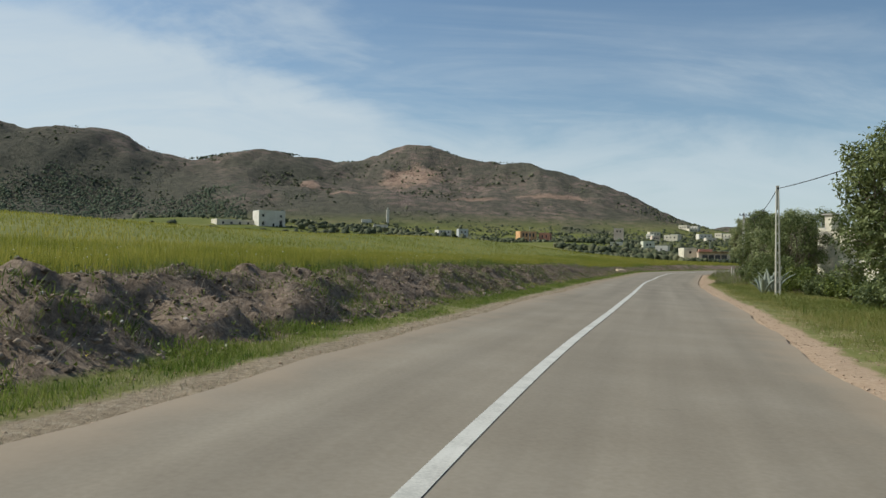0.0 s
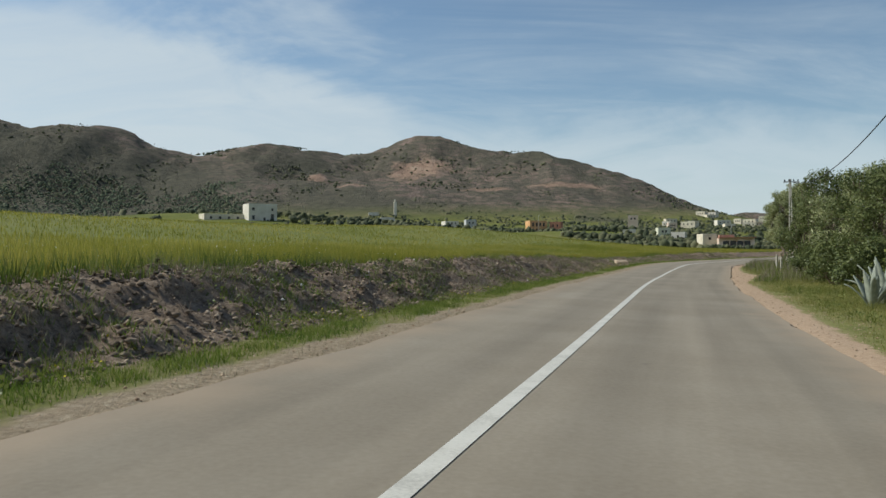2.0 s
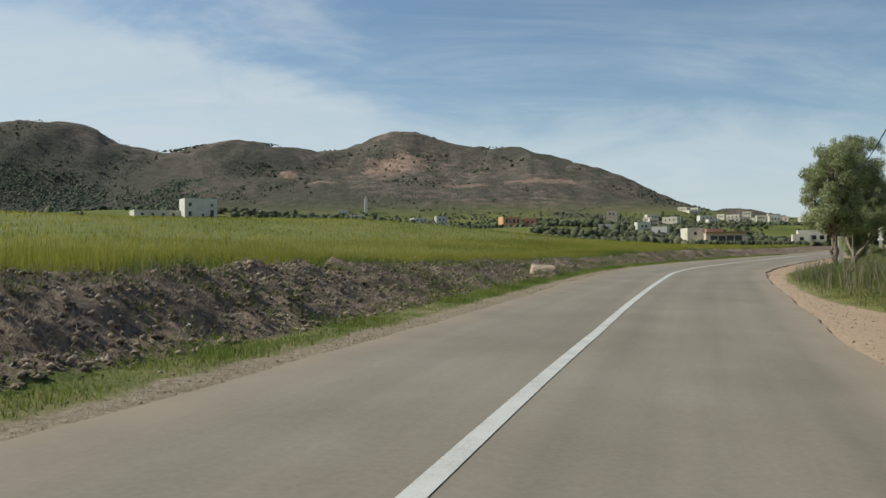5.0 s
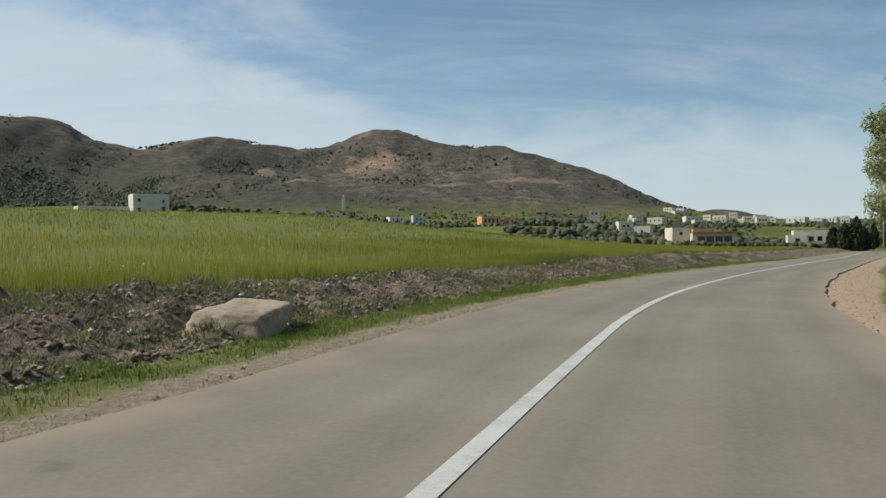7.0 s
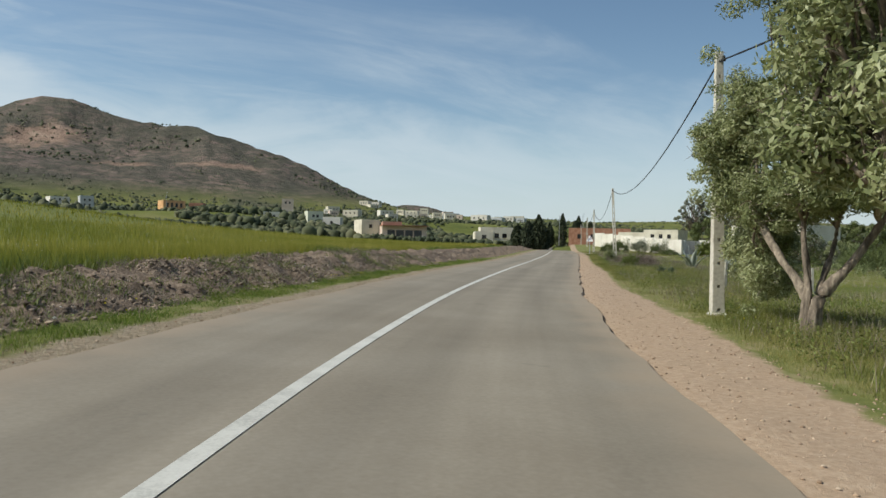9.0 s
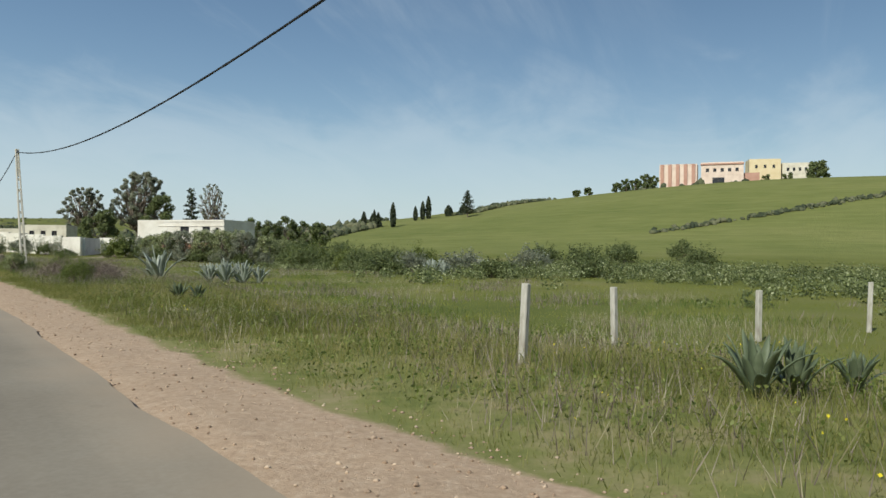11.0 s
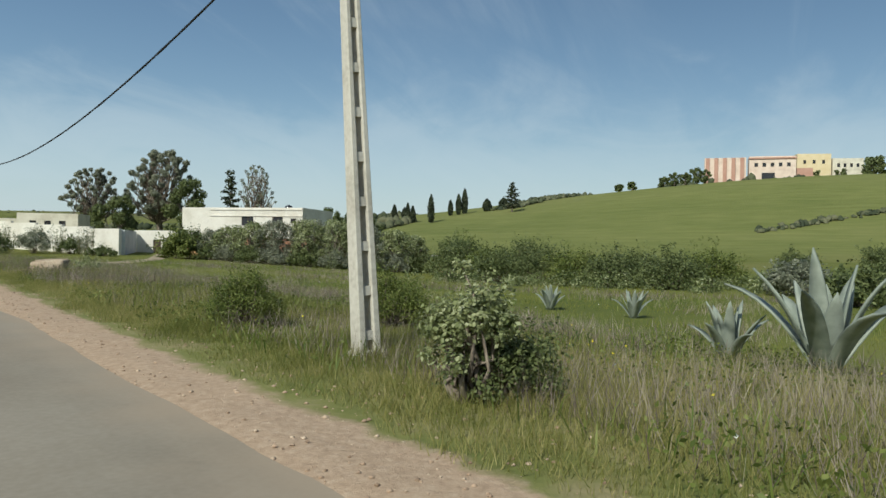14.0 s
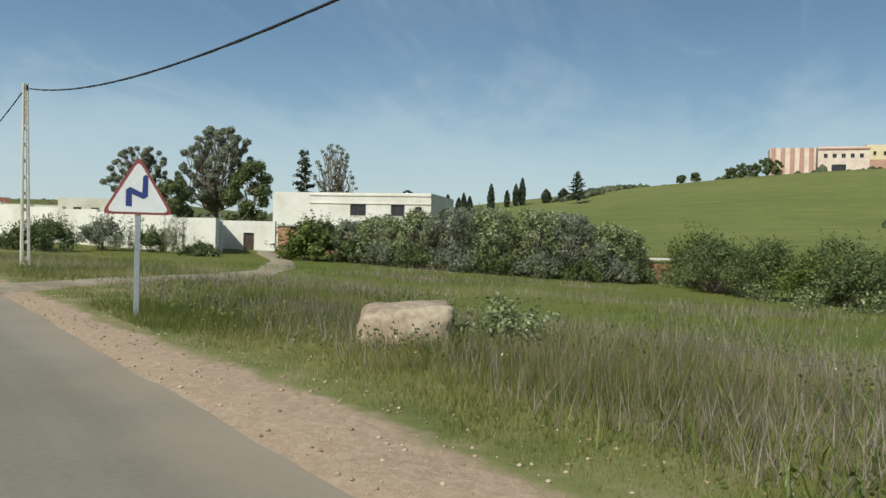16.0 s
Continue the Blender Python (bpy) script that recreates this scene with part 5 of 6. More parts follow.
for x_, y_ in ((114.3, 183.4), (114.8, 186.2), (114.2, 180.4), (113.4, 188.6), (113.2, 179.2)):
    reeds(x_, y_, 26, 2.3)


# ---- woods and scrub far off ----
def far_scrub():
    ico = np.array([(0, 0, 1), (0.89, 0, 0.45), (0.28, 0.85, 0.45), (-0.72, 0.53, 0.45), (-0.72, -0.53, 0.45), (0.28, -0.85, 0.45), (0.72, 0.53, -0.45), (-0.28, 0.85, -0.45), (-0.89, 0, -0.45), (-0.28, -0.85, -0.45), (0.72, -0.53, -0.45)])
    fac = np.array([(0, 1, 2), (0, 2, 3), (0, 3, 4), (0, 4, 5), (0, 5, 1), (1, 6, 2), (2, 7, 3), (3, 8, 4), (4, 9, 5), (5, 10, 1), (6, 7, 2), (7, 8, 3), (8, 9, 4), (9, 10, 5), (10, 6, 1)])

    def blobs(name, x, y, r, mat, label, sink=0.3, hz=None):
        n = len(x)
        z = z_many(x, y) if hz is None else hz
        V = ico[None] * (r[:, None, None] * rg.uniform(0.4, 1.5, (n, 11, 1))) * [1, 1, 0.85]
        V = V + np.stack([x, y, z + r * (0.85 - sink)], -1)[:, None]
        F = (np.arange(n) * 11)[:, None, None] + fac[None]
        tagged(new(name, fast_mesh(name, V.reshape(-1, 3), F.reshape(-1, 3), mat)), label, "scrub", kind="stuff")

    m_far = material("far scrub", [(0.042, 0.052, 0.028), (0.08, 0.09, 0.046), (0.14, 0.14, 0.078)], 0.05, 0.9, 0, 8, island=0.5)
    # valley hedges and groves
    x, y = rg.uniform(-140, 420, 26000), rg.uniform(228, 760, 26000)
    s, l = to_road(x, y)
    k = noise2(x, y, 1 / 55.0, 12.0)
    ok = (k > rg.uniform(-0.12, 0.25, len(x))) & (np.abs(l) > 14) & ((l > 0) | (s > 238) | (l < -150))
    blobs("valley_scrub", x[ok], y[ok], 0.35 + 1.5 * rg.uniform(0, 1, ok.sum()) ** 3, m_far, "dark hedges and olive groves in the valley")
    # hillside scrub
    a, d = np.radians(rg.uniform(-42, 46, 26000)), rg.uniform(600, 1260, 26000)
    x, y = -np.sin(a) * d, np.cos(a) * d
    k = noise2(x, y, 1 / 110.0, 17.0)
    ok = k > rg.uniform(-0.25, 0.35, len(x))
    blobs("hillside_scrub", x[ok], y[ok], 0.6 + 1.7 * rg.uniform(0, 1, ok.sum()) ** 3, m_far, "scattered dark scrub on the hillsides", 0.9)
    m_pine = material("young pines", [(0.06, 0.08, 0.05), (0.1, 0.125, 0.075), (0.155, 0.175, 0.105)], 0.05, 0.9, 0, 8, island=0.5)
    # planted pines low on the western hill
    a, d = np.radians(rg.uniform(13, 34, 17000)), rg.uniform(620, 1080, 17000)
    x, y = -np.sin(a) * d, np.cos(a) * d
    k = 0.8 * noise2(x, y, 1 / 160.0, 23.0) + 0.28 - np.maximum(0, (d - 950) / 130)
    ok = k > rg.uniform(0.0, 0.4, len(x))
    blobs("pine_plantation", x[ok], y[ok], rg.uniform(0.6, 1.6, ok.sum()), m_pine, "young pine plantation low on the hill", 0.4)
    # a thin row of trees on the ridge
    P = []
    for a0, a1, n in ((9.5, 17.0, 60), (4.5, 8.0, 26)):
        for q in rg.uniform(a0, a1, n):
            dd = np.linspace(900, 1320, 60)
            X, Y = -math.sin(radians(q)) * dd, math.cos(radians(q)) * dd
            j = np.argmax((land(X, Y) - 1.3) / dd)
            P.append((X[j], Y[j]))
    P = np.array(P)
    blobs("ridge_trees", P[:, 0], P[:, 1], rg.uniform(1.8, 3.4, len(P)), m_pine, "row of trees along the hill ridge", 0.9, z_many(P[:, 0], P[:, 1]) - 2.0)
    # hedge lines and trees on the green slope
    t = rg.uniform(0, 1, 260)
    x, y = 221 + 60 * t + rg.normal(size=260) * 0.8, 119.5 - 66 * t + rg.normal(size=260) * 0.8
    blobs("slope_hedge", x, y, rg.uniform(0.25, 0.8, 260), m_far, "low hedge crossing the green slope")
    x = np.concatenate([rg.uniform(366, 384, 40), rg.uniform(372, 392, 26), rg.uniform(345, 372, 30)])
    y = np.concatenate([rg.uniform(132, 146, 40), rg.uniform(153, 170, 26), rg.uniform(96, 118, 30)])
    blobs("crest_trees", x, y, np.concatenate([rg.uniform(1.5, 2.6, 40), rg.uniform(1.2, 2.2, 26), rg.uniform(0.5, 1.1, 30)]), m_far, "dark trees along the crest of the slope")
    t = rg.uniform(0, 1, 700)
    x, y = 280 + 100 * t, 185 - 18 * t
    blobs("crest_orchard", x, y + rg.normal(size=700) * 2, rg.uniform(0.4, 1.1, 700), m_far, "orchard trees along the skyline")
    # hedge before the valley houses
    for x0, y0, x1, y1, lo, hi in ((52, 295, 96, 270, 0.6, 1.7), (56, 266, 84, 252, 0.6, 1.5), (82, 236, 116, 225, 0.4, 0.9), (20, 300, 60, 262, 0.5, 1.4), (96, 262, 125, 244, 0.6, 1.6), (60, 330, 130, 300, 0.7, 1.8)):
        t = rg.uniform(0, 1, 320)
        x, y = x0 + (x1 - x0) * t + rg.normal(size=320) * 0.9, y0 + (y1 - y0) * t + rg.normal(size=320) * 0.9
        blobs("valley_hedge", x, y, rg.uniform(lo, hi, 320), m_far, "low dark hedge before the valley houses")
    # bushes before the buildings on the crest
    x = np.array([349.0, 350.5, 351.8, 353.5, 358.0, 364.0, 367.0, 371.0, 373.0, 346.0])
    y = np.array([115.5, 114.0, 121.0, 101.5, 98.0, 92.0, 85.5, 81.0, 78.0, 127.0])
    blobs("crest_bushes", x, y, rg.uniform(0.9, 1.9, 10), m_far, "dark bushes before the houses on the crest", 0.2)
    # woods behind the walled farm
    x, y = rg.uniform(168, 260, 1500), rg.uniform(205, 260, 1500)
    blobs("farm_woods", x, y, rg.uniform(0.6, 1.7, 1500), m_far, "dark trees behind the walled farm")


far_scrub()
tree("crest_tree", 371.0, 72.0, 9.0, 4.6, M_DARKLEAF, 2400, 0.5, "broad dark tree beside the yellow house", trunk_r=0.4, low=0.25, clumps=14)
tree("crest_tree", 377.0, 90.0, 5.0, 2.2, M_DARKLEAF, 900, 0.5, "small dark tree before the yellow house", trunk_r=0.2, low=0.2, clumps=8)
tree("crest_tree", 374.0, 82.0, 5.0, 2.4, M_DARKLEAF, 900, 0.5, "small dark tree before the yellow house", trunk_r=0.2, low=0.2, clumps=8)
for x_, y_, h_, r_ in ((328.4, 142.3, 3.4, 2.0), (328.6, 139.0, 4.6, 2.2), (328.7, 135.6, 4.2, 2.2), (328.9, 132.0, 5.6, 2.4), (329.0, 129.4, 4.8, 2.0), (327.0, 157.0, 2.6, 1.7), (327.4, 152.5, 3.0, 1.9)):
    tree("crest_tree", x_, y_, h_, r_, M_DARKLEAF, 1600, 0.3, "low dark tree on the crest of the green slope", trunk_r=0.16, low=0.12, clumps=14, group="trees on the crest", stems=2)

# ---- buildings ----
M_CREAM = material("cream render", [(0.5, 0.44, 0.34), (0.66, 0.6, 0.48), (0.74, 0.68, 0.56)], 0.4, 0.85, 0.1, 12, mottle=0.3)
M_GREYR = material("grey render", [(0.36, 0.37, 0.37), (0.5, 0.51, 0.5), (0.58, 0.58, 0.56)], 0.4, 0.85, 0.1, 12, mottle=0.3)
M_ORANGE = material("orange render", [(0.5, 0.27, 0.12), (0.66, 0.38, 0.18), (0.72, 0.45, 0.24)], 0.4, 0.85, 0.1, 12, mottle=0.3)
M_PINK = material("pink render", [(0.58, 0.44, 0.36), (0.7, 0.56, 0.46), (0.76, 0.63, 0.53)], 0.4, 0.85, 0.1, 12, mottle=0.3)
M_REDP = material("red-brown paint", [(0.42, 0.23, 0.17), (0.5, 0.3, 0.23)], 0.6, 0.8, 0.1, 12)
M_YELL = material("yellow render", [(0.66, 0.52, 0.3), (0.74, 0.62, 0.4)], 0.4, 0.85, 0.1, 12, mottle=0.3)
M_PALEG = material("pale green render", [(0.58, 0.58, 0.45), (0.69, 0.68, 0.55)], 0.4, 0.85, 0.1, 12, mottle=0.3)
M_BRICK = material("bare hollow brick", [(0.26, 0.12, 0.07), (0.38, 0.19, 0.12), (0.47, 0.27, 0.18)], 1.2, 0.9, 0.3, 10)
M_DARK = material("dark glazing", [(0.02, 0.02, 0.022), (0.04, 0.04, 0.045)], 1.0, 0.15, 0, spec=0.5)
M_WOODD = material("weathered door wood", [(0.05, 0.035, 0.025), (0.1, 0.07, 0.05)], 3.0, 0.7, 0.3, 8, stretch=(1, 1, 0.2))
M_ROOF = material("flat roof screed", [(0.3, 0.28, 0.25), (0.42, 0.4, 0.36)], 0.5, 0.9, 0.2, 10)


def pierced(w, h, thick, holes):
    """Boxes of a wall that runs along x, its outer face at y = 0, with holes (x0, z0, x1, z1) right through it."""
    xs = sorted({0.0, w, *[v for q in holes for v in (q[0], q[2])]})
    zs = sorted({0.0, h, *[v for q in holes for v in (q[1], q[3])]})
    out = []
    for x0, x1 in zip(xs, xs[1:]):
        run = None
        for z0, z1 in zip(zs, zs[1:]):
            mid = ((x0 + x1) / 2, (z0 + z1) / 2)
            solid = not any(q[0] < mid[0] < q[2] and q[1] < mid[1] < q[3] for q in holes)
            if solid and run:
                run[5] = z1
            elif solid:
                run = [x0, 0, z0, x1, thick, z1]
                out.append(run)
            else:
                run = None
    return out


def house(name, x, y, z, w, d, h, yaw, wall, label, holes=(), side_holes=(), parapet=0.35, group="", sink=1.5, mould=(), doors=()):
    """A flat-roofed house: front along local x, facing local -y, pierced by windows and doors."""
    ob = thing(name, x, y, z, yaw, label, "house", group)
    H = h + parapet
    lift = lambda hs: [(a, b + sink, c, e + sink) for a, b, c, e in hs]
    allh = [tuple(q) for q in holes] + [tuple(q) for q in doors]
    fr = boxes("wall", [(a - w / 2, b, c - sink, e - w / 2, f, g - sink) for a, b, c, e, f, g in pierced(w, H + sink, 0.3, lift(allh))], wall)
    part("wall", fr, ob)
    part("wall", boxes("wall", [(-w / 2, d - 0.3, -sink, w / 2, d, H)], wall), ob)
    for sx in (-1, 1):
        hs = lift(side_holes)
        bx = pierced(d - 0.6, H + sink, 0.3, hs)
        items = []
        for a, b, c, e, f, g in bx:
            x0, x1 = (-w / 2, -w / 2 + 0.3) if sx < 0 else (w / 2 - 0.3, w / 2)
            items.append((x0, a + 0.3, c - sink, x1, e + 0.3, g - sink))
        part("wall", boxes("wall", items, wall), ob)
        for a, b, c, e in side_holes:
            wn = part("window", boxes("window", [((-w / 2 if sx < 0 else w / 2 - 0.3) + 0.13, a + 0.3, b, (-w / 2 if sx < 0 else w / 2 - 0.3) + 0.17, c + 0.3, e)], M_DARK), ob, "dark window")
    part("roof", boxes("roof", [(-w / 2 + 0.3, 0.3, h - 0.2, w / 2 - 0.3, d - 0.3, h)], M_ROOF), ob)
    for a, b, c, e in holes:
        f = part("window", boxes("window", [(a - w / 2, 0.1, b, c - w / 2, 0.16, b + 0.06), (a - w / 2, 0.1, e - 0.06, c - w / 2, 0.16, e), (a - w / 2, 0.1, b + 0.06, a - w / 2 + 0.06, 0.16, e - 0.06), (c - w / 2 - 0.06, 0.1, b + 0.06, c - w / 2, 0.16, e - 0.06), ((a + c) / 2 - w / 2 - 0.03, 0.1, b + 0.06, (a + c) / 2 - w / 2 + 0.03, 0.16, e - 0.06)], M_WOODD), ob, "dark wooden window frame")
        part("pane", boxes("pane", [(a - w / 2 + 0.06, 0.125, b + 0.06, c - w / 2 - 0.06, 0.135, e - 0.06)], M_DARK), f)
        part("window_sill", boxes("window_sill", [(a - w / 2 - 0.08, -0.07, b - 0.07, c - w / 2 + 0.08, 0.1, b - 0.003)], wall), f)
    for a, b, c, e in doors:
        part("door", boxes("door", [(a - w / 2, 0.12, b, c - w / 2, 0.17, e)], M_WOODD), ob, "dark wooden door")
    for z0, z1 in mould:
        part("moulding", boxes("moulding", [(-w / 2 + (3.4 if w > 13 else 0), -0.09, z0, w / 2, -0.003, z1)], wall), ob, "projecting plaster moulding")
    return ob


def facing(x, y, ex=20.0, ey=60.0):
    return math.degrees(math.atan2(ex - x, -(ey - y))) * 1.0


def win(n, w, z0, z1, ww=1.0, m=1.0):
    return [(m + (w - 2 * m) * (i + 0.5) / n - ww / 2, z0, m + (w - 2 * m) * (i + 0.5) / n + ww / 2, z1) for i in range(n)]


# white farmhouse beyond the walled yard
hx, hy = 133.4 - 131.8, 169.6 - 183.7
HYAW = math.degrees(math.atan2(hy, hx))
wl = math.hypot(hx, hy)
farm = house("farmhouse", (131.8 + 133.4) / 2, (183.7 + 169.6) / 2, 0.2, wl, 9.0, 4.95, HYAW, M_WHITE, "whitewashed flat-roofed farmhouse with plaster mouldings", holes=[(7.1, 3.3, 8.5, 4.3), (10.7, 3.3, 11.9, 4.25), (12.8, 3.6, 13.4, 4.1)], parapet=0.3, mould=[(2.45, 2.58), (4.3, 4.4), (4.98, 5.12)])
farm_tank = thing("water_tank", 135.6, 172.6, 5.05, 0, "round black water tank on the roof", "water tank")
part("body", tubes("body", [[(0, 0, 0, 0.42), (0, 0, 0.62, 0.42), (0, 0, 0.74, 0.3), (0, 0, 0.76, 0.02)]], M_DARK, 14), farm_tank)
part("lid", tubes("lid", [[(0, 0, 0.75, 0.16), (0, 0, 0.84, 0.16), (0, 0, 0.85, 0.01)]], M_DARK, 12), farm_tank)


def yard_wall(name, p, q, h0, h1, thick, mat, label, holes=(), z0=None):
    x0, y0, x1, y1 = *p, *q
    L = math.hypot(x1 - x0, y1 - y0)
    ob = thing(name, x0, y0, 0, math.degrees(math.atan2(y1 - y0, x1 - x0)), label, "wall")
    n = max(1, int(L / 4)) if not holes else 1
    for i in range(n):
        a, b = L * i / n, L * (i + 1) / n
        hh = h0 + (h1 - h0) * (i + 0.5) / n
        bz = z_at(x0 + (x1 - x0) * (i + 0.5) / n, y0 + (y1 - y0) * (i + 0.5) / n) if z0 is None else z0
        items = [(c[0] + a, c[1], c[2] - 0.8, c[3] + a, c[4], c[5] - 0.8) for c in pierced(b - a - (0.004 if n > 1 else 0), hh + 0.8 - 0.0, thick, [(u, v + 0.8 + bz, w_, t_ + 0.8 + bz) for u, v, w_, t_ in holes])]
        part("panel", boxes("panel", items, mat), ob)
    for u, v, w_, t_ in holes:
        d = part("door", boxes("door", [(u, thick * 0.5, v + (z0 or 0), w_, thick * 0.5 + 0.05, t_ + (z0 or 0))], M_WOODD), ob, "small dark plank door")
    return ob


yard_wall("yard_wall", (116.0, 178.0), (122.3, 210.0), 2.6, 4.1, 0.3, M_WHITE, "long whitewashed yard wall with stained plaster")
# return faces away from the sun; its shade is put into the grey colour
yard_wall("yard_wall", (116.35, 177.95), (125.3, 184.3), 2.6, 2.6, 0.3, M_GREYR, "return of the yard wall, its shade coloured in grey")
yard_wall("yard_wall", (125.45, 184.7), (126.15, 180.0), 2.75, 2.75, 0.3, M_WHITE, "whitewashed courtyard wall with a small door", holes=[(2.1, -0.2, 3.0, 1.6)], z0=0.2)
# bare brick lean-to in front of the house
lean = thing("brick_shed", 126.4, 179.9, 0.1, HYAW, "unfinished brick lean-to with an orange panel", "shed")
part("wall", boxes("wall", [(0, 0, -0.6, 1.0, 2.5, 2.3), (1.0, 0.2, -0.6, 14.0, 2.5, 2.0)], M_BRICK), lean)
part("panel", boxes("panel", [(1.3, 0.14, 0.1, 4.2, 0.197, 1.8)], M_ORANGE), lean, "orange sheet panel")
part("roof", boxes("roof", [(-0.1, -0.15, 2.303, 14.2, 2.6, 2.42)], M_ROOF), lean)
# low white houses behind the yard wall, brick house beyond
house("village_house", 136.9, 208.0, 0.8, 7.2, 6, 3.9, -60, M_CREAM, "low white house behind the yard wall", holes=win(3, 7.2, 2.4, 3.3, 0.8), group="village houses")
house("village_house", 150.0, 232.0, 1.0, 9, 7, 3.6, -55, M_CREAM, "low white house behind the yard wall", holes=win(2, 9, 1.2, 2.4), group="village houses")
house("village_house", 145.0, 240.0, 0.6, 15, 8, 4.9, -35, M_BRICK, "unfinished red brick house beside the road", holes=win(4, 15, 2.6, 3.8), group="village houses")
# small ruin in the scrub
hut = thing("stone_hut", 124.8, 150.8, -0.7, 20, "small broken white-topped hut among the bushes", "hut")
part("wall", boxes("wall", [(-1.1, -0.9, -0.5, 1.1, -0.6, 1.1), (-1.1, 0.6, -0.5, 1.1, 0.9, 1.3), (-1.1, -0.6, -0.5, -0.8, 0.6, 1.2), (0.8, -0.6, -0.5, 1.1, 0.6, 1.0)], M_BRICK), hut)
part("roof", boxes("roof", [(-1.3, -1.1, 1.303, 1.2, 1.1, 1.45)], M_WHITE, 0.03), hut)

# house behind the thicket
house("roadside_house", 29.9, 45.8, -0.3, 9.0, 8.0, 3.9, -70, M_CREAM, "plain cream two-storey house behind the thicket", holes=[(3.2, 2.4, 4.2, 3.4), (6.0, 2.4, 7.0, 3.4)], side_holes=[(2.0, 2.4, 3.0, 3.4)])
ch = thing("roof_chimney", 27.7, 46.9, 3.6, 20, "square plastered chimney with a flat cap", "chimney")
part("shaft", boxes("shaft", [(-0.3, -0.3, 0, 0.3, 0.3, 1.1)], M_CREAM), ch)
part("cap", boxes("cap", [(-0.45, -0.45, 1.103, 0.45, 0.45, 1.2)], M_ROOF), ch)
house("roadside_house", 37.0, 58.5, -0.3, 8.0, 7.0, 3.4, -70, M_CREAM, "low brown-walled outbuilding behind the thicket", holes=[(3.2, 1.2, 4.2, 2.2)])

# valley houses
FARH = "valley houses"
house("valley_house", -67.2, 338.3, 14.0, 12.0, 9, 7.6, facing(-67.6, 338.3) + 12, M_WHITE, "two-storey pale plastered house with small dark windows", holes=[(1.4, 1.2, 2.5, 3.0), (6.2, 0.9, 7.1, 2.2), (9.4, 0.6, 10.7, 3.6), (1.4, 5.0, 2.5, 6.3), (9.6, 5.0, 10.5, 6.0)], group=FARH, sink=5)
house("valley_house", -82.9, 337.2, 14.6, 17, 8, 2.8, facing(-82.5, 337.2) + 12, M_CREAM, "long low annex beside the concrete house", holes=win(4, 17, 1.0, 2.0), group=FARH)
house("valley_house", -56.0, 757.0, 34.0, 10, 8, 5.6, facing(-56, 757), M_WHITE, "small white house below the hill", holes=win(3, 10, 1.5, 3), group=FARH, sink=6)
tw = thing("minaret", -35.6, 759.0, 32.0, 10, "slim white square tower below the hill", "tower")
part("shaft", boxes("shaft", [(-1.3, -1.3, -4, 1.3, 1.3, 17)], M_WHITE), tw)
part("gallery", boxes("gallery", [(-1.7, -1.7, 17.003, 1.7, 1.7, 17.5)], M_WHITE), tw)
part("lantern", boxes("lantern", [(-0.7, -0.7, 17.503, 0.7, 0.7, 20)], M_WHITE), tw)
house("valley_house", -39.0, 700.0, 28.0, 13, 8, 4, facing(-39, 700), M_WHITE, "small white house below the hill", holes=win(3, 13, 1.2, 2.6), group=FARH, sink=6)
house("valley_house", 15.5, 551.0, 16.2, 10, 8, 6.2, facing(15, 551) + 18, M_WHITE, "two-storey white house with small windows", holes=win(3, 10, 1.2, 2.5) + win(3, 10, 4.4, 5.7), group=FARH, sink=5)
house("valley_house", 7.5, 547.0, 16.6, 7, 6, 3.0, facing(7, 547) + 18, M_WHITE, "low white wing of a valley house", holes=win(1, 7, 1.2, 2.2), group=FARH, sink=5)
house("valley_house", 28.9, 552.0, 16.9, 7, 8, 6.6, facing(29, 552) + 10, M_GREYR, "two-storey grey unpainted house", holes=win(2, 7, 1.2, 2.4) + win(2, 7, 4.0, 5.2), group=FARH, sink=5)
house("valley_house", 71.6, 520.0, 13.2, 12, 8, 8.0, facing(71, 520) + 22, M_ORANGE, "orange two-storey house with tall bays", holes=win(4, 12, 1.0, 3.0, 1.3) + win(4, 12, 4.6, 7.0, 1.3), group=FARH, sink=5)
house("valley_house", 82.8, 521.5, 13.2, 7.5, 7, 7.2, facing(83, 520) - 12, M_BRICK, "unfinished brown brick house", holes=win(2, 7.5, 1.0, 2.6) + win(2, 7.5, 4.2, 5.8), group=FARH, sink=5)
house("valley_house", 87.0, 508.0, 12.2, 5, 4, 2.6, facing(87, 508), M_WHITE, "small white shed below the houses", holes=win(1, 5, 1.0, 2.0), group=FARH, sink=5)
house("valley_house", 78.3, 306.4, 7.0, 4.8, 4, 2.2, facing(78, 306), M_WHITE, "low white house among olive groves", holes=win(2, 4.8, 0.9, 1.7, 0.7), group=FARH, sink=4)
house("valley_house", 87.8, 293.5, 6.2, 4.4, 4, 3.1, facing(88, 293) + 15, M_PALEG, "pale green plastered house", holes=win(2, 4.4, 1.7, 2.5, 0.7), group=FARH, sink=4)
house("valley_house", 87.8, 277.8, 4.4, 4.6, 4, 2.9, facing(88, 278) - 10, M_WHITE, "low white house among olive groves", holes=win(1, 4.6, 1.4, 2.2, 0.7), group=FARH, sink=4)
house("valley_house", 87.6, 246.2, 2.3, 4.2, 6, 3.7, facing(87, 246) + 18, M_CREAM, "beige two-storey house beside terraces", holes=win(1, 4.2, 2.2, 3.0, 0.8), group=FARH, sink=4)
vb = house("valley_house", 93.0, 239.3, 2.2, 9.8, 6, 2.4, facing(93, 239) + 8, M_PINK, "terraced house with a deep brown verandah", holes=win(4, 9.8, 0.5, 1.9, 1.7), group=FARH, sink=4)
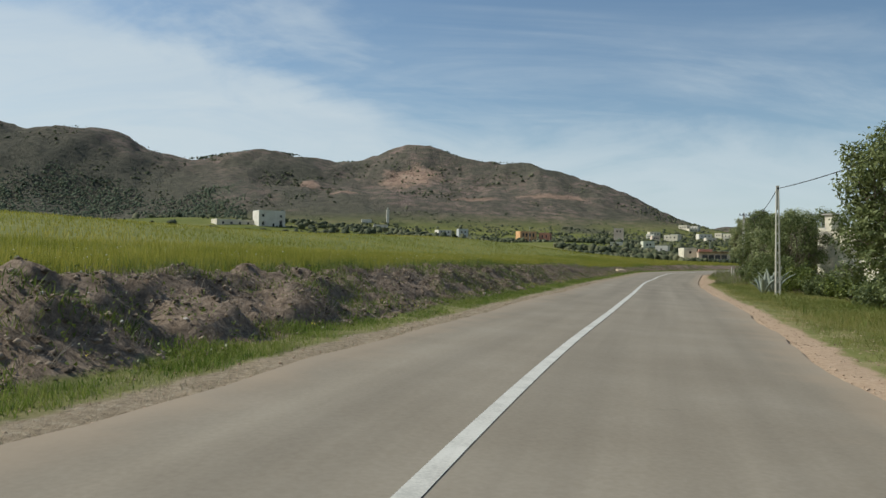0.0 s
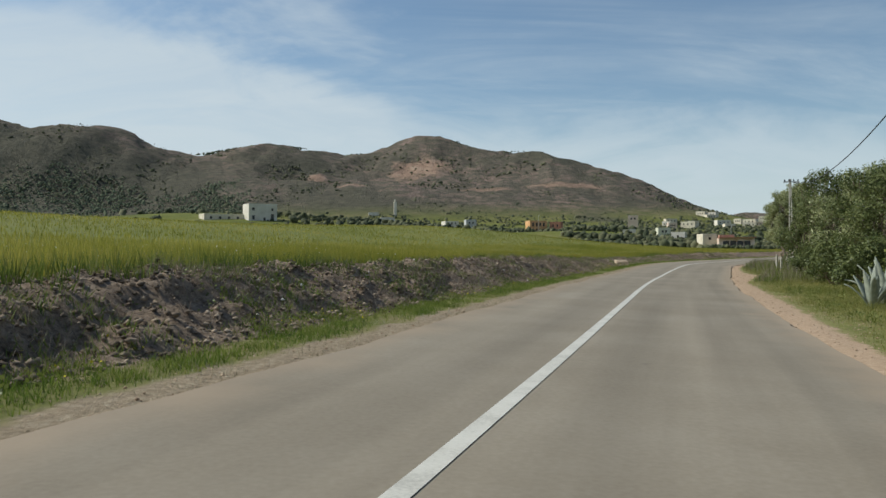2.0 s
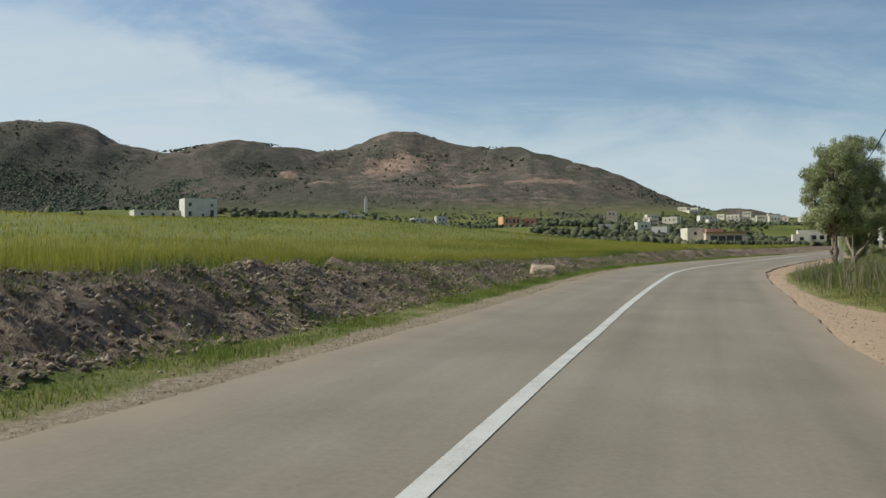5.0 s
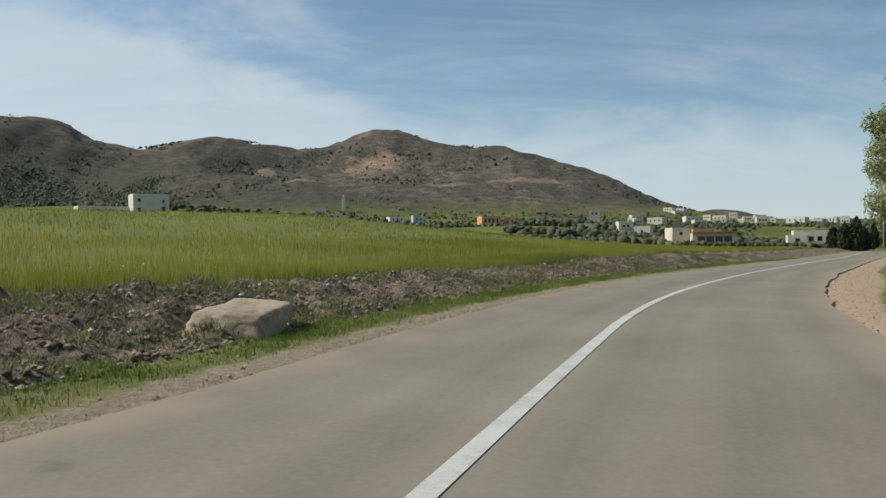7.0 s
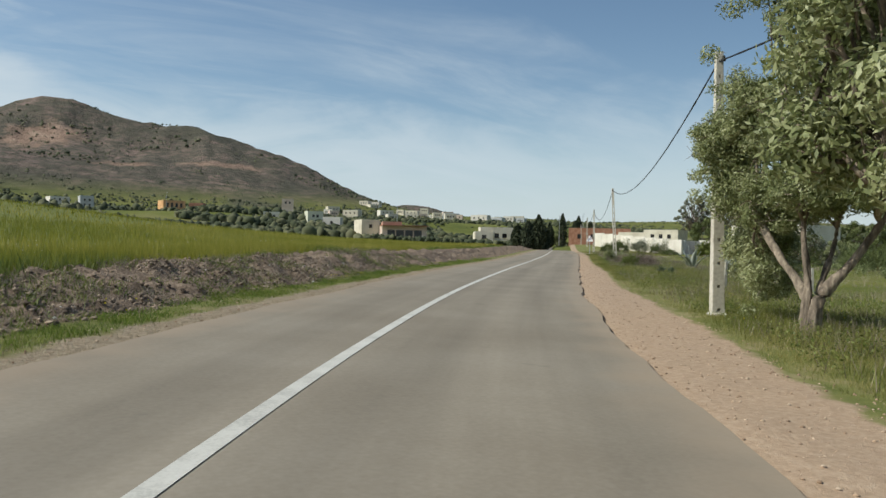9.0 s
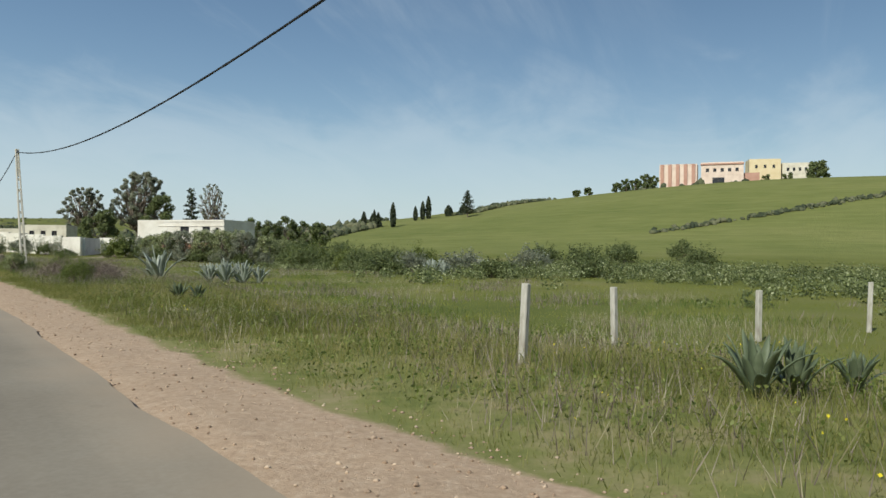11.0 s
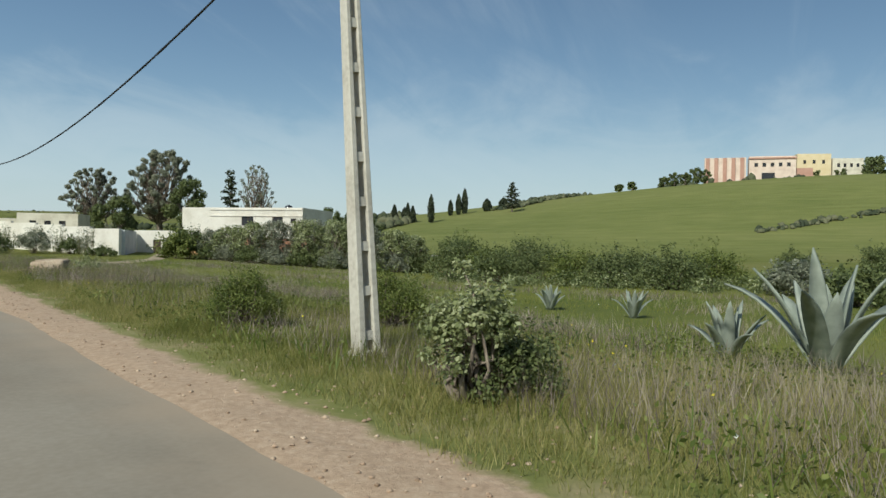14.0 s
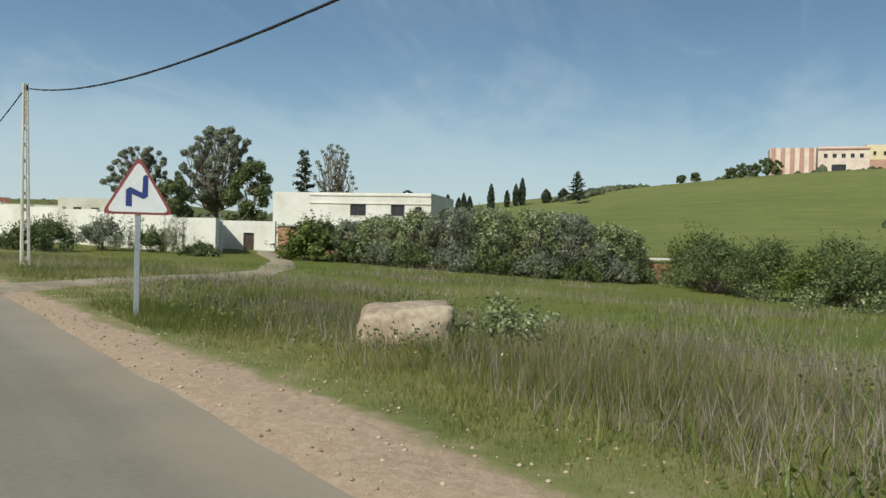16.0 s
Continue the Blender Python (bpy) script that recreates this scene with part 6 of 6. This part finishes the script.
part("canopy", boxes("canopy", [(-5.1, -1.6, 2.753, 5.1, 4.0, 2.92)], M_BRICK), vb, "brown verandah roof")
part("upper_wall", boxes("upper_wall", [(-4.6, 1.2, 2.923, -0.5, 5.4, 3.7)], M_REDP), vb)
house("valley_house", 112.2, 232.6, 1.6, 7.2, 6, 3.2, facing(112, 232) + 6, M_CREAM, "stepped cream house behind the cypresses", holes=win(3, 7.2, 1.2, 2.2), group=FARH, sink=4)
house("valley_house", 109.4, 233.2, 1.6, 4.0, 6, 2.2, facing(112, 232) + 6, M_CREAM, "low step of the cream house", holes=win(1, 4, 1.0, 1.8), group=FARH, sink=4)
house("valley_house", 123.3, 479.3, 18.2, 6, 6, 4.2, facing(123, 479), M_PINK, "small pinkish house up the valley side", holes=win(2, 6, 2, 3.2), group=FARH, sink=8)
# upper village on the far rise
for i_ in range(30):
    a_ = radians(rg.uniform(-29.5, -16.5))
    d_ = rg.uniform(640, 860)
    x_, y_ = -math.sin(a_) * d_, math.cos(a_) * d_
    w_, h_ = rg.uniform(6, 13), rg.uniform(3.0, 5.6)
    house("village_house", x_, y_, z_at(x_, y_) - 0.3, w_, 8, h_, facing(x_, y_) + rg.uniform(-25, 25), [M_WHITE, M_CREAM, M_PINK, M_CREAM, M_GREYR][int(rg.integers(0, 5))], "small flat-roofed village house on the far rise", holes=win(3, w_, h_ - 2.4, h_ - 1.2), group="upper village", sink=4)

# pink and yellow buildings on the crest of the green slope
PB = facing(353, 122, 55, 120)
pk = house("striped_block", 354.0, 122.5, 26.4, 14.0, 10, 8.2, PB, M_PINK, "pink apartment block with red vertical stripes", group="crest buildings", sink=5)
for i_ in range(5):
    part("stripe", boxes("stripe", [(-6.6 + i_ * 2.9, -0.5, -1, -5.3 + i_ * 2.9, -0.003, 8.5)], M_REDP), pk, "red-brown projecting pier")
pk2 = house("pink_house", 359.5, 106.5, 26.9, 15.5, 10, 8.6, PB, M_PINK, "two-storey pink house with a band cornice", holes=win(5, 15.5, 5.2, 6.6, 1.2) + [(4.2, 0.2, 8.6, 3.0)], group="crest buildings", sink=5)
part("cornice", boxes("cornice", [(-8.0, -0.4, 8.0, 8.0, -0.003, 8.5)], M_REDP), pk2)
house("red_annex", 362.0, 96.5, 26.9, 7, 6, 4.4, PB, M_REDP, "low red annex between the houses", group="crest buildings", sink=5)
house("yellow_house", 380.0, 90.5, 28.8, 12, 10, 9.6, PB + 8, M_YELL, "tall yellow house on the crest", holes=win(3, 12, 6.2, 7.6), group="crest buildings", sink=6)
house("yellow_house", 383.0, 78.5, 28.8, 11, 9, 8.0, PB + 8, M_CREAM, "cream house beside the yellow house", holes=win(4, 11, 5.0, 6.4), group="crest buildings", sink=6)

# ---- poles and wires ----
M_WIRE = material("black cable", [(0.015, 0.015, 0.016), (0.03, 0.03, 0.03)], 3.0, 0.6, 0)
M_STEEL = material("galvanised steel", [(0.35, 0.36, 0.37), (0.5, 0.51, 0.52)], 1.5, 0.45, 0.1, 12, metal=0.6)


def pole(x, y, h, yaw, ladder=True, z=None, tip=(0, 0)):
    z = z_at(x, y) if z is None else z
    ob = thing("utility_pole", x, y, z, yaw, "ladder-shaped concrete utility pole with open rungs" if ladder else "tapered concrete utility pole with notched face", "utility pole", "utility poles")
    ob.matrix_world = Matrix.Translation((x, y, z)) @ Vector((0, 0, 1)).rotation_difference(Vector((tip[0], tip[1], h))).to_matrix().to_4x4() @ pose(0, 0, 0, 0, 0, yaw)
    bm = bmesh.new()

    def bar(x0, x1, y0, y1, z0, z1, taper):
        r = bmesh.ops.create_cube(bm, size=1.0)
        for v in r["verts"]:
            t = (z0 + (v.co.z + 0.5) * (z1 - z0)) / h
            k = 1 - taper * t
            v.co = Vector(((x0 + (v.co.x + 0.5) * (x1 - x0)) * k, (y0 + (v.co.y + 0.5) * (y1 - y0)) * k, z0 + (v.co.z + 0.5) * (z1 - z0)))
    W, D = 0.145, 0.11
    if ladder:
        bar(-W, -W + 0.09, -D, D, -0.4, h, 0.45); bar(W - 0.09, W, -D, D, -0.4, h, 0.45)
        k = 0.15
        while k < h - 1.4:
            bar(-W + 0.09, W - 0.09, -D * 0.8, D * 0.8, k, k + 0.11, 0.45)
            k += 0.52
        bar(-W + 0.09, W - 0.09, -D * 0.9, D * 0.9, h - 1.3, h, 0.45)
    else:
        k = -0.4
        while k < h - 0.05:
            bar(-W, W, -D, D, k, min(k + 0.46, h), 0.42)
            if k + 0.46 < h:
                bar(-W, -0.04, -D, D, k + 0.46, k + 0.53, 0.42); bar(0.04, W, -D, D, k + 0.46, k + 0.53, 0.42); bar(-0.04, 0.04, -D * 0.2, D, k + 0.46, k + 0.53, 0.42)
            k += 0.53
    bmesh.ops.bevel(bm, geom=[e for e in bm.edges if abs(e.verts[0].co.z - e.verts[1].co.z) > 0.3], offset=0.012, segments=1, affect="EDGES")
    me = bpy.data.meshes.new("shaft"); bm.to_mesh(me); bm.free(); me.materials.append(M_CONC)
    part("shaft", me, ob)
    part("footing", boxes("footing", [(-0.19, -0.15, -0.3, 0.19, 0.15, 0.03)], M_CONC, 0.03), ob)
    part("clamp", tubes("clamp", [[(0, -0.13, h - 0.18, 0.03), (0, -0.3, h - 0.16, 0.02)], [(0, -0.3, h - 0.22, 0.045), (0, -0.3, h - 0.1, 0.03)]], M_WIRE, 8), ob, "black cable clamp")
    return (x + tip[0], y + tip[1], z + h - 0.15)


POLES = []
for x_, y_, h_, lad in ((-1.5, -2.0, 5.9, True), (18.8, 35.7, 5.9, True), (30.7, 68.4, 6.3, True), (43.69, 96.13, 5.9, False), (68.555, 132.69, 5.8, True), (92.0, 168.3, 5.8, True), (118.5, 207.5, 5.6, True), (141.0, 242.0, 5.6, True), (163.0, 277.0, 5.6, True)):
    if lad and x_ < 0:
        sx, sy = on_road(-22.0, 8.0)
        x_, y_ = float(sx), float(sy)
    yaw_ = math.degrees(float(np.interp(to_road([x_], [y_])[0][0], S, RH))) + (0 if lad else 8)
    POLES.append(pole(x_, y_, h_, yaw_, lad, tip=(-0.17, 0.31) if abs(x_ - 68.5) < 1 else (-0.05, 0.06)))


def cable(p, q, sag, r=0.018, name="overhead_cable", strands=2):
    t = np.linspace(0, 1, 40)
    p, q = np.array(p), np.array(q)
    c = p + (q - p) * t[:, None]
    c[:, 2] -= sag * 4 * t * (1 - t)
    lines = []
    for k in range(strands):
        a = t * 150 + k * 3.14
        lines.append([(x + math.cos(b) * r * 0.6, y + math.sin(b) * r * 0.6, z + math.cos(b) * r * 0.6, r) for (x, y, z), b in zip(c, a)])
    me = tubes(name, lines, M_WIRE, 5)
    tagged(new(name, me), "sagging black twisted overhead cable", "cable", "overhead cables")


for i_ in range(len(POLES) - 1):
    cable(POLES[i_], POLES[i_ + 1], (0.9, 0.9, 0.9, 1.3, 1.75, 1.2, 1.0, 1.0)[i_])
# crossarm with insulators on the pole in the thicket
arm = thing("pole_crossarm", 30.7, 68.4, POLES[2][2] - 0.1, -20, "short steel crossarm with insulators on a pole", "crossarm")
part("arm", boxes("arm", [(-0.5, -0.16, 0, 0.5, -0.1, 0.07)], M_STEEL), arm)
for k_ in (-0.42, -0.15, 0.15, 0.42):
    part("insulator", tubes("insulator", [[(k_, -0.13, 0.07, 0.03), (k_, -0.13, 0.14, 0.05), (k_, -0.13, 0.2, 0.03)]], M_DARK, 8), arm)
# thin poles on the skyline by the village
for x_, y_, h_ in ((137.5, 246.5, 8.0), (147.0, 250.0, 9.0), (100.0, 262.0, 8.0), (60.0, 430.0, 9.0)):
    sp = thing("street_pole", x_, y_, z_at(x_, y_), 0, "thin grey steel pole", "pole", "thin poles")
    part("shaft", tubes("shaft", [[(0, 0, -0.3, 0.09), (0, 0, h_, 0.05)]], M_STEEL, 8), sp)
    part("arm", tubes("arm", [[(0, 0, h_ - 0.15, 0.035), (0.9, 0, h_ + 0.1, 0.03)]], M_STEEL, 6), sp)

# ---- bend sign ----
M_SIGNW = material("sign white", [(0.7, 0.69, 0.66), (0.8, 0.79, 0.77)], 1.5, 0.4, 0, 8)
M_SIGNR = material("faded dark red sign border", [(0.22, 0.06, 0.055), (0.3, 0.09, 0.08)], 2.0, 0.5, 0, 8)
M_SIGNB = material("dark blue sign figure", [(0.03, 0.045, 0.16), (0.05, 0.065, 0.22)], 2.0, 0.5, 0, 8)


def plate(name, pts, y0, y1, mat):
    n = len(pts)
    V = [(x, y0, z) for x, z in pts] + [(x, y1, z) for x, z in pts]
    F = [tuple(range(n))[::-1], tuple(range(n, 2 * n))] + [(i, (i + 1) % n, n + (i + 1) % n, n + i) for i in range(n)]
    me = mesh_of(name, V, F, mat)
    return me


def rounded_triangle(w, cut=0.07):
    h = w * 0.87
    c = [(-w / 2, 0), (w / 2, 0), (0, h)]
    out = []
    for i in range(3):
        p, a, b = Vector((*c[i], 0)), Vector((*c[i - 1], 0)), Vector((*c[(i + 1) % 3], 0))
        q0, q1 = p + (a - p).normalized() * cut * w * 1.6, p + (b - p).normalized() * cut * w * 1.6
        for t in (0, 0.33, 0.66, 1):
            e = q0 * (1 - t) ** 2 + p * 2 * t * (1 - t) + q1 * t * t
            out.append((e.x, e.y))
    return out


sg = thing("road_sign", 82.25, 155.5, z_at(82.25, 155.5), -50, "triangular white double-bend warning sign on a steel post", "road sign")
part("post", boxes("post", [(-0.04, -0.02, -0.3, 0.04, 0.02, 1.6)], M_STEEL, 0.006), sg)
SW = 1.0
z0_ = 1.46
part("plate", plate("plate", [(a, b + z0_) for a, b in rounded_triangle(SW)], -0.035, -0.024, M_SIGNR), sg, "faded red triangle border")
part("field", plate("field", [(a * 0.87, b * 0.87 + z0_ + 0.034) for a, b in rounded_triangle(SW)], -0.041, -0.0355, M_SIGNW), sg, "white reflective field")
fig = [(-0.17, 0.09), (-0.09, 0.09), (-0.09, 0.27), (0.07, 0.2), (0.13, 0.24), (0.13, 0.53), (0.1, 0.56), (0.06, 0.53), (0.055, 0.29), (-0.11, 0.37), (-0.17, 0.33)]
part("bend_figure", plate("bend_figure", [(a, b + z0_ + 0.03) for a, b in fig], -0.046, -0.0415, M_SIGNB), sg, "dark blue double-bend figure")

# ---- stones ----
M_STONE = material("pale sandstone", [(0.270, 0.196, 0.125), (0.414, 0.315, 0.219), (0.505, 0.408, 0.297)], 1.6, 0.9, 0.6, 8, dist=0.03)
M_STONEW = material("broken limestone", [(0.4, 0.37, 0.33), (0.56, 0.53, 0.48), (0.66, 0.63, 0.58)], 2.0, 0.9, 0.5, 8, dist=0.02, island=0.3, rnd=0.4)
M_CLOD = material("soil clods", [(0.095, 0.071, 0.052), (0.23, 0.172, 0.123), (0.38, 0.3, 0.222)], 1.0, 0.95, 0.5, 8, dist=0.03, island=0.5)


def block_stone(name, x, y, z, sx, sy, sz, yaw, mat, label, seed, cut=8):
    bm = bmesh.new()
    bmesh.ops.create_cube(bm, size=1.0)
    bmesh.ops.subdivide_edges(bm, edges=bm.edges[:], cuts=15, use_grid_fill=True)
    for v in bm.verts:
        u = v.co * 2
        k = (abs(u.x) ** cut + abs(u.y) ** cut + abs(u.z) ** cut) ** (1 / cut)
        c = u / k / 2
        n = noise.fractal(c * 1.3 + Vector((seed, 0, 0)), 1.0, 2.0, 3)
        chip = noise.fractal(c * 5 + Vector((0, seed, 0)), 0.9, 2.0, 4)
        c = c * (1 + 0.1 * n + 0.045 * chip)
        v.co = Vector(((c.x + 0.1 * c.z) * sx, c.y * (1 - 0.15 * c.z) * sy, c.z * sz))
    me = bpy.data.meshes.new(name); bm.to_mesh(me); bm.free(); me.materials.append(mat)
    me.polygons.foreach_set("use_smooth", np.ones(len(me.polygons), bool))
    ob = new(name, me)
    ob.matrix_world = pose(x, y, z, 3, -3, yaw)
    return tagged(ob, label, "rock")


block_stone("rock_slab", 20.4, 74.72, 0.34, 1.6, 1.0, 0.38, 82, M_STONE, "flat-topped sandstone slab lying on the verge", 1.0, 9)
block_stone("boulder", 81.85, 151.07, z_at(81.85, 151.07) + 0.14, 1.13, 0.8, 0.62, -62, M_STONE, "pale squared boulder standing in the grass", 4.0, 7)


def pebbles(name, x, y, z, r, mat, label, flat=0.7, kind="stuff"):
    oct_ = np.array([(1, 0, 0), (0, 1, 0), (-1, 0, 0), (0, -1, 0), (0, 0, 1), (0, 0, -1), (0.7, 0.7, 0.3), (-0.7, 0.6, 0.2)])
    f = np.array([(0, 6, 4), (6, 1, 4), (1, 7, 4), (7, 2, 4), (2, 3, 4), (3, 0, 4), (0, 3, 5), (3, 2, 5), (2, 1, 5), (1, 0, 5)])
    n = len(x)
    V = oct_[None] * rg.uniform(0.55, 1.2, (n, 8, 1)) * r[:, None, None]
    a = rg.uniform(0, 6.28, n)
    c, s = np.cos(a)[:, None], np.sin(a)[:, None]
    V = np.stack([V[..., 0] * c - V[..., 1] * s, V[..., 0] * s + V[..., 1] * c, V[..., 2] * flat], -1) + np.stack([x, y, z], -1)[:, None]
    F = (np.arange(n) * 8)[:, None, None] + f[None]
    tagged(new(name, fast_mesh(name, V.reshape(-1, 3), F.reshape(-1, 3), mat)), label, "stones", kind=kind)


def build_stones():
    # clods and broken stones over the dug bank
    x, y, s, l = scatter(-6, 115, -8.4, -3.9, 56000)
    z = verge_l(s, l, x, y)
    k = (-l < bank_top(s) + 0.2) & (noise2(x, y, 0.5, 71.0) > rg.uniform(-0.9, 0.0, len(x))) & ((s > 15) | (rg.uniform(size=len(x)) < 0.5))
    x, y, z = x[k], y[k], z[k]
    r = 0.018 + 0.05 * rg.uniform(0, 1, len(x)) ** 2.5
    pebbles("bank_clods", x, y, z + r * 0.2, r, M_CLOD, "broken dark clods of dug soil on the bank")
    x, y, s, l = scatter(-6, 200, -7.6, -4.0, 1500)
    keep = noise2(x, y, 0.12, 51.0) > 0.1
    x, y, s, l = x[keep], y[keep], s[keep], l[keep]
    r = 0.015 + 0.05 * rg.uniform(0, 1, len(x)) ** 3
    pebbles("bank_stones", x, y, verge_l(s, l, x, y) + r * 0.3, r, M_STONEW, "scattered pale broken stones on the bank")
    x, y, s, l = scatter(76, 90, -7.4, -5.6, 60)
    r = 0.03 + 0.07 * rg.uniform(0, 1, len(x)) ** 2
    pebbles("stone_heap", x, y, verge_l(s, l, x, y) + r * 0.3, r, M_STONEW, "heap of pale broken stones behind the slab")
    # gravel on both shoulders
    m_gr = material("gravel stones", [(0.27, 0.185, 0.12), (0.42, 0.295, 0.2), (0.53, 0.405, 0.29)], 1.0, 0.95, 0, 8, island=0.5)
    for nm, a0, a1, l0, l1, n, fn in (("shoulder_gravel", -5, 200, 3.4, 5.6, 21000, verge_r), ("shoulder_gravel_left", -5, 200, -3.5, -2.5, 6000, verge_l)):
        x, y, s, l = scatter(a0, a1, l0, l1, n)
        r = 0.006 + 0.022 * rg.uniform(0, 1, n) ** 3.2
        pebbles(nm, x, y, fn(s, l, x, y) + r * 0.2, r, m_gr, "small loose reddish gravel on the road shoulder")


build_stones()

# ---- fence posts ----
M_POST = material("weathered post", [(0.3, 0.27, 0.22), (0.45, 0.42, 0.36), (0.55, 0.52, 0.46)], 2.0, 0.9, 0.4, 8, stretch=(1, 1, 0.3))
for i_, (x_, y_, h_) in enumerate(((51.6, 103.9, 1.05), (55.2, 103.2, 1.05), (60.5, 98.5, 1.1), (64.5, 96.8, 1.05), (68.4, 95.2, 1.1), (57.8, 100.8, 1.0), (27.9, 64.4, 1.15), (28.1, 63.2, 1.2), (27.2, 62.2, 1.0))):
    p_ = new("fence_post", boxes("fence_post", [(-0.05, -0.05, -0.3, 0.05, 0.05, h_)], M_POST, 0.012))
    p_.matrix_world = pose(x_, y_, z_at(x_, y_), rg.uniform(-4, 4), rg.uniform(-4, 4), rg.uniform(0, 90))
    tagged(p_, "weathered grey fence post standing in the grass", "fence post", "fence posts")
